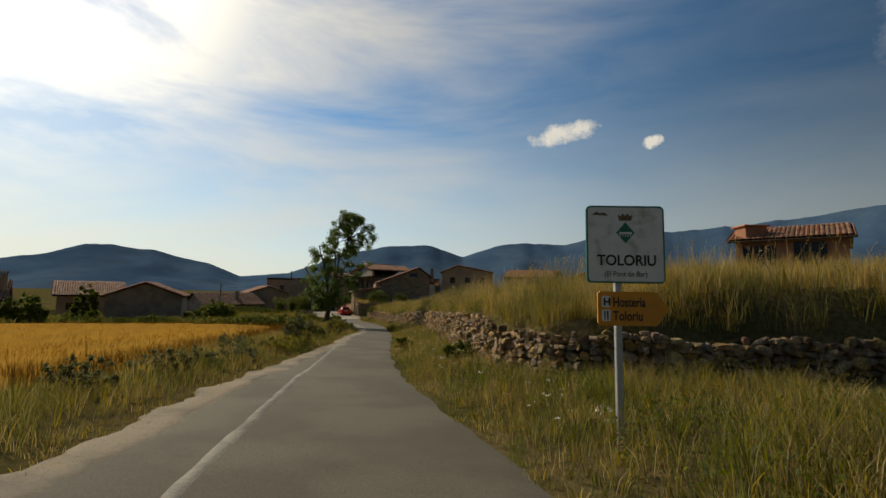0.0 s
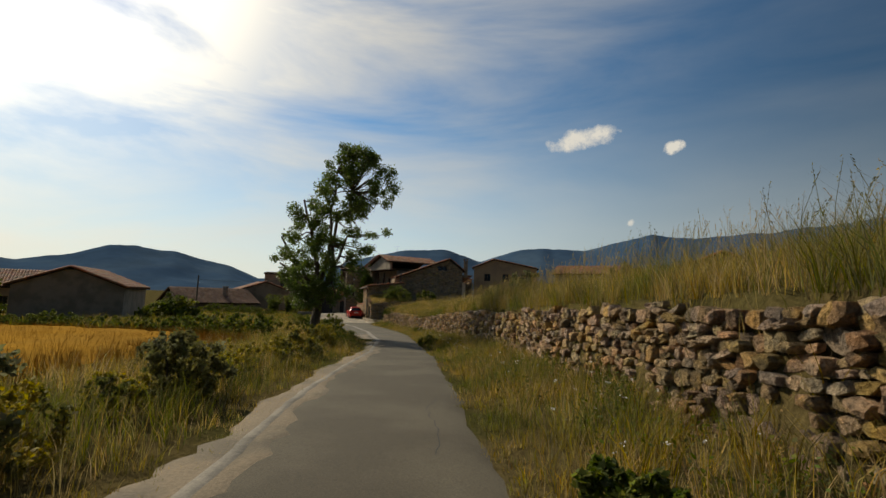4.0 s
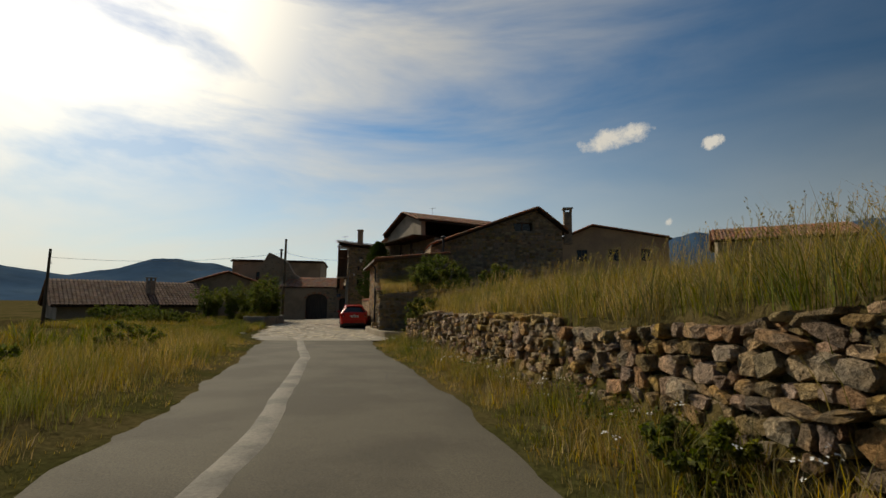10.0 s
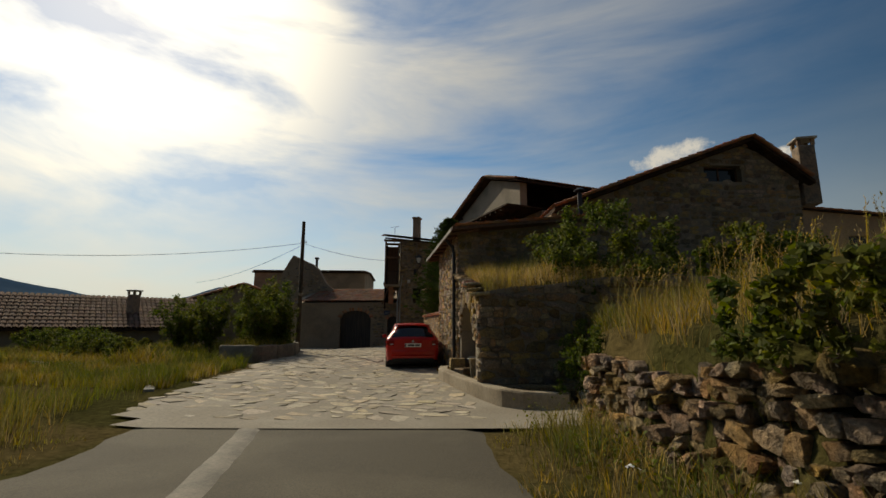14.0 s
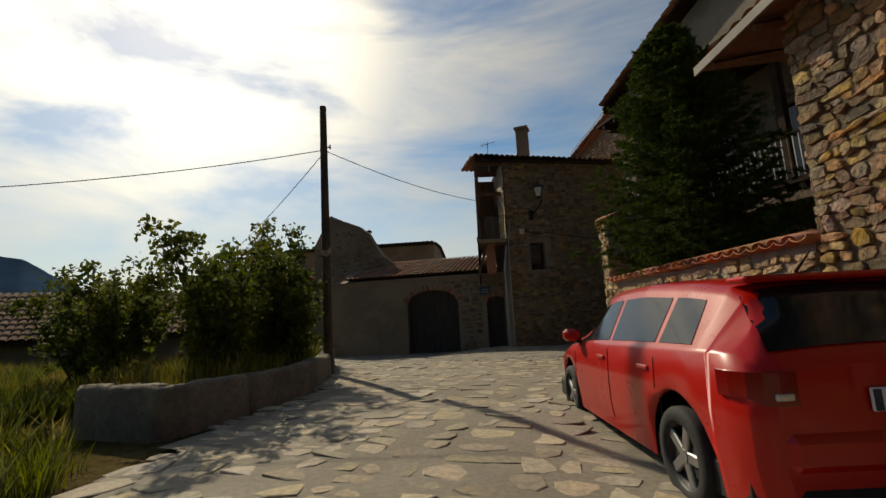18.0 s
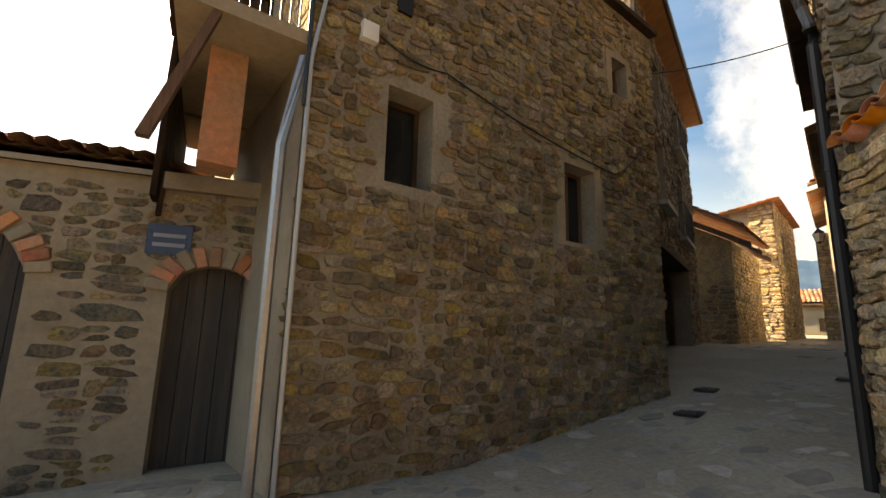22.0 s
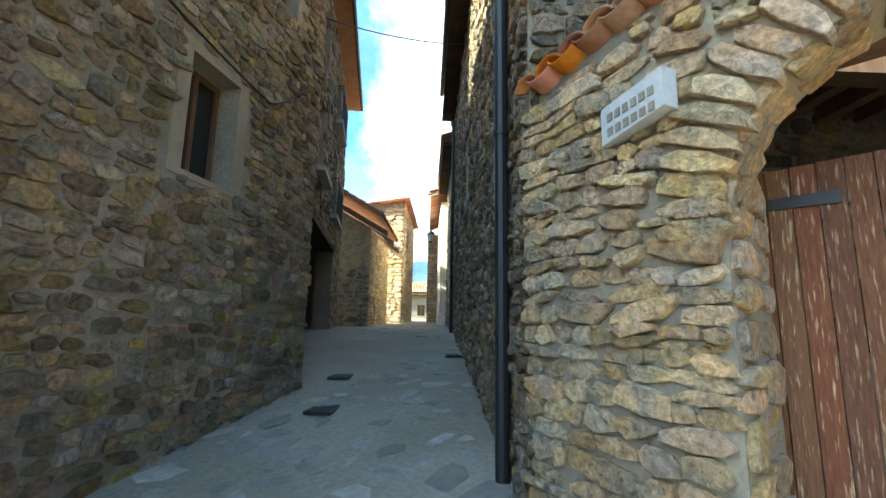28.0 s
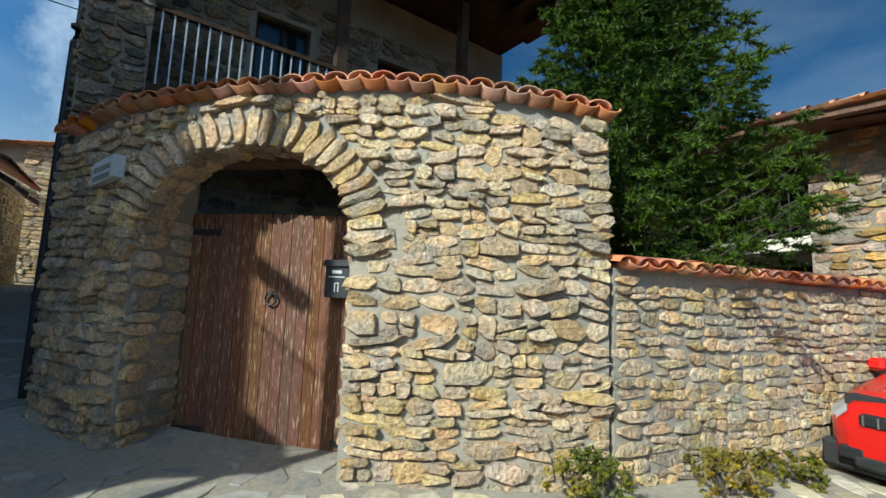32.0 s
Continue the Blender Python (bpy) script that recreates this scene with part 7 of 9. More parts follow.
sg = thing("town_sign", "white village sign with green rim above orange arrow", "road sign", (2.4, -1.02, ground_z(2.4, -1.0)))
sz = -ground_z(2.4, -1.0)
flat = lambda u, v, d: Vector((u, -d, v))
bm = bmesh.new()
box(bm, -0.04, 0.03, -0.3, 0.04, 0.11, sz + 0.45, 0.008)
part("post", bm, "galvanised", sg)
X0, X1, Z0, Z1 = -0.40, 0.58, sz - 0.45, sz + 0.53
bm = bmesh.new()
prism(bm, rounded(X0, Z0, X1, Z1, 0.06), 0.0, -0.03, flat)
panel = part("panel_rim", bm, "sign_green", sg, "dark green rim and back of the panel")
bm = bmesh.new()
prism(bm, rounded(X0 + 0.022, Z0 + 0.022, X1 - 0.022, Z1 - 0.022, 0.045), 0.004, -0.002, flat)
part("panel_face", bm, "sign_white", sg, "weathered white panel face")
writing(sg, "TOLORIU", X0 + 0.13, -0.006, Z0 + 0.225, 0.185, "sign_black", wide=0.93, thick=0.004)
writing(sg, "(El Pont de Bar)", X0 + 0.215, -0.006, Z0 + 0.085, 0.095, "sign_black", wide=0.88)
cx = (X0 + X1) / 2
bm = bmesh.new()
prism(bm, [(cx, Z0 + 0.50), (cx + 0.115, Z0 + 0.635), (cx, Z0 + 0.77), (cx - 0.115, Z0 + 0.635)], 0.007, 0.003, flat)
part("green_diamond", bm, "sign_green", sg)
bm = bmesh.new()
prism(bm, [(cx - 0.085, Z0 + 0.62), (cx + 0.085, Z0 + 0.62), (cx + 0.075, Z0 + 0.645), (cx - 0.075, Z0 + 0.645)], 0.01, 0.006, flat)
for k in range(5):
    prism(bm, [(cx - 0.07 + k * 0.032, Z0 + 0.585), (cx - 0.06 + k * 0.032, Z0 + 0.585), (cx - 0.06 + k * 0.032, Z0 + 0.62), (cx - 0.07 + k * 0.032, Z0 + 0.62)], 0.01, 0.006, flat)
part("bridge_emblem", bm, "sign_white", sg)
bm = bmesh.new()
prism(bm, [(cx - 0.075, Z0 + 0.79), (cx + 0.075, Z0 + 0.79), (cx + 0.095, Z0 + 0.87), (cx + 0.055, Z0 + 0.845), (cx + 0.035, Z0 + 0.885), (cx, Z0 + 0.85), (cx - 0.035, Z0 + 0.885), (cx - 0.055, Z0 + 0.845), (cx - 0.095, Z0 + 0.87)], 0.007, 0.003, flat)
part("crown_emblem", bm, "sign_brown", sg)
bm = bmesh.new()
prism(bm, [(X0 + 0.07, Z1 - 0.12), (X0 + 0.28, Z1 - 0.13), (X0 + 0.22, Z1 - 0.085), (X0 + 0.17, Z1 - 0.1), (X0 + 0.13, Z1 - 0.075)], 0.007, 0.003, flat)
part("hills_emblem", bm, "sign_brown", sg)
A0, A1, B0, B1_ = -0.27, 0.62, sz - 0.975, sz - 0.555
bm = bmesh.new()
prism(bm, [(A0 + 0.03, B0), (A1 - 0.16, B0), (A1, (B0 + B1_) / 2), (A1 - 0.16, B1_), (A0 + 0.03, B1_), (A0, B1_ - 0.03), (A0, B0 + 0.03)], 0.0, -0.025, flat)
part("arrow_panel", bm, "sign_orange", sg, "orange arrow-shaped panel")
writing(sg, "Hosteria", A0 + 0.185, -0.003, B0 + 0.235, 0.165, "sign_black", wide=0.70, thick=0.003)
writing(sg, "Toloriu", A0 + 0.185, -0.003, B0 + 0.065, 0.165, "sign_black", wide=0.74, thick=0.003)
for k, z in enumerate((B0 + 0.225, B0 + 0.055)):
    bm = bmesh.new()
    prism(bm, rounded(A0 + 0.05, z, A0 + 0.155, z + 0.14, 0.012, 2), 0.003, -0.001, flat)
    part("pictogram_plate", bm, "sign_white", sg)
writing(sg, "H", A0 + 0.067, -0.005, B0 + 0.25, 0.125, "sign_black", thick=0.005)
for dx, w in ((0.085, 0.016), (0.12, 0.022)):
    bm = bmesh.new()
    prism(bm, [(A0 + dx - w / 3, B0 + 0.07), (A0 + dx + w / 3, B0 + 0.07), (A0 + dx + w / 2, B0 + 0.18), (A0 + dx - w / 2, B0 + 0.18)], 0.006, 0.002, flat)
    part("cutlery_mark", bm, "sign_black", sg)


def sapling(label, at, high, wide, seed, mat="leaf"):
    """Upright young growth: stems that fan out, each leafy along its upper part."""
    rng = np.random.default_rng(seed)
    t = thing("sapling", label, "sapling", at, group="saplings in the bed")
    cl = []
    for k in range(9):
        a = 2 * math.pi * k / 9 + rng.uniform(-0.3, 0.3)
        r, h = wide / 2 * rng.uniform(0.25, 1.0), high * rng.uniform(0.62, 1.0)
        tip = Vector((r * math.cos(a), r * math.sin(a), h))
        bm = bmesh.new()
        pts = limb(bm, (rng.normal(0, 0.1), rng.normal(0, 0.1), -0.2), tip, 0.03, 0.006, rng, 7, 0.1, 5)
        part("stem", bm, "bark", t)
        for p in pts[2:]:
            for _ in range(4):
                cl.append(((p.x + rng.normal(0, 0.16), p.y + rng.normal(0, 0.16), p.z + rng.normal(0, 0.16)), rng.uniform(0.10, 0.26)))
    v, f = leaf_cloud([c for c, _ in cl], [r for _, r in cl], 4200, 0.12, rng, 0.1)
    ob = new("foliage", fast_mesh("foliage", v, f, [mat]))
    ob.parent = t

# ---- patches and cracks of the road ----
M["pale_patch"] = material("pale_patch", (0.13, 0.12, 0.105), 0.92, 30, 0.35, 0.5, second=(0.10, 0.095, 0.085), mix_scale=1.5, grain=0.01)
bm = bmesh.new()
rows = []
for k in range(15):
    x = -12.3 + k * (12.3 - 7.3) / 14
    y = 47.2 + 0.55 * (x + 7.3) * -0.18
    rows.append([bm.verts.new((x, y + dy + 0.05 * noise.noise((x * 2, dy, 0)), ground_z(x, y) + 0.044)) for dy in (-0.13, 0.0, 0.13)])
for r0, r1 in zip(rows, rows[1:]):
    for k in range(2):
        bm.faces.new((r0[k], r1[k], r1[k + 1], r0[k + 1]))
single("cross_strip", bm, "pale_patch", "pale concrete strip laid across the lane", "concrete strip", "structure")
road_rng = np.random.default_rng(611)
for i in range(6):
    y0 = 8 + i * 9.3
    bm = bmesh.new()
    pts = []
    f0 = road_rng.uniform(0.2, 0.9)
    for k in range(22):
        y = y0 + k * 0.16
        x = along(ROAD_L, y) + f0 * (along(ROAD_R, y) - along(ROAD_L, y)) + 0.25 * noise.noise((y * 0.9, i, 0)) + 0.08 * noise.noise((y * 4, i, 2))
        pts.append((x, y, ground_z(x, y) + 0.0375))
    rows = [[bm.verts.new((p[0] + d, p[1], p[2])) for d in (-0.006, 0.006)] for p in pts]
    for r0, r1 in zip(rows, rows[1:]):
        bm.faces.new((r0[0], r0[1], r1[1], r1[0]))
    single("road_crack", bm, "rubber", "fine dark crack running along the asphalt", "crack", "structure")

def blend_in(lo, hi, a, b):
    """Edge that swings from lo to hi between a and b, so that a strip ends in a point."""
    return lambda y: lo(y) + (hi(y) - lo(y)) * step(a, b, y)


dirt_in = lambda y: along(ROAD_L, y) - 0.1 - 0.9 * step(46.5, 51, y) - 0.2 * step(40, 37, y) + wob(y, 22, 0.22)
ribbon("dirt_shoulder", blend_in(lambda y: left_edge(y) - 0.1 + wob(y, 21, 0.25), dirt_in, 43.5, 46.5), dirt_in, list(np.arange(38, 46.6, 0.25)), 0.046, "sand", "sandy dirt shoulder beside the asphalt", "shoulder", cols=4)
sand_out, sand_in = (lambda y: left_edge(y) - 0.35 + wob(y, 23, 0.3)), (lambda y: left_edge(y) + 0.55 + wob(y, 24, 0.4))
ribbon("sandy_edge", sand_out, sand_in, list(np.arange(-9, 36, 0.25)), 0.044, "sand", "sandy dirt strip along the field side of the road", "shoulder", cols=5)

# ---- stone house by the fountain ----
b1_rng = np.random.default_rng(91)
M["fascia_grey"] = material("fascia_grey", (0.12, 0.105, 0.09), 0.7, 10, 0.2, 0.2, second=(0.26, 0.24, 0.21))
b1 = thing("fountain_house", "rubble stone house with tiled eave and black downpipe", "house")
s_place, s_len = frame_of((-18.42, 78.76), (-16.98, 75.55))
s_top = lambda u: -0.72 + 0.2 * u / s_len
masonry_core(b1, s_place, s_len, -5.4, s_top, [], 0.5, "earth_mortar")
lay_stones(b1, s_place, cells_of(b1_rng, 0, -5.25, s_len, -0.5, 0.185, 0.115), 93, "warm_stone", "warm_stone_joined", lambda u, v, w, h: v + h / 2 < s_top(u) + 0.05, (0.01, 0.05), 1.0, 14, 0.06, near=lambda u, v: u > 0.6 and v < -1.5, most=300)
f_place, f_len = frame_of((-16.98, 75.55), (-11.9, 77.25))
f_top = lambda u: -0.46 + 0.55 * u / f_len
masonry_core(b1, f_place, f_len, -5.4, f_top, [], 0.5, "mortar")
lay_stones(b1, f_place, cells_of(b1_rng, 0, -3.2, f_len, 0.7, 0.3, 0.17), 95, "brown_stone", "brown_stone_joined", lambda u, v, w, h: v + h / 2 < f_top(u), (0.01, 0.05), 0.97, 9, 0.06, most=150)
bp_, bl_ = frame_of((-11.9, 77.25), (-13.6, 81.0))
masonry_core(b1, bp_, bl_, -5.4, lambda u: -0.1, [], 0.3, "mortar")
# open porch on the garden side: corner pier, floor beam, rail, dark panel added for the unlit room
n_place, n_len = frame_of((-13.6, 81.0), (-18.42, 78.76))
n_top = lambda u: -0.72 + 0.11 * (n_len - u)
masonry_core(b1, lambda u, v, d: n_place(u + n_len - 1.25, v, d), 1.25, -5.4, lambda u: -0.66, [], 0.5, "mortar", "corner_pier")
lay_stones(b1, n_place, cells_of(b1_rng, n_len - 1.25, -3.6, n_len, -0.7, 0.28, 0.15), 94, "warm_stone", "warm_stone_joined", lambda u, v, w, h: True, (0.01, 0.05), 0.97, 8, 0.0, most=60)
bm = bmesh.new()
prism(bm, [(0, -5.4), (n_len, -5.4), (n_len, -0.9), (0, -0.5)], -2.6, -2.8, n_place)
part("inner_wall", bm, "dark_wood", b1)
bm = bmesh.new()
prism(bm, [(0, -2.42), (n_len - 1.25, -2.42), (n_len - 1.25, -2.2), (0, -2.2)], 0.0, -2.6, n_place)
part("porch_floor", bm, "whitewash", b1, "white painted porch floor beam")
bm = bmesh.new()
prism(bm, [(1.9, -5.3), (1.98, -5.3), (1.98, -2.42), (1.9, -2.42)], -0.05, -0.13, n_place)
part("porch_post", bm, "dark_metal", b1)
for z in (-2.12, -1.3):
    bm = bmesh.new()
    tube(bm, [n_place(0, z, -0.1), n_place(n_len - 1.25, z, -0.1)], 0.018, 5)
    part("porch_rail", bm, "dark_metal", b1)
for k in range(28):
    bm = bmesh.new()
    u = 0.1 + k * (n_len - 1.4) / 27
    tube(bm, [n_place(u, -2.2, -0.1), n_place(u, -1.3, -0.1)], 0.009, 4)
    part("porch_baluster", bm, "dark_metal", b1)
# roof: eave along the street, rising away from it
e0, e1 = Vector((-16.62, 74.98, -0.38)), Vector((-18.75, 79.6, -0.66))
rise_way = Vector((0.91, 0.41, 0.115)).normalized()
bm = bmesh.new()
quad = [e0, e1, e1 + rise_way * 5.4, e0 + rise_way * 5.4]
lo = [bm.verts.new(p + Vector((0, 0, -0.10))) for p in quad]
hi = [bm.verts.new(p) for p in quad]
bm.faces.new(lo)
bm.faces.new(hi[::-1])
for i in range(4):
    bm.faces.new((lo[i], hi[i], hi[(i + 1) % 4], lo[(i + 1) % 4]))
bmesh.ops.transform(bm, matrix=Matrix.Translation(-rise_way * 0.42), verts=bm.verts)
part("roof_deck", bm, "wood", b1, "dark stained roof boarding")
bm = bmesh.new()
ev_place, ev_len = frame_of(e1, e0)
way_e = (e0 - e1).normalized()
out_e = Vector((-0.91, -0.41, -0.06))
for k in (0,):
    pts = [e1 + out_e * 0.44 + Vector((0, 0, -0.16)), e0 + out_e * 0.44 + Vector((0, 0, -0.16))]
    v = []
    for p in pts:
        v.append([bm.verts.new(p + Vector(q)) for q in ((0, 0, -0.02), (-0.03, -0.012, -0.02), (-0.03, -0.012, 0.09), (0, 0, 0.09))])
    for i in range(4):
        bm.faces.new((v[0][i], v[0][(i + 1) % 4], v[1][(i + 1) % 4], v[1][i]))
    bm.faces.new(v[0])
    bm.faces.new(v[1][::-1])
part("fascia_board", bm, "fascia_grey", b1, "grey painted fascia board")
for k in range(8):
    u = 0.25 + k * (ev_len - 0.4) / 7
    p = e1 + way_e * u
    bm = bmesh.new()
    tube(bm, [p + out_e * 0.40 + Vector((0, 0, -0.2)), p - out_e * 0.5 + Vector((0, 0, -0.09))], 0.05, 4)
    part("rafter", bm, "wood", b1)
tile_roof(b1, e1 - rise_way * 0.42 + Vector((0, 0, 0.02)) + rise_way * 5.3, way_e, -rise_way, ev_len + 0.1, 5.35, seed=96)
bm = bmesh.new()
n_ = Vector((-0.91, -0.41, 0))
c_ = Vector((-16.98, 75.55, 0)) + Vector((0.41, -0.91, 0)) * -0.18 + n_ * 0.1
tube(bm, [c_ + Vector((0, 0, -5.05)), c_ + Vector((0, 0, -1.15)), c_ + n_ * 0.05 + Vector((0, 0, -0.95)), c_ + n_ * 0.28 + Vector((0, 0, -0.7))], 0.055, 10)
part("downpipe", bm, "dark_metal", b1, "black round downpipe")
for z in (-4.2, -2.9, -1.6):
    bm = bmesh.new()
    tube(bm, [c_ + Vector((0, 0, z)), c_ + Vector((0, 0, z + 0.05))], 0.068, 10)
    part("pipe_clip", bm, "dark_metal", b1)
bm = bmesh.new()
tube(bm, [(-12.83, 78.1, 0.2), (-12.83, 78.1, 1.35)], 0.09, 10)
part("stove_pipe", bm, "dark_metal", b1)
bm = bmesh.new()
tube(bm, [(-12.83, 78.1, 1.42), (-12.83, 78.1, 1.47), (-12.83, 78.1, 1.57)], [0.2, 0.21, 0.06], 12)
tube(bm, [(-12.83, 78.1, 1.3), (-12.83, 78.1, 1.45)], 0.05, 6)
part("pipe_cowl", bm, "dark_metal", b1)

# ---- fountain vault ----
fountain = thing("fountain_vault", "arched rubble stone fountain niche with grass on top", "fountain")
v_place, v_len = frame_of((-16.90, 75.50), (-15.53, 71.05))
AL, AR, ASP, ARI = 0.3, 3.82, -3.95, 0.98
v_top = lambda u: along([(0, -1.95), (1.2, -2.2), (2.4, -2.45), (3.6, -2.62), (4.7, -2.95)], u) + 0.06 * noise.noise((u * 3, 0, 1))
bm = bmesh.new()
us = list(np.linspace(0, v_len, 42))
for ua, ub in zip(us, us[1:]):
    zs = []
    for u in (ua, ub):
        zs.append(arched(u, AL, AR, ASP, ARI) if AL < u < AR else -5.3)
    if (AL < ua < AR) != (AL < ub < AR):
        zs = [ASP if AL < (ua + ub) / 2 < AR else -5.3] * 2
    prism(bm, [(ua, zs[0]), (ub, zs[1]), (ub, v_top(ub)), (ua, v_top(ua))], 0, -0.55, v_place)
bmesh.ops.remove_doubles(bm, verts=bm.verts, dist=0.0005)
part("front_wall", bm, "mortar", fountain)


def in_arch(u, v, grow=0.0):
    return AL - grow < u < AR + grow and v < arched(u, AL - grow, AR + grow, ASP, ARI + grow)


lay_stones(fountain, v_place, cells_of(b1_rng, 0, -5.25, v_len, -1.9, 0.21, 0.13), 97, "warm_stone", "warm_stone_joined",
           lambda u, v, w, h: v + h * 0.35 < v_top(u) and not in_arch(u, v, 0.5) and not (AL - 0.1 < u + w / 2 and u - w / 2 < AR + 0.1 and v < ASP + 0.1), (0.02, 0.08), 1.0, 10, 0.06, most=200)
# long thin arch stones set on edge
vr = np.random.default_rng(98)
n_v = 34
for k in range(n_v):
    a = math.pi * (k + 0.5) / n_v
    cu, cv = (AL + AR) / 2, ASP
    ru, rv = (AR - AL) / 2, ARI
    ln = vr.uniform(0.34, 0.55)
    pu, pv = cu - (ru + ln / 2) * math.cos(a), cv + (rv + ln / 2) * math.sin(a)
    tu, tv = math.sin(a) * ru, math.cos(a) * rv
    t_ = math.hypot(tu, tv)
    w_ = math.pi * t_ / n_v * 1.08
    p = v_place(pu, pv, 0)
    way = (v_place(pu + tu / t_, pv + tv / t_, 0) - p).normalized()
    out = (v_place(pu, pv, 1) - p).normalized()
    up = way.cross(out) * -1
    m = Matrix.Identity(4)
    m.col[0][:3], m.col[1][:3], m.col[2][:3], m.col[3][:3] = way, -out, up, p - out * 0.03
    m = m @ pose(0, 0, 0, vr.uniform(-5, 5), vr.uniform(-5, 5), 0) @ Matrix.Diagonal((w_, 0.05 + vr.uniform(0.02, 0.08), ln * 1.1, 1))
    ob = new("arch_stone", stone_mesh(int(vr.integers(len(STONES))), "warm_stone"))
    ob.parent = fountain
    ob.matrix_basis = m
# barrel vault behind the arch, back wall and side return
bm = bmesh.new()
arc = [(AL, -5.3), (AL, ASP)] + [((AL + AR) / 2 - (AR - AL) / 2 * math.cos(math.pi * k / 14), ASP + ARI * math.sin(math.pi * k / 14)) for k in range(1, 14)] + [(AR, ASP), (AR, -5.3)]
r0 = [bm.verts.new(v_place(u, v, -0.5)) for u, v in arc]
r1 = [bm.verts.new(v_place(u, v, -2.1)) for u, v in arc]
for i in range(len(arc) - 1):
    bm.faces.new((r0[i], r0[i + 1], r1[i + 1], r1[i]))
part("vault", bm, "mortar", fountain, "dark rendered barrel vault")
bk = lambda u, v, d: v_place(u, v, d - 2.05)
bm = bmesh.new()
prism(bm, [(AL - 0.3, -5.3), (AR + 0.3, -5.3), (AR + 0.3, -2.7), (AL - 0.3, -2.7)], 0, -0.2, bk)
part("back_wall", bm, "mortar", fountain)
lay_stones(fountain, bk, cells_of(b1_rng, AL, -5.2, AR, -2.9, 0.36, 0.2), 99, "brown_stone", "brown_stone_joined", lambda u, v, w, h: in_arch(u, v), (0.02, 0.07), 0.95, 8, 0.05, most=0)
w_place, w_len = frame_of((-15.53, 71.05), (-8.0, 73.6))
w_top = lambda u: along([(0, -2.85), (0.8, -2.75), (3, -2.5), (8, -2.3)], u) + 0.08 * noise.noise((u * 2, 5, 1))
masonry_core(fountain, w_place, w_len, -5.4, w_top, [], 0.5, "mortar", "side_wall")
lay_stones(fountain, w_place, cells_of(b1_rng, 0, -5.25, w_len, -2.3, 0.3, 0.18), 101, "brown_stone", "brown_stone_joined", lambda u, v, w, h: v + h * 0.35 < w_top(u), (0.02, 0.09), 0.99, 10, 0.06, most=150)
# rough stone slabs along the top edge
for k in range(13):
    u = 0.15 + k * (v_len - 0.2) / 12
    bm = bmesh.new()
    m = Matrix.Translation(v_place(u, v_top(u) + 0.04, -0.05)) @ pose(0, 0, 0, vr.uniform(-5, 5), vr.uniform(-4, 4), vr.uniform(60, 120))
    box(bm, -0.22, -0.2, -0.035, 0.22, 0.24, 0.04, 0.02, m)
    part("cap_slab", bm, "tile" if k in (7, 8) else "brown_stone", fountain)
# earth above the vault
bm = bmesh.new()
gv = []
for i in range(9):
    row = []
    for j in range(9):
        u, d = v_len * i / 8, -0.15 - 4.6 * j / 8
        p = v_place(u, v_top(u) - 0.02 + 0.35 * math.sin(min(1, j / 3) * 1.57) - 0.1 * i / 8, d)
        row.append(bm.verts.new(p))
    gv.append(row)
for r0, r1 in zip(gv, gv[1:]):
    for k in range(8):
        bm.faces.new((r0[k], r0[k + 1], r1[k + 1], r1[k])).smooth = True
part("earth_top", bm, "soil", fountain)
xy, zz = [], []
for _ in range(9000):
    u, d = v_len * b1_rng.random(), -0.15 - 4.2 * b1_rng.random() ** 1.4
    p = v_place(u, 0, d)
    xy.append((p.x, p.y))
    zz.append(v_top(u) + 0.3 * min(1, -d / 1.5) - 0.05)
bv, bf = blades(np.array(xy), np.array(zz), np.array([0.42 + 0.36 * b1_rng.random() for _ in xy]) * np.array([0.35 + 0.65 * noise.noise((a * 0.9, b * 0.9, 4.0)) ** 2 * 2.4 + 0.25 for a, b in xy]).clip(0.3, 1.15), 0.005, 0.6, b1_rng)
stuff("fountain_top_grass", bv, bf, "dry_grass", "tall dry grass growing above the fountain arch", "dry grass")
bush("fountain_bush", "large dark green bush above the fountain wall", (-12.5, 73.7, -3.0), 2.9, 3.9, 9000, 0.08, 151)
bush("fountain_bush", "dark green bush beside the fountain wall", (-8.6, 74.6, -2.9), 2.2, 2.8, 6000, 0.09, 152)

# ---- trough ----
trough = thing("fountain_trough", "low curved concrete trough holding shallow green water", "water trough")
outer = [(-17.32, 75.35), (-17.46, 75.1), (-17.28, 74.2), (-16.3, 72.2), (-15.6, 71.0), (-15.0, 70.15), (-14.5, 69.85), (-13.7, 69.75)]
o_at, o_len = curve_place(outer)
bm = bmesh.new()
prev = None
for u in np.linspace(0, o_len, 44):
    top_z = -4.83 + 0.012 * noise.noise((u * 2, 0, 7))
    ring = [bm.verts.new(o_at(u, z, d)) for z, d in ((-5.45, 0.0), (top_z - 0.03, 0.015), (top_z, 0.0), (top_z, -0.24), (top_z - 0.03, -0.26), (-5.45, -0.27))]
    if prev:
        for k in range(5):
            bm.faces.new((prev[k], prev[k + 1], ring[k + 1], ring[k]))
    else:
        bm.faces.new(ring)
    prev = ring
bm.faces.new(prev[::-1])
bmesh.ops.recalc_face_normals(bm, faces=bm.faces)
M["trough_concrete"] = material("trough_concrete", (0.33, 0.27, 0.19), 0.9, 18, 0.3, 0.5, second=(0.22, 0.17, 0.11), mix_scale=1.2)
part("rim_wall", bm, "trough_concrete", trough, "weathered tan concrete rim")
wm = bpy.data.materials.new("trough_water")
wm.use_nodes = True
wb = wm.node_tree.nodes["Principled BSDF"]
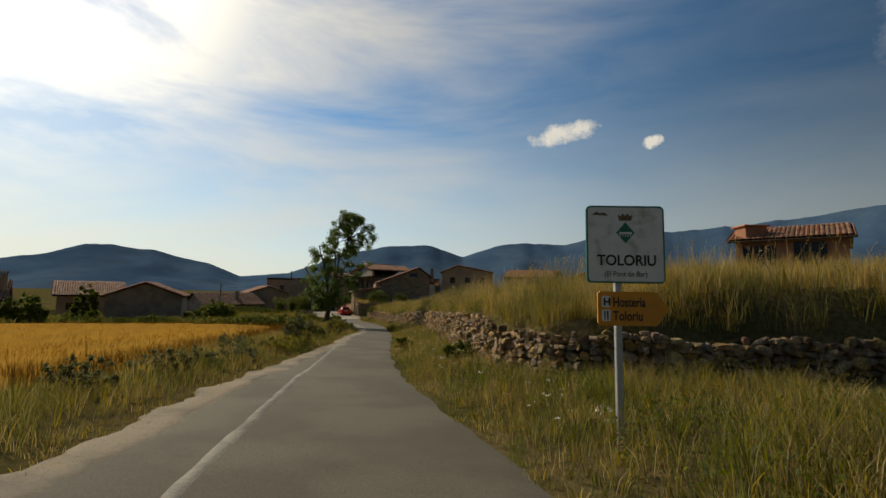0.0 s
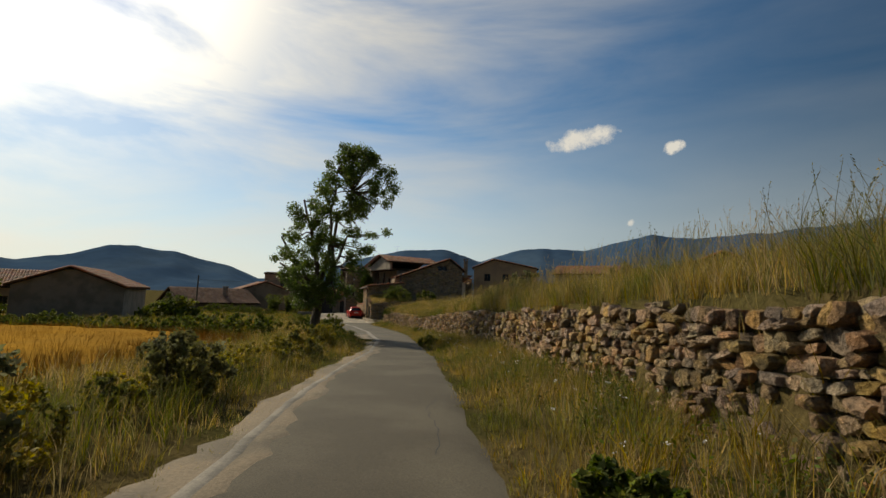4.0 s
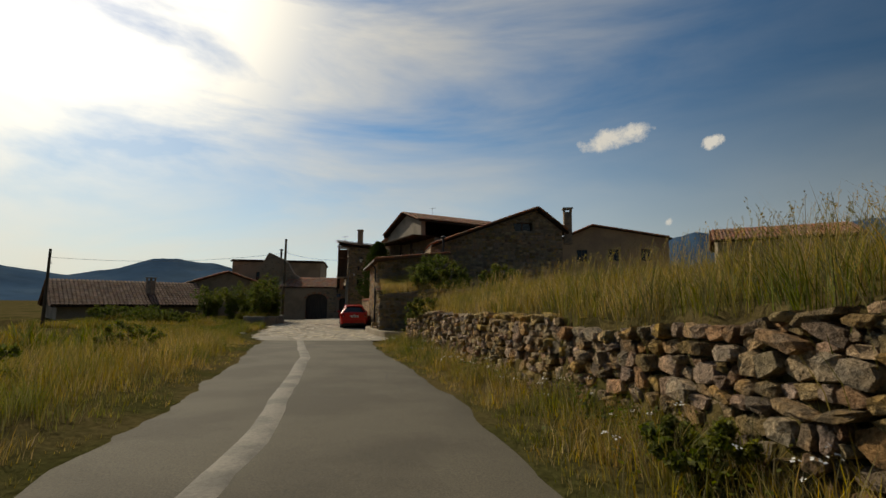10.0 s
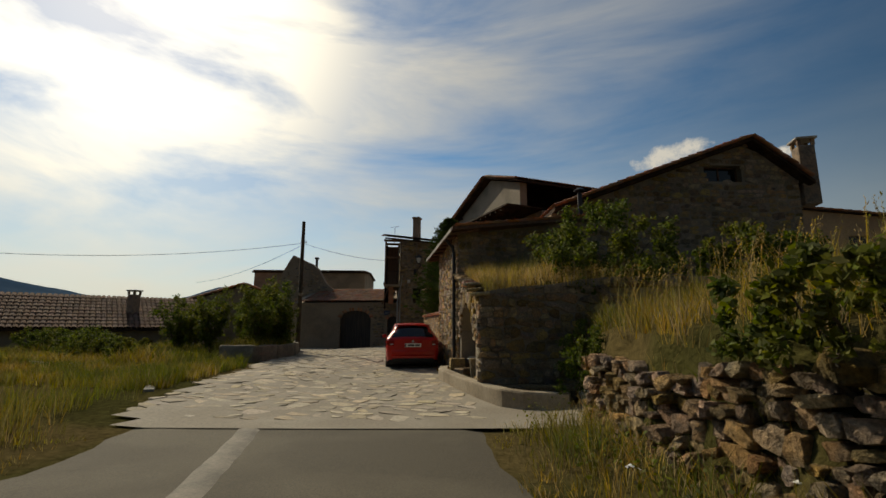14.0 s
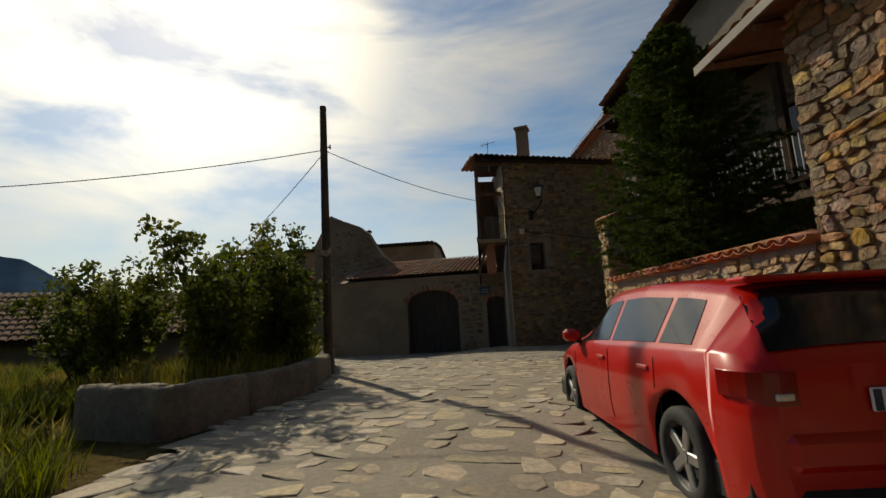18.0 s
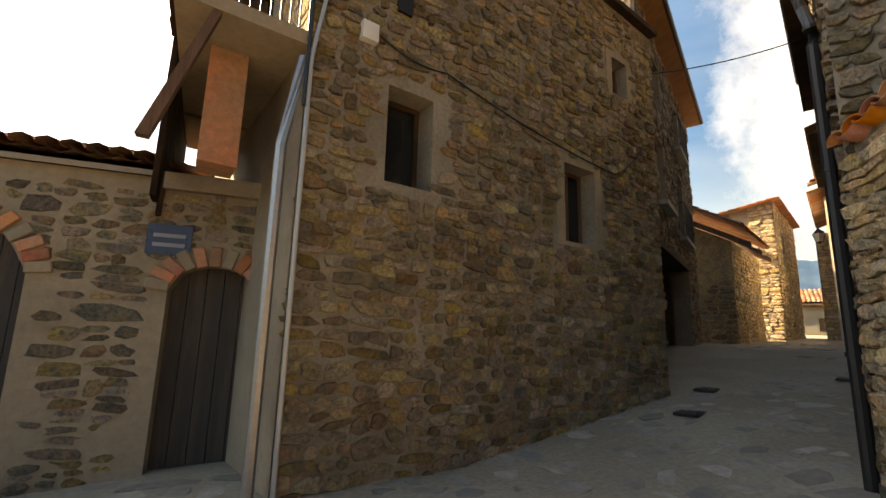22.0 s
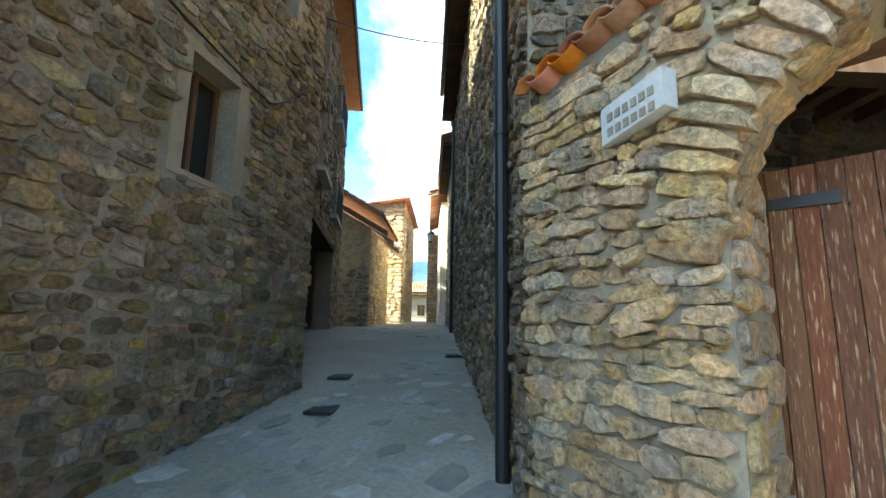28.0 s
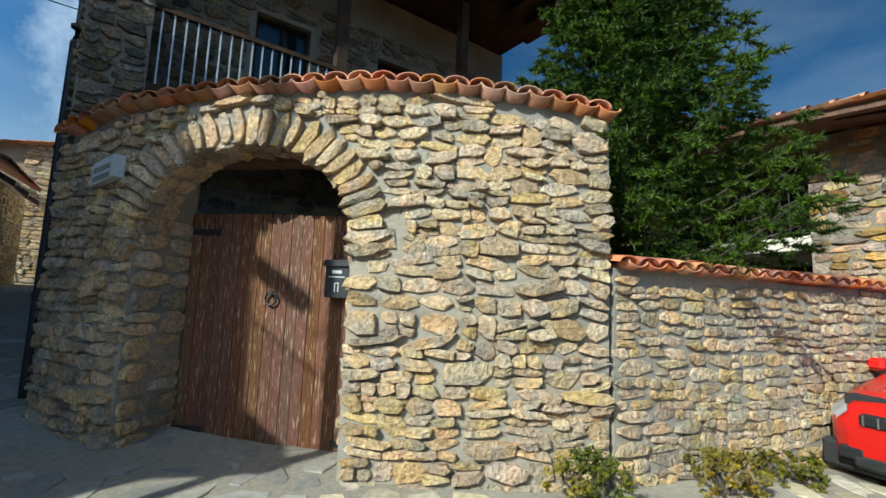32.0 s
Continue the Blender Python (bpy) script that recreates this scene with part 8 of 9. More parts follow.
wb.inputs["Base Color"].default_value = (0.012, 0.016, 0.006, 1)
wb.inputs["Roughness"].default_value = 0.05
M["trough_water"] = wm
bm = bmesh.new()
ins = [o_at(u, -4.96, -0.2) for u in np.linspace(0.3, o_len, 20)]
bm.faces.new([bm.verts.new(p) for p in ins] + [bm.verts.new(p) for p in (Vector((-11.5, 71.5, -4.96)), v_place(AR, -4.96, -2.0), v_place(AL, -4.96, -2.0))])
single("trough_water", bm, "trough_water", "still dark green water in the trough", "water", "structure")
for x, y, z, sx, sy, sz_, r in ((-16.0, 73.3, -4.95, 0.35, 0.3, 0.5, 10), (-15.55, 72.6, -5.0, 0.75, 0.4, 0.16, 30), (-16.5, 74.3, -5.0, 0.6, 0.4, 0.2, 60), (-16.9, 75.0, -5.0, 0.45, 0.4, 0.42, 20), (-14.4, 71.2, -4.99, 1.8, 0.35, 0.14, 16)):
    bm = bmesh.new()
    box(bm, -sx / 2, -sy / 2, -0.05, sx / 2, sy / 2, sz_, 0.03)
    for v in bm.verts:
        v.co += Vector(b1_rng.normal(0, 0.015, 3))
    single("spout_stone", bm, "brown_stone", "rough worn stone block standing in the trough", "stone block", at=(x, y, z), turn=r)
bm = bmesh.new()
tube(bm, [(-15.85, 73.1, -4.42), (-16.15, 73.1, -4.42), (-16.2, 73.1, -4.47)], 0.02, 8)
single("water_spout", bm, "metal", "short metal water pipe in the spout stone", "spout")

# ---- big gabled house behind ----
bg = thing("gabled_house", "large dark stone house with long tiled slope", "house")
a_g, b_g = (-13.6, 79.0), (-3.9, 81.9)
g2_place, g2_len = frame_of(a_g, b_g)
pk_u = g2_len - 2.1
g2_top = lambda u: 1.05 + (4.0 - 1.05) * u / pk_u if u < pk_u else 4.0 - 1.6 * (u - pk_u) / (g2_len - pk_u)
g2_hole = (pk_u - 1.9, 2.3, pk_u - 0.3, 3.0)
masonry_core(bg, g2_place, g2_len, -5.2, g2_top, [g2_hole], 0.5, "mortar")
lay_stones(bg, g2_place, cells_of(b1_rng, 0, -1.5, g2_len, 4.0, 0.4, 0.22), 105, "brown_stone", "brown_stone_joined", lambda u, v, w, h: v + h / 2 < g2_top(u) and not (g2_hole[0] < u < g2_hole[2] and g2_hole[1] < v < g2_hole[3]), (0.01, 0.05), 0.96, 8, 0.05, most=0)
window_unit(bg, g2_place, *g2_hole, deep=0.3)
back_d = -5.0
for u0_, z0_, u1_, z1_ in ((-0.3, 0.97, pk_u, 4.1), (pk_u, 4.1, g2_len + 0.35, 2.3)):
    bm = bmesh.new()
    prism(bm, [(u0_, z0_), (u1_, z1_), (u1_, z1_ - 0.14), (u0_, z0_ - 0.14)], 0.45, back_d, g2_place)
    part("roof_deck", bm, "dark_wood", bg)
    top_a, top_b = (g2_place(u1_, z1_, 0.5), g2_place(u0_, z0_, 0.5)) if z1_ > z0_ else (g2_place(u0_, z0_, 0.5), g2_place(u1_, z1_, 0.5))
    tile_roof(bg, top_a + Vector((0, 0, 0.03)), g2_place(0, 0, -1) - g2_place(0, 0, 0), top_b - top_a, 5.4, (top_b - top_a).length, pitch=0.24, row=0.4, seed=107)
for (p0, p1) in (((a_g), g2_place(0, 0, back_d)), (b_g, g2_place(g2_len, 0, back_d)), (g2_place(0, 0, back_d), g2_place(g2_len, 0, back_d))):
    q_place, q_len = frame_of((p0[0], p0[1]), (p1[0], p1[1]))
    masonry_core(bg, q_place, q_len, -5.2, lambda u: 0.85, [], 0.3, "brown_stone")


def chimney(parent, x, y, z0, z1, w=0.55, mat="brown_stone", cap=True):
    ch = new("chimney")
    ch.parent = parent
    bm = bmesh.new()
    box(bm, x - w / 2, y - w / 2, z0, x + w / 2, y + w / 2, z1 - (0.35 if cap else 0), 0.02)
    part("shaft", bm, mat, ch)
    n_ = max(2, int((z1 - z0 - 0.35) / 0.2))
    if cap:
        for dx in (-1, 1):
            for dy in (-1, 1):
                bm = bmesh.new()
                box(bm, x + dx * w * 0.42 - 0.06, y + dy * w * 0.42 - 0.06, z1 - 0.36, x + dx * w * 0.42 + 0.06, y + dy * w * 0.42 + 0.06, z1 - 0.1)
                part("cap_post", bm, mat, ch)
        bm = bmesh.new()
        box(bm, x - w * 0.66, y - w * 0.66, z1 - 0.1, x + w * 0.66, y + w * 0.66, z1, 0.02)
        part("cap_slab", bm, "concrete", ch)
    return ch


chimney(bg, -3.43, 82.2, 1.4, 4.29, 0.6)

# ---- red hatchback ----
car_f, car_r = Vector((-0.353, 0.936, 0)), Vector((0.936, 0.353, 0))
rear_axle = Vector((-19.94, 77.13, 0)) + car_r * 0.84
CS = 1.13
car = new("hatchback")
cm = Matrix.Identity(4)
cm.col[0][:3], cm.col[1][:3] = car_r, car_f
mid_c = rear_axle + car_f * 1.3 * CS
cm.col[3][:3] = (mid_c.x, mid_c.y, -5.115)
car.matrix_world = cm @ Matrix.Scale(CS, 4)
tagged(car, "bright red five-door hatchback parked beside stone wall", "car")
NOSE, TAIL, RW, WZ = 2.06, -2.06, 0.40, 0.305
WY = (1.3, -1.3)
car_top = [(-2.06, 0.93), (-2.03, 0.98), (-1.98, 1.02), (-1.70, 1.32), (-1.58, 1.375), (-1.2, 1.42), (-0.5, 1.462), (0.1, 1.45), (0.35, 1.415), (1.02, 0.985), (1.2, 0.945), (1.7, 0.86), (1.95, 0.76), (2.03, 0.68), (2.06, 0.60)]
car_wide = [(-2.06, 0.70), (-2.02, 0.78), (-1.9, 0.82), (-1.5, 0.845), (0.9, 0.85), (1.5, 0.83), (1.8, 0.78), (1.98, 0.66), (2.06, 0.52)]
car_belt = [(-2.06, 0.92), (-1.9, 0.99), (-0.6, 0.955), (0.9, 0.90), (1.1, 0.88), (2.06, 0.6)]


def car_section(y):
    """Half outline of the body at one station, from the sill up to the middle of the roof."""
    w, top, belt = along(car_wide, y), along(car_top, y), along(car_belt, y)
    low = 0.20 + 0.12 * step(1.85, 2.06, abs(y))
    for c in WY:
        if abs(y - c) < RW:
            low = max(low, WZ + math.sqrt(RW * RW - (y - c) ** 2))
    cab = step(0.03, 0.30, top - belt)
    belt = min(belt, top - 0.05)
    l2, l3 = max(low + 0.01, 0.44), max(low + 0.02, 0.66)
    pts = [(w * 0.965, low), (w * 1.0, min(l2, belt - 0.04)), (w * 1.005, min(l3, belt - 0.02)), (w * 0.985, belt - 0.012), (w * (0.955 - 0.02 * (1 - cab)), belt + 0.012 * cab)]
    edge_x = w * (0.90 * (1 - cab) + 0.695 * cab)
    edge_z = (belt + 0.6 * (top - belt)) * (1 - cab) + (top - 0.085) * cab
    pts += [(edge_x, edge_z), (edge_x * 0.93, top - 0.03), (edge_x * 0.55, top - 0.008), (0, top)]
    return pts


ys = sorted({*np.linspace(TAIL, NOSE, 52), *[c + RW * math.cos(a) for c in WY for a in np.linspace(0, math.pi, 15)], *[y for y, _ in car_top]})
bm = bmesh.new()
prev = None
for y in ys:
    half = car_section(y)
    ring = [bm.verts.new((-x, y, z)) for x, z in half] + [bm.verts.new((x, y, z)) for x, z in reversed(half[:-1])]
    if prev:
        for k in range(len(ring) - 1):
            bm.faces.new((prev[k], ring[k], ring[k + 1], prev[k + 1])).smooth = True
    else:
        bm.faces.new(ring[::-1])
    prev = ring
bm.faces.new(prev)
bmesh.ops.recalc_face_normals(bm, faces=bm.faces)
body = part("body", bm, "red_paint", car)
bm = bmesh.new()
box(bm, -0.80, -1.95, 0.17, 0.80, 1.95, 0.40, 0.03)
box(bm, -0.62, -1.9, 0.4, 0.62, 1.9, 0.80)
part("underbody", bm, "rubber", car)


def cab_side(y, s, lift=0.004):
    """Point on the side of the cabin: s from the belt up to the roof edge."""
    sec = car_section(y)
    (x0, z0), (x1, z1) = sec[4], sec[5]
    return Vector((x0 + (x1 - x0) * s + lift, y, z0 + (z1 - z0) * s + lift * 0.4))


for side in (-1, 1):
    for name, y0, y1, yt0, yt1 in (("front_window", -0.08, 0.88, -0.06, 0.36), ("rear_window", -1.02, -0.16, -1.0, -0.14), ("quarter_window", -1.52, -1.09, -1.42, -1.07)):
        bm = bmesh.new()
        rows = []
        for k in range(9):
            t = k / 8
            row = []
            for j in range(4):
                s = 0.06 + 0.84 * j / 3
                yy = (y0 + (y1 - y0) * t) * (1 - s) + (yt0 + (yt1 - yt0) * t) * s
                p = cab_side(yy, s)
                row.append(bm.verts.new((side * p.x, p.y, p.z)))
            rows.append(row)
        for r0, r1 in zip(rows, rows[1:]):
            for j in range(3):
                bm.faces.new((r0[j], r0[j + 1], r1[j + 1], r1[j])).smooth = True
        part(name, bm, "glass_dark", car)
    # door seams
    for y in (0.95, -0.12, -1.05):
        bm = bmesh.new()
        pts = []
        for q in range(7):
            z = 0.3 + 0.6 * q / 6
            sec = car_section(y)
            x = float(np.interp(z, [p[1] for p in sec[:5]], [p[0] for p in sec[:5]]))
            pts.append((side * (x + 0.001), y + (0.12 * step(0.45, 0.25, z) if y < -1 else 0), z))
        tube(bm, pts, 0.005, 4)
        part("door_seam", bm, "rubber", car)
    for y in (-0.02, -0.95):
        bm = bmesh.new()
        x = car_section(y)[3][0]
        box(bm, side * (x - 0.005), y - 0.02, 0.80, side * (x + 0.028), y + 0.17, 0.835, 0.01)
        part("door_handle", bm, "red_paint", car)
    bm = bmesh.new()
    box(bm, side * 0.84, 0.70, 0.93, side * 1.0, 0.86, 1.06, 0.035)
    part("mirror", bm, "red_paint", car)
    bm = bmesh.new()
    box(bm, side * 0.80, 0.77, 0.90, side * 0.86, 0.83, 0.95, 0.01)
    part("mirror_arm", bm, "dark_metal", car)
    # tail lamp wrapped round the corner
    bm = bmesh.new()
    rows = []
    for x, y in ((0.60, -2.072), (0.68, -2.07), (0.745, -2.05), (0.80, -1.995), (0.832, -1.9), (0.845, -1.82)):
        rows.append([bm.verts.new((side * x, y, z)) for z in (0.74 + 0.03 * (y > -2), 0.90)] + [bm.verts.new((side * (x - 0.05), y + 0.05, z)) for z in (0.90, 0.74 + 0.03 * (y > -2))])
    for r0, r1 in zip(rows, rows[1:]):
        for j in range(4):
            bm.faces.new((r0[j], r0[(j + 1) % 4], r1[(j + 1) % 4], r1[j]))
    bm.faces.new(rows[0])
    bm.faces.new(rows[-1][::-1])
    bmesh.ops.recalc_face_normals(bm, faces=bm.faces)
    if side == -1:
        M["lamp_red"] = material("lamp_red", (0.22, 0.004, 0.004), 0.12, 8, 0.2, 0)
        M["lamp_clear"] = material("lamp_clear", (0.55, 0.55, 0.56), 0.12, 8, 0.2, 0, metal=0.4)
        M["plate_white"] = material("plate_white", (0.75, 0.75, 0.73), 0.4, 8, 0.05, 0)
    lamp = part("tail_lamp", bm, "lamp_red", car, "dark red tail lamp")
    bm = bmesh.new()
    box(bm, side * 0.62, -2.08, 0.765, side * 0.71, -2.06, 0.80, 0.006)
    part("reversing_lamp", bm, "lamp_clear", lamp)
    # headlamp
    bm = bmesh.new()
    rows = []
    for y in np.linspace(1.70, 2.0, 6):
        sec = car_section(y)
        rows.append([bm.verts.new((side * (x + 0.006), y + 0.004, z)) for x, z in ((sec[2][0], min(sec[2][1] + 0.02, sec[3][1] - 0.02)), (sec[3][0], sec[3][1]), (sec[5][0], sec[5][1] + 0.006))])
    for r0, r1 in zip(rows, rows[1:]):
        for j in range(2):
            bm.faces.new((r0[j], r0[j + 1], r1[j + 1], r1[j])).smooth = True
    part("headlamp", bm, "lamp_clear", car)
    bm = bmesh.new()
    box(bm, side * 0.42, 2.02, 0.30, side * 0.60, 2.07, 0.40, 0.015)
    part("fog_lamp", bm, "dark_metal", car)


def car_patch(name, y0, y1, half0, half1, mat):
    """A pane following the top of the body between two stations."""
    b = bmesh.new()
    rows = []
    for y in np.linspace(y0, y1, 7):
        sec = car_section(y)
        half = half0 + (half1 - half0) * (y - y0) / (y1 - y0)
        xs, zs = [p[0] for p in sec[4:]][::-1], [p[1] for p in sec[4:]][::-1]
        row = []
        for q in np.linspace(-1, 1, 11):
            x = q * half
            row.append(b.verts.new((x, y + (-0.006 if y1 < 0 else 0.006), float(np.interp(abs(x), xs, zs)) + 0.006)))
        rows.append(row)
    for r0, r1 in zip(rows, rows[1:]):
        for j in range(10):
            b.faces.new((r0[j], r0[j + 1], r1[j + 1], r1[j])).smooth = True
    return part(name, b, mat, car)


car_patch("windscreen", 0.98, 0.38, 0.66, 0.55, "glass_dark")
car_patch("rear_screen", -1.985, -1.665, 0.66, 0.56, "glass_dark")
bm = bmesh.new()
box(bm, -0.56, -1.74, 1.36, 0.56, -1.55, 1.40, 0.015)
part("roof_spoiler", bm, "red_paint", car)
bm = bmesh.new()
tube(bm, [(0, -1.97, 1.0), (0.02, -1.95, 1.05), (0.34, -1.93, 1.08)], [0.018, 0.012, 0.007], 6)
part("rear_wiper", bm, "rubber", car)
bm = bmesh.new()
tube(bm, [(0, -1.4, 1.43), (0, -1.55, 1.55)], [0.012, 0.004], 5)
part("roof_aerial", bm, "rubber", car)
for name, y, z, s in (("rear_plate", -2.068, 0.70, -1), ("front_plate", 2.062, 0.42, 1)):
    bm = bmesh.new()
    box(bm, -0.26, y, z, 0.26, y + s * 0.018, z + 0.11, 0.005)
    plate = part(name, bm, "plate_white", car, "white number plate with dark bars")
    for k, (x0, x1) in enumerate(((-0.16, 0.04), (0.07, 0.21))):
        bm = bmesh.new()
        box(bm, x0, y + s * 0.017, z + 0.03, x1, y + s * 0.021, z + 0.08)
        part("plate_bar", bm, "sign_black", plate)
    bm = bmesh.new()
    box(bm, -0.255, y + s * 0.017, z + 0.005, -0.215, y + s * 0.0205, z + 0.105)
    part("plate_band", bm, "blue_enamel", plate)
bm = bmesh.new()
tube(bm, [(0, -2.06, 0.87), (0, -2.08, 0.87)], 0.042, 14)
part("tailgate_badge", bm, "metal", car)
bm = bmesh.new()
box(bm, -0.66, -2.085, 0.24, 0.66, -1.95, 0.36, 0.03)
part("rear_valance", bm, "rubber", car, "black rear bumper insert")
bm = bmesh.new()
box(bm, -0.70, -2.10, 0.42, 0.70, -1.95, 0.62, 0.05)
part("rear_bumper", bm, "red_paint", car)
bm = bmesh.new()
box(bm, -0.44, 1.98, 0.58, 0.44, 2.085, 0.68, 0.02)
grille = part("grille", bm, "dark_metal", car)
for k in range(9):
    bm = bmesh.new()
    box(bm, -0.40 + k * 0.1 - 0.006, 2.08, 0.59, -0.40 + k * 0.1 + 0.006, 2.092, 0.67)
    part("grille_bar", bm, "metal", grille)
bm = bmesh.new()
box(bm, -0.5, 1.95, 0.24, 0.5, 2.075, 0.36, 0.03)
part("air_intake", bm, "rubber", car)


def lathe(bm, prof, sides, cx, cy, cz):
    """Turns (radius, x) rows about the wheel's axis."""
    rings = [[bm.verts.new((cx + x, cy + r * math.cos(2 * math.pi * k / sides), cz + r * math.sin(2 * math.pi * k / sides))) for k in range(sides)] for r, x in prof]
    for r0, r1 in zip(rings, rings[1:]):
        for k in range(sides):
            bm.faces.new((r0[k], r0[(k + 1) % sides], r1[(k + 1) % sides], r1[k])).smooth = True
    return rings


for side in (-1, 1):
    for y in WY:
        wh = new("wheel")
        wh.parent = car
        cx = side * 0.745
        bm = bmesh.new()
        lathe(bm, [(0.20, 0.08 * side), (0.215, 0.1 * side), (0.285, 0.095 * side), (0.303, 0.07 * side), (0.305, -0.06 * side), (0.285, -0.09 * side), (0.2, -0.1 * side)], 30, cx, y, WZ)
        bmesh.ops.recalc_face_normals(bm, faces=bm.faces)
        part("tyre", bm, "rubber", wh)
        bm = bmesh.new()
        lathe(bm, [(0.205, 0.085 * side), (0.19, 0.075 * side), (0.185, 0.0), (0.05, 0.0)], 30, cx, y, WZ)
        part("rim_barrel", bm, "dark_metal", wh)
        for k in range(5):
            a = 2 * math.pi * k / 5 + 0.3
            bm = bmesh.new()
            m = Matrix.Translation((cx + side * 0.06, y, WZ)) @ Matrix.Rotation(a, 4, "X")
            box(bm, -0.015, -0.035, 0.03, 0.015, 0.035, 0.195, 0.008, m)
            part("spoke", bm, "metal", wh)
        bm = bmesh.new()
        tube(bm, [(cx + side * 0.04, y, WZ), (cx + side * 0.08, y, WZ)], 0.045, 12)
        part("hub_cap", bm, "metal", wh)

# ---- spruce ----
sp = thing("spruce", "tall dense green spruce behind the garden wall", "tree", (-18.85, 82.6, -4.95))
sr = np.random.default_rng(201)
bm = bmesh.new()
limb(bm, (0, 0, -0.2), (-0.1, 0.3, 6.8), 0.14, 0.015, sr, 10, 0.02, 9)
part("trunk", bm, "bark", sp)
sv, sf, cnt = [], [], 0
bm = bmesh.new()
up = np.array([0, 0, 1.0])
for k in range(215):
    t = (k + sr.random()) / 215
    h = 1.75 + 4.95 * t
    reach = (1.8 * (1 - t) ** 0.75 + 0.1) * sr.uniform(0.75, 1.12)
    a = k * 2.4 + sr.uniform(-0.3, 0.3)
    d = np.array([math.cos(a), math.sin(a), 0.0])
    pts = []
    for i in range(8):
        s = i / 7
        z = h + reach * (-0.10 * s + 0.34 * s * s) + (0.35 * t) * s * reach
        pts.append(np.array([-0.1 * h / 7.35, 0.3 * h / 7.35, 0]) + d * reach * s + up * z)
    tube(bm, pts[::2] + [pts[-1]], [0.022 * (1 - t) + 0.006, 0.015, 0.01, 0.006, 0.003], 4)
    side_v = np.array([-d[1], d[0], 0.0])
    for i in range(1, 8):
        s = i / 7
        for sg_ in (-1, 1, 0):
            tw = (0.16 + 0.42 * reach * 0.4 * (1.15 - s)) * sr.uniform(0.7, 1.2)
            tdir = side_v * sg_ * 0.8 + d * (0.65 if sg_ else 1.0) + up * sr.uniform(-0.35, 0.2)
            tdir /= np.linalg.norm(tdir)
            n_n = 64
            q = sr.random(n_n)
            base = pts[i] + np.outer(q * tw, tdir)
            nd = tdir * 0.75 + sr.normal(0, 0.55, (n_n, 3))
            nd /= np.linalg.norm(nd, axis=1)[:, None]
            ln = sr.uniform(0.05, 0.1, n_n)
            wv = np.cross(nd, sr.normal(size=(n_n, 3)))
            wv = wv / np.linalg.norm(wv, axis=1)[:, None] * 0.0095
            sv.append(np.stack([base - wv, base + wv, base + nd * ln[:, None]], 1).reshape(-1, 3))
            sf.append(np.arange(n_n * 3).reshape(-1, 3) + cnt)
            cnt += n_n * 3
ob = part("branchwork", bm, "bark", sp)
ob["kind"] = "stuff"
ob = new("needles", fast_mesh("needles", np.concatenate(sv), np.concatenate(sf), ["spruce"]))
ob.parent = sp
ob["kind"] = "stuff"

# ---- utility poles and cables ----
def utility_pole(label, foot, top, r=0.13):
    t = thing("utility_pole", label, "pole", foot)
    v = Vector(top) - Vector(foot)
    bm = bmesh.new()
    tube(bm, [(0, 0, -0.4), v * 0.5, v], [r, r * 0.85, r * 0.68], 12)
    part("shaft", bm, "bark", t)
    bm = bmesh.new()
    p = v * 0.84
    tube(bm, [p + Vector((-0.12, 0, 0)), p + Vector((0.2, 0, 0))], 0.018, 6)
    part("cable_hook", bm, "dark_metal", t)
    bm = bmesh.new()
    q = v * 0.84 + Vector((0.2, 0, -0.06))
    tube(bm, [q, q + Vector((0, 0, 0.12))], [0.03, 0.022], 8)
    part("insulator", bm, "white", t)
    return t


POLE = Vector((-27.6, 83.5, ground_z(-27.6, 83.5)))
utility_pole("weathered dark wooden utility pole beside the square", POLE, (-27.34, 83.0, 2.17))
board = thing("shaped_board", "pale weathered wooden cut-out board nailed to the pole", "sign board", (-27.3, 82.96, -1.85), 55.2)
bm = bmesh.new()
outline = [(-0.27, 0.12), (-0.22, 0.0), (-0.14, -0.14), (0.08, -0.16), (0.18, -0.03), (0.17, 0.06), (0.27, 0.08), (0.25, 0.16), (0.17, 0.18), (0.11, 0.12), (0.06, 0.02), (-0.1, 0.03), (-0.2, 0.08)]
prism(bm, outline, -0.10, -0.122, lambda u, v, d: Vector((u * 0.75, d, v * 0.8)))
bmesh.ops.triangulate(bm, faces=[f for f in bm.faces if len(f.verts) > 4])
part("panel", bm, material("grey_board", (0.42, 0.38, 0.32), 0.9, 14, 0.3, 0.4, second=(0.25, 0.21, 0.17), mix_scale=7.0, spec=0.2), board)
bm = bmesh.new()
tube(bm, [(0, -0.095, -0.02), (0, -0.128, -0.02)], 0.012, 6)
part("nail", bm, "dark_metal", board)
utility_pole("dark wooden utility pole among the lower houses", (-41.4, 74.8, -6.0), (-41.3, 74.7, 0.4), 0.12)


def hung(label, a, b, sag, r=0.012, n=14):
    a, b = Vector(a), Vector(b)
    bm = bmesh.new()
    tube(bm, [a.lerp(b, k / n) - Vector((0, 0, sag * 4 * (k / n) * (1 - k / n))) for k in range(n + 1)], r, 5)
    return single("overhead_cable", bm, "rubber", label, "cable")


hung("thin black overhead cable from pole to house", (-27.36, 83.05, 0.95), (-25.4, 90.6, 1.0), 0.18)
hung("thin black overhead cable between the poles", (-27.38, 83.05, 0.95), (-41.3, 74.7, -0.2), 0.5)
hung("thin black overhead cable to the lower roofs", (-27.38, 83.05, 0.85), (-45.0, 95.0, 0.3), 0.4)

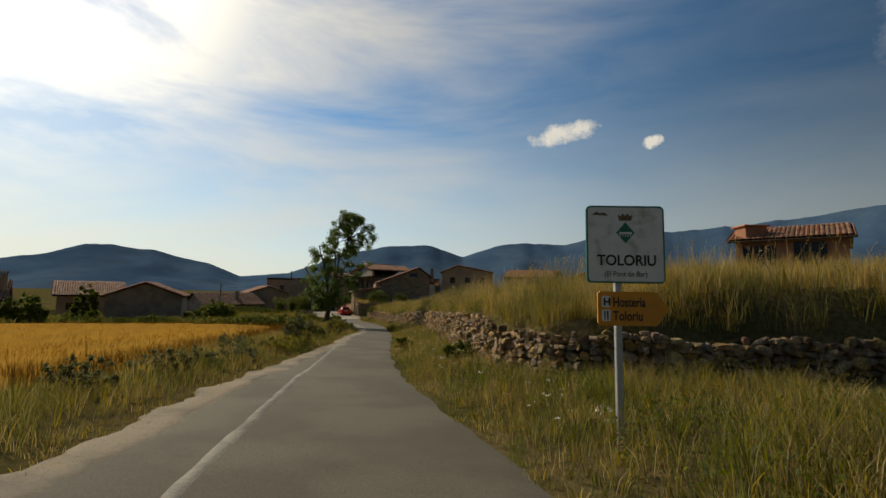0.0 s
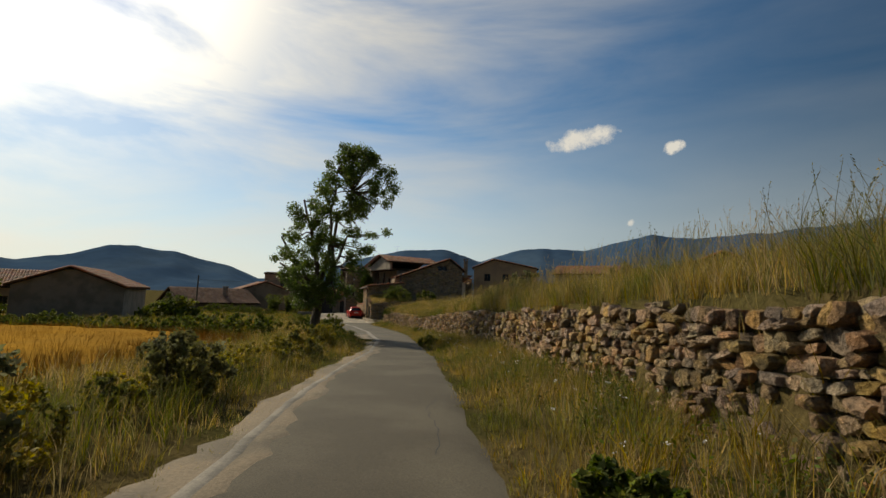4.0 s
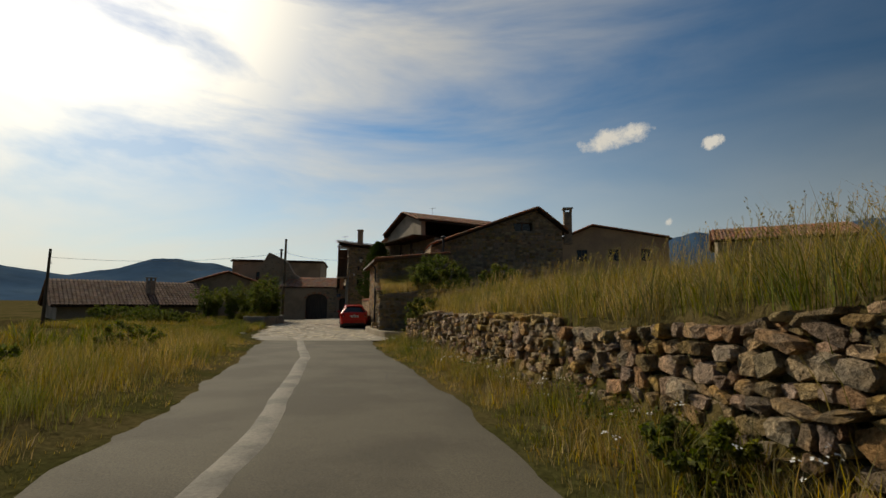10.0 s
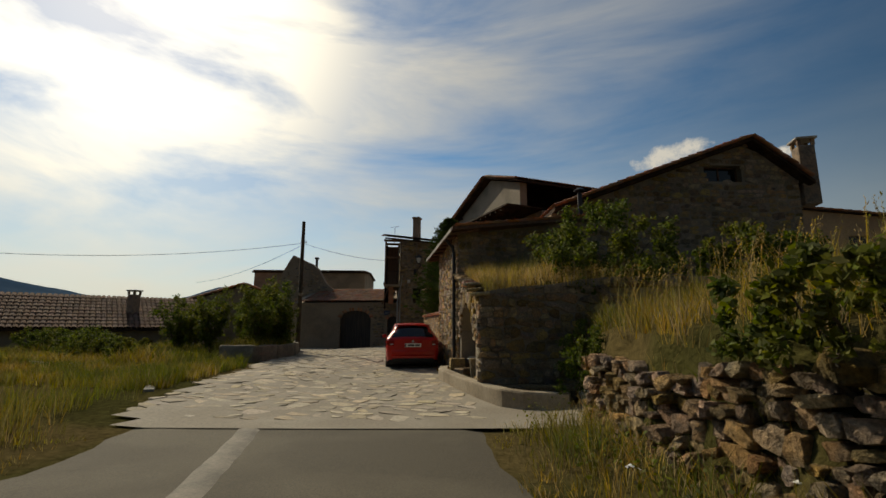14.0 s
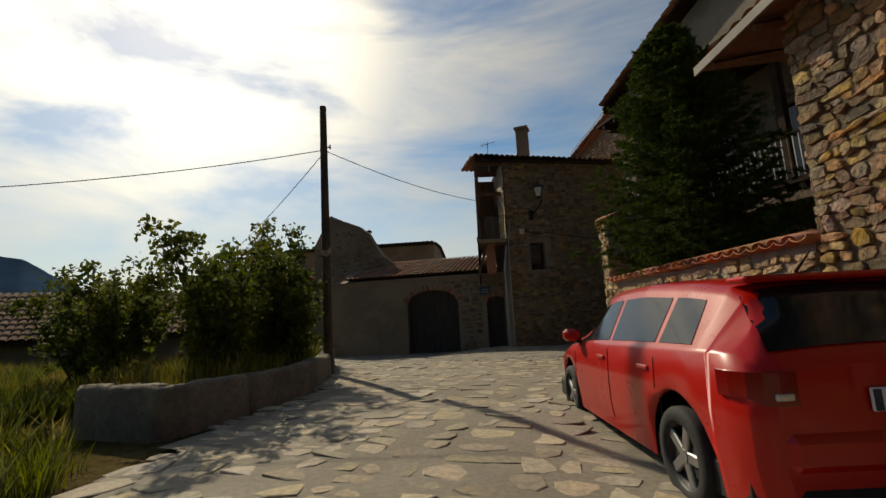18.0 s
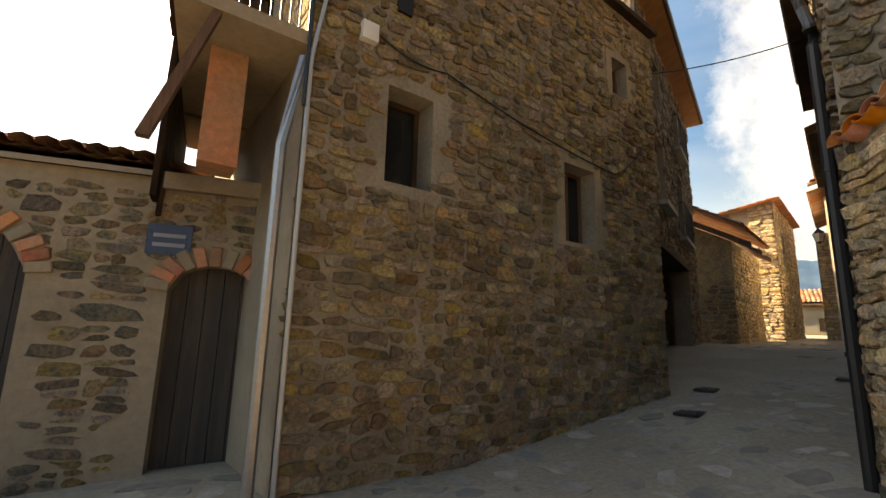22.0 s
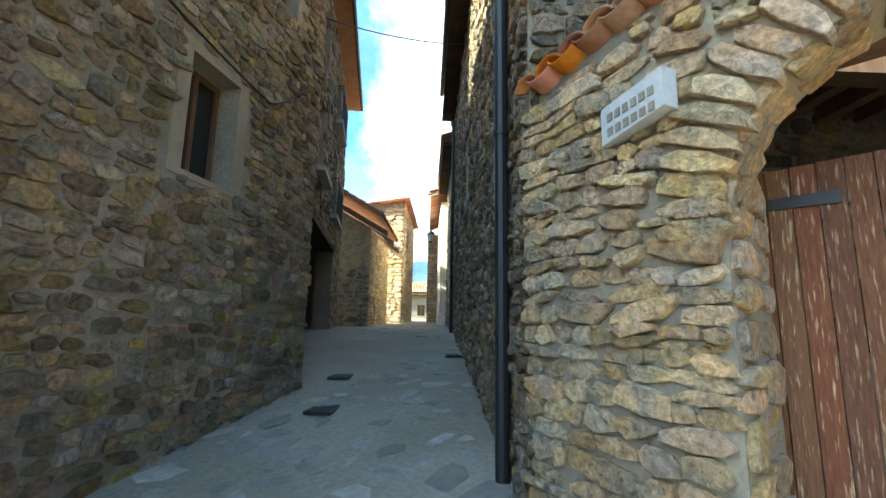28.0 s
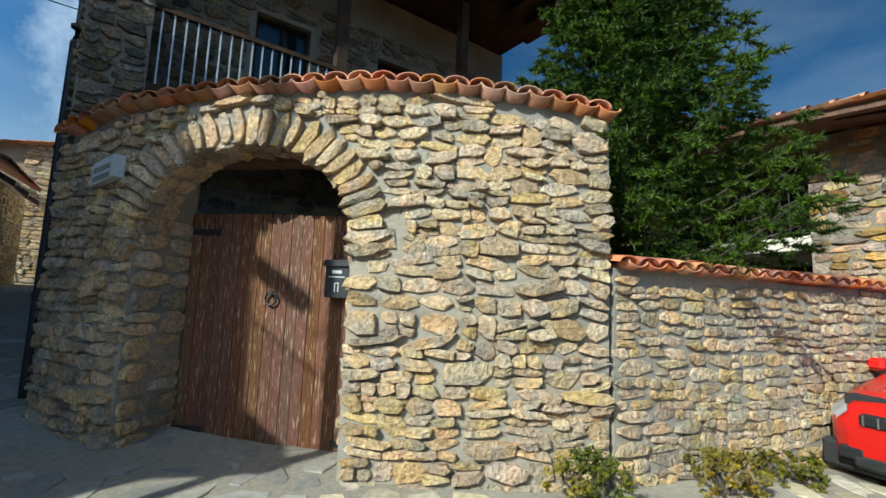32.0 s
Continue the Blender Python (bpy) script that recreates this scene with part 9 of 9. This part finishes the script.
# ---- raised planting bed on the left of the square ----
pl = thing("planter_wall", "rough rendered low retaining wall of planting bed", "low wall")
M["rough_render"] = material("rough_render", (0.23, 0.19, 0.13), 0.95, 10, 0.35, 0.9, second=(0.15, 0.125, 0.085), mix_scale=1.1, grain=0.04)
bed = [(-27.7, 77.6), (-25.95, 77.5), (-25.75, 78.6), (-26.2, 80.9), (-27.2, 83.0), (-29.3, 86.2), (-31.5, 87.5)]
pl_at, pl_len = curve_place(bed)
for s0, s1, hgt in ((0.0, 3.2, 0.66), (3.21, pl_len, 0.62)):
    bm = bmesh.new()
    prev = None
    for u in np.linspace(s0, s1, 26):
        tz = -5.05 + hgt + 0.05 * noise.noise((u * 1.2, 2, 0)) + 0.03 * noise.noise((u * 5, 2, 0))
        j = 0.03 * noise.noise((u * 3, 4, 0))
        ring = [bm.verts.new(pl_at(u, z, d)) for z, d in ((-5.5, 0.04 + j), (tz - 0.06, 0.0 + j), (tz, -0.05), (tz - 0.01, -0.32), (-5.5, -0.36))]
        if prev:
            for k in range(4):
                bm.faces.new((prev[k], prev[k + 1], ring[k + 1], ring[k])).smooth = True
        else:
            bm.faces.new(ring)
        prev = ring
    bm.faces.new(prev[::-1])
    bmesh.ops.recalc_face_normals(bm, faces=bm.faces)
    part("wall_stretch", bm, "rough_render", pl)
bm = bmesh.new()
bm.faces.new([bm.verts.new(pl_at(u, -4.62, -0.2)) for u in np.linspace(0, pl_len, 24)])
part("bed_soil", bm, "soil", pl)
for i, (x, y, h, w, n) in enumerate(((-29.9, 79.6, 3.2, 2.2, 4200), (-27.3, 79.6, 3.1, 1.9, 4200), (-28.6, 81.0, 3.4, 2.1, 4600), (-29.6, 83.2, 3.5, 2.2, 4600), (-27.9, 82.3, 2.7, 1.4, 3000), (-31.6, 84.6, 3.0, 2.4, 4200), (-30.6, 85.8, 2.6, 1.8, 3200), (-32.4, 80.4, 2.7, 2.4, 4200), (-33.6, 82.6, 2.8, 2.4, 4200))):
    sapling("young broad-leaved sapling growing in the raised bed", (x, y, -4.65), h * 0.87, w * 1.15, 300 + i)
xy = []
for _ in range(5000):
    u, d = pl_len * dry_rng.random(), -0.3 - 2.6 * dry_rng.random()
    p = pl_at(u, 0, d)
    xy.append((p.x, p.y))
bv, bf = blades(np.array(xy), np.full(len(xy), -4.65), 0.25 + 0.4 * dry_rng.random(len(xy)), 0.008, 0.5, dry_rng)
stuff("bed_weeds", bv, bf, "grass", "green weeds covering the raised planting bed", "weeds")

# lower concrete ledge and weeds west of the square
bm = bmesh.new()
le_at, le_len = curve_place([(-22.6, 69.5), (-25.5, 72.6), (-29.5, 74.3), (-37, 75.6)])
prev = None
for u in np.linspace(0, le_len, 30):
    ring = [bm.verts.new(le_at(u, z, d)) for z, d in ((-5.8, 0), (-5.02, 0), (-5.0, -0.02), (-5.0, -0.2), (-5.8, -0.22))]
    if prev:
        for k in range(4):
            bm.faces.new((prev[k], prev[k + 1], ring[k + 1], ring[k]))
    else:
        bm.faces.new(ring)
    prev = ring
bm.faces.new(prev[::-1])
bmesh.ops.recalc_face_normals(bm, faces=bm.faces)
single("concrete_ledge", bm, "concrete", "low weathered concrete ledge bordering the weedy slope", "ledge", "structure")
grow("square_edge_weeds", 16000, (-32, 69.5, -21.5, 77), lambda x, y: (0.3 + 0.7 * patchy(x, y, 0.6, 4)) if x < along(PAVE_LEFT, y) - 0.3 and y < 76.5 else 0.0, lambda x, y: 0.15 + 0.4 * patchy(x, y, 0.7, 7), 0.008, 0.6, "grass", "green weeds at the edge of the square", "weeds")
for i, (x, y, h, w) in enumerate(((-20.9, 83.9, 0.5, 0.7), (-20.4, 82.6, 0.45, 0.6), (-20.0, 81.8, 0.35, 0.6), (-17.6, 76.2, 0.25, 0.5))):
    bush("wall_weed", "small green weed tuft at the garden wall's foot", (x, y), h, w, 1100, 0.03, 330 + i, "grass", 0.8, "weed")

grow("court_weeds", 22000, (-44, 74.5, -27, 84), lambda x, y: (0.35 + 0.65 * patchy(x, y, 0.5, 4)) if not (x > -29.6 and y > 77.2) else 0.0, lambda x, y: 0.25 + 0.55 * patchy(x, y, 0.6, 7), 0.014, 0.6, "grass", "rank green weeds on the slope below the square", "weeds")
for i, (x, y, h, w) in enumerate(((-34.2, 77.6, 1.5, 2.6), (-36.8, 79.4, 1.7, 2.8), (-39.6, 80.6, 1.5, 2.8), (-31.6, 77.0, 1.1, 2.0), (-42.4, 81.0, 1.6, 2.6))):
    bush("shrub", "dark green shrub on the weedy slope below the square", (x, y), h, w, 2600, 0.07, 350 + i, "leaf", 0.8, "shrub")

for i, (x, y, z, h, w) in enumerate(((-13.35, 69.9, -4.85, 1.1, 1.1), (-13.2, 70.7, -4.6, 1.2, 1.2), (-12.95, 69.1, -4.5, 1.0, 1.2))):
    bush("bramble", "dark green bramble filling the corner beside the fountain wall", (x, y, z), h, w, 1800, 0.05, 370 + i, "leaf", 0.8, "bramble")

for i, (x, y, h, w) in enumerate(((-28.5, 82.3, 3.5, 1.3), (-29.3, 83.2, 3.2, 1.4))):
    sapling("tall narrow-leaved shoots standing beside the utility pole", (x, y, -4.65), h, w, 330 + i)

# ---- flat stones of the paving ----
M["flag"] = material("flag", (0.41, 0.335, 0.23), 0.9, 16, 0.4, 0.6, second=(0.33, 0.28, 0.205), mix_scale=1.6, rand=0.28, grain=0.015)
M["flag_joined"] = material("flag_joined", (0.41, 0.335, 0.23), 0.9, 16, 0.4, 0.6, second=(0.33, 0.28, 0.205), mix_scale=1.6, rand=0.28, island=True, grain=0.015)
flag_rng = np.random.default_rng(401)


def flag_place(u, v, d):
    return Vector((u, v, ground_z(u, v) + 0.05 + d))


def on_paving(x, y, w, h):
    if y < 67.9 + 0.27 * (x + 18.6):
        return False
    if x < along(PAVE_LEFT, y) + 0.2:
        return False
    if x > along([(68, -15.4), (70, -15.3), (75.3, -17.6), (79, -19.0), (84, -21.0), (85.5, -20.5), (88, -18.6)], y) and y < 88:
        return False
    s = (x - LANE_AT[0]) * LANE_WAY[0] + (y - LANE_AT[1]) * LANE_WAY[1]
    side = (x - LANE_AT[0]) * LANE_WAY[1] - (y - LANE_AT[1]) * LANE_WAY[0]
    if y > 88 and not (abs(side) < 2.6 if s > 0 else y < 91.3):
        return False
    return flag_rng.random() < 0.96


square_cells = cells_of(flag_rng, -33, 67.5, -14, 93, 0.46, 0.34)
lay_stones(pavement, flag_place, [c for c in square_cells if c[1] < 86], 403, "flag", "flag_joined", on_paving, (-0.0015, 0.007), 0.94, 12, 0.0, near=lambda u, v: 74 < v < 85.5 and u > -26, most=300, piece="flagstone")
M["lane_flag"] = material("lane_flag", (0.21, 0.19, 0.16), 0.85, 12, 0.3, 0.5, second=(0.28, 0.25, 0.205), mix_scale=1.6, rand=0.3, island=True, grain=0.015)
lay_stones(pavement, flag_place, [c for c in square_cells if c[1] >= 86], 404, "flag", "lane_flag", on_paving, (-0.004, 0.008), 0.88, 12, 0.0, most=0)
lay_stones(pavement, flag_place, cells_of(flag_rng, -14, 88, -8, 99, 0.5, 0.36), 405, "flag", "lane_flag", lambda x, y, w, h: abs((x - LANE_AT[0]) * LANE_WAY[1] - (y - LANE_AT[1]) * LANE_WAY[0]) < 2.0 and flag_rng.random() < 0.8, (-0.004, 0.008), 0.85, 10, 0.0, most=0)

# ---- houses further off ----
def far_house(name, label, a, b, deep, z0, eave, ridge, wall_mat, roof_mat="tile_joined", windows=(), doors=(), tiles=True, over=0.35, asym=0.5, ridge_along=True, seed=1):
    """A house on the front line a to b (its front to the right of it), with a pitched roof; the ridge runs along the front or away from it."""
    h = thing(name, label, "house")
    pl_, ln = frame_of(a, b)
    holes = [w for w in windows] + [d for d in doors]
    gable = lambda u: eave if ridge_along else (eave + (ridge - eave) * (u / (ln * asym) if u < ln * asym else (ln - u) / (ln * (1 - asym))))
    bm = bmesh.new()
    wall_with_holes(bm, pl_, ln, z0, gable, holes, 0, -0.35)
    part("front_wall", bm, wall_mat, h)
    side = lambda d: eave + (ridge - eave) * (-d / (deep * asym) if -d < deep * asym else (deep + d) / (deep * (1 - asym)))
    for u0_, u1_ in ((0.0, 0.35), (ln - 0.35, ln)):
        bm = bmesh.new()
        out = [(-0.36, z0), (-deep, z0), (-deep, eave)] + ([(-deep * asym, ridge)] if ridge_along else []) + [(-0.36, side(-0.36) if ridge_along else eave)]
        prism(bm, out, u0_, u1_, lambda d, v, u: pl_(u, v, d))
        part("side_wall", bm, wall_mat, h)
    bm = bmesh.new()
    prism(bm, [(0.36, z0), (ln - 0.36, z0), (ln - 0.36, gable(ln - 0.36)), (ln * asym, gable(ln * asym)), (0.36, gable(0.36))], -deep + 0.35, -deep, pl_)
    part("back_wall", bm, wall_mat, h)
    slope = (ridge - eave) / (deep * asym) if ridge_along else (ridge - eave) / (ln * asym)
    if ridge_along:
        rims = [((over, eave - slope * over), (-deep * asym, ridge)), ((-deep - over, eave - over * (ridge - eave) / (deep * (1 - asym))), (-deep * asym, ridge))]
        mk_ = lambda k, v, t: pl_(t, v, k)
        span = (-over, ln + over)
    else:
        rims = [((-over, eave - slope * over), (ln * asym, ridge)), ((ln + over, eave - over * (ridge - eave) / (ln * (1 - asym))), (ln * asym, ridge))]
        mk_ = lambda k, v, t: pl_(k, v, t)
        span = (over, -deep - over)
    for (k0, v0), (k1, v1) in rims:
        bm = bmesh.new()
        prism(bm, [(k0, v0), (k1, v1), (k1, v1 + 0.12), (k0, v0 + 0.12)], span[0], span[1], mk_)
        part("roof_deck", bm, "dark_wood" if tiles else roof_mat, h)
        if tiles:
            t0, e0_, t1 = mk_(k1, v1 + 0.14, span[0]), mk_(k0, v0 + 0.14, span[0]), mk_(k1, v1 + 0.14, span[1])
            tile_roof(h, t0, t1 - t0, e0_ - t0, (t1 - t0).length, (e0_ - t0).length, roof_mat, 0.32, 0.55, seed)
    for w in windows:
        window_unit(h, pl_, *w, deep=0.15)
    for d in doors:
        window_unit(h, pl_, *d, deep=0.15, shutter=True, frame="dark_wood")
    return h


M["ochre"] = material("ochre", (0.40, 0.27, 0.15), 0.9, 8, 0.2, 0.3, second=(0.33, 0.22, 0.13), mix_scale=0.6)
M["brick_wall"] = material("brick_wall", (0.30, 0.13, 0.07), 0.9, 8, 0.25, 0.3, second=(0.24, 0.12, 0.07), mix_scale=0.6)
M["grey_roof"] = material("grey_roof", (0.19, 0.115, 0.08), 0.9, 6, 0.25, 0.3, second=(0.24, 0.15, 0.105), mix_scale=0.7, rand=0.2, island=True, spec=0.1)

# left of the village street, seen across the field
fa = far_house("farm_house", "long plain rendered farmhouse with grey-brown tiled roof", (-62.5, 38.0), (-53.0, 46.5), 8, -7.5, -2.3, 0.0, "plaster", "grey_roof", windows=[(2, -4.6, 3, -3.4), (5, -4.6, 6, -3.4), (8.5, -4.6, 9.5, -3.4)], doors=[(10.6, -7.4, 11.6, -5.2)], seed=501)
chimney(fa, -60.0, 43.2, -1.5, 1.0, 0.6)
chimney(fa, -54.2, 47.6, -1.5, 1.2, 0.5)
far_house("barn", "dark stone gabled barn with wide eaves", (-43.8, 50.6), (-36.2, 54.5), 11, -7.5, -1.7, 0.0, "mortar", "tile_joined", doors=[(5.2, -7.4, 7.4, -4.6)], ridge_along=False, seed=503)
hs = far_house("eaved_house", "plain rendered house with low hipped tiled roof", (-64.5, 67.0), (-57.8, 72.6), 9, -8, -1.9, 0.2, "ochre", "tile_joined", windows=[(1.2, -4.4, 2.2, -3.2), (4.5, -4.4, 5.5, -3.2)], over=0.6, seed=505)
far_house("lane_end_house", "pale rendered house with a red tiled roof beyond the lane", (11.5, 119), (18, 112), 6, -4.6, -0.4, 0.9, "mortar_pale", "tile_joined", windows=[(4.0, -2.6, 4.8, -1.5)], over=0.4, seed=531)
lb = far_house("low_barn", "low stone barn with faded pinkish tiled roof", (-47.9, 81.7), (-40.6, 91.4), 9, -8, -3.7, -1.5, "mortar", "grey_roof", doors=[(4, -7.8, 5.4, -5.6)], windows=[(8, -5.4, 8.8, -4.6)], over=0.5, seed=507)
chimney(lb, -44.9, 88.8, -3.1, -0.9, 0.6)
far_house("back_barn", "brown stone barn behind the low roofs", (-45.4, 94.0), (-37.5, 99.5), 9, -8, -1.6, 0.1, "mortar", "tile_joined", ridge_along=False, seed=509)
fb = far_house("flat_topped_house", "dark rendered house block above the garage roof", (-43.9, 101.4), (-33.0, 104.5), 8, -6, 1.9, 2.25, "plaster", "grey_roof", windows=[(3, -0.6, 3.9, 0.6), (7, -0.6, 7.9, 0.6)], over=0.2, seed=511)
bm = bmesh.new()
tube(bm, [(-39.9, 106.8, 1.9), (-39.9, 106.8, 3.9)], 0.14, 10)
tube(bm, [(-39.9, 106.8, 3.95), (-39.9, 106.8, 4.1), (-39.9, 106.8, 4.2)], [0.26, 0.26, 0.1], 10)
part("stove_pipe", bm, "dark_metal", fb)
# behind and right
far_house("upper_house", "brown house with red tiled roof up the slope", (-1.9, 100.2), (10.0, 99.0), 2.6, -4, 4.1, 5.7, "ochre", "tile_joined", windows=[(2, 1.6, 3.2, 3.0), (5.5, 1.6, 6.7, 3.0), (9, 1.6, 10.2, 3.0)], ridge_along=False, asym=0.32, seed=513)
far_house("side_house", "plain stone house with red tiled roof", (12.0, 92.0), (22, 88.0), 9, -3, 2.8, 4.4, "plaster", "tile_joined", windows=[(2, 0.6, 3.0, 1.8), (6, 0.6, 7.0, 1.8)], seed=515)
far_house("slope_house", "brown stone house behind the bank grass", (18.0, 59.8), (25.5, 55.6), 8, -2, 1.6, 3.4, "mortar", "tile_joined", windows=[(2, -0.2, 3.0, 1.0), (5, -0.2, 6.0, 1.0)], ridge_along=False, seed=517)
# tall brick house with glazed upper floor
bh = far_house("glazed_house", "brick house with glazed upper floor and orange roof", (24.6, 32.2), (30.2, 27.6), 9, -2.0, 4.1, 5.5, "brick_wall", "tile_joined", windows=[(0.5, 1.7, 1.2, 3.7), (1.3, 1.7, 2.0, 3.7), (2.1, 1.7, 2.8, 3.7), (3.9, 1.7, 4.9, 3.9), (5.0, 1.7, 6.0, 3.9)], over=0.5, seed=519)
bm = bmesh.new()
box(bm, 25.2, 31.7, 3.5, 27.0, 33.2, 5.4, 0.03)
part("stair_tower", bm, "brick_wall", bh)
bm = bmesh.new()
box(bm, 25.0, 31.5, 5.4, 27.2, 33.4, 5.52, 0.02)
part("tower_roof", bm, "tile", bh)
far_house("small_house", "small plain house with tiled roof beyond the grass", (33.0, 26.6), (37.0, 23.0), 7, -2, 1.3, 2.5, "plaster", "tile_joined", windows=[(1, -0.2, 1.8, 0.9)], seed=521)

# trees among the left houses
for i, (x, y, h, w, n, lab) in enumerate(((-45.5, 49.5, 7.0, 2.6, 3500, "narrow dark conifer beside the barn"), (-50.0, 46.0, 5.0, 4.5, 4000, "round dark tree beside the farmhouse"), (-32.5, 56.5, 4.2, 5.0, 4500, "spreading dark shrub below the barn"), 
                                      (-70.0, 44.0, 5.0, 6.0, 4500, "broad dark tree beyond the farmhouse"), (-58, 40.5, 2.5, 4.0, 3000, "round garden shrub below the farmhouse"), (-40.0, 60, 2.5, 5.0, 3500, "hedge-like shrub along the field"), (-50, 55, 2.5, 6.0, 3500, "hedge-like shrub along the field"))):
    bush("far_tree", lab, (x, y, -7.0 if y > 44 else -6.6), h + 0.8, w, n, 0.28, 540 + i, "leaf", 0.75, "tree")
grow("far_field_grass", 26000, (-75, 38, -16, 66), lambda x, y: 0.0 if in_field(x, y) or x > left_edge(y) - 6 else 0.35 + 0.65 * patchy(x, y, 0.15, 3), lambda x, y: 0.5 + 0.7 * patchy(x, y, 0.2, 6), 0.03, 0.5, "grass", "rough green meadow beyond the ripe field", "meadow")
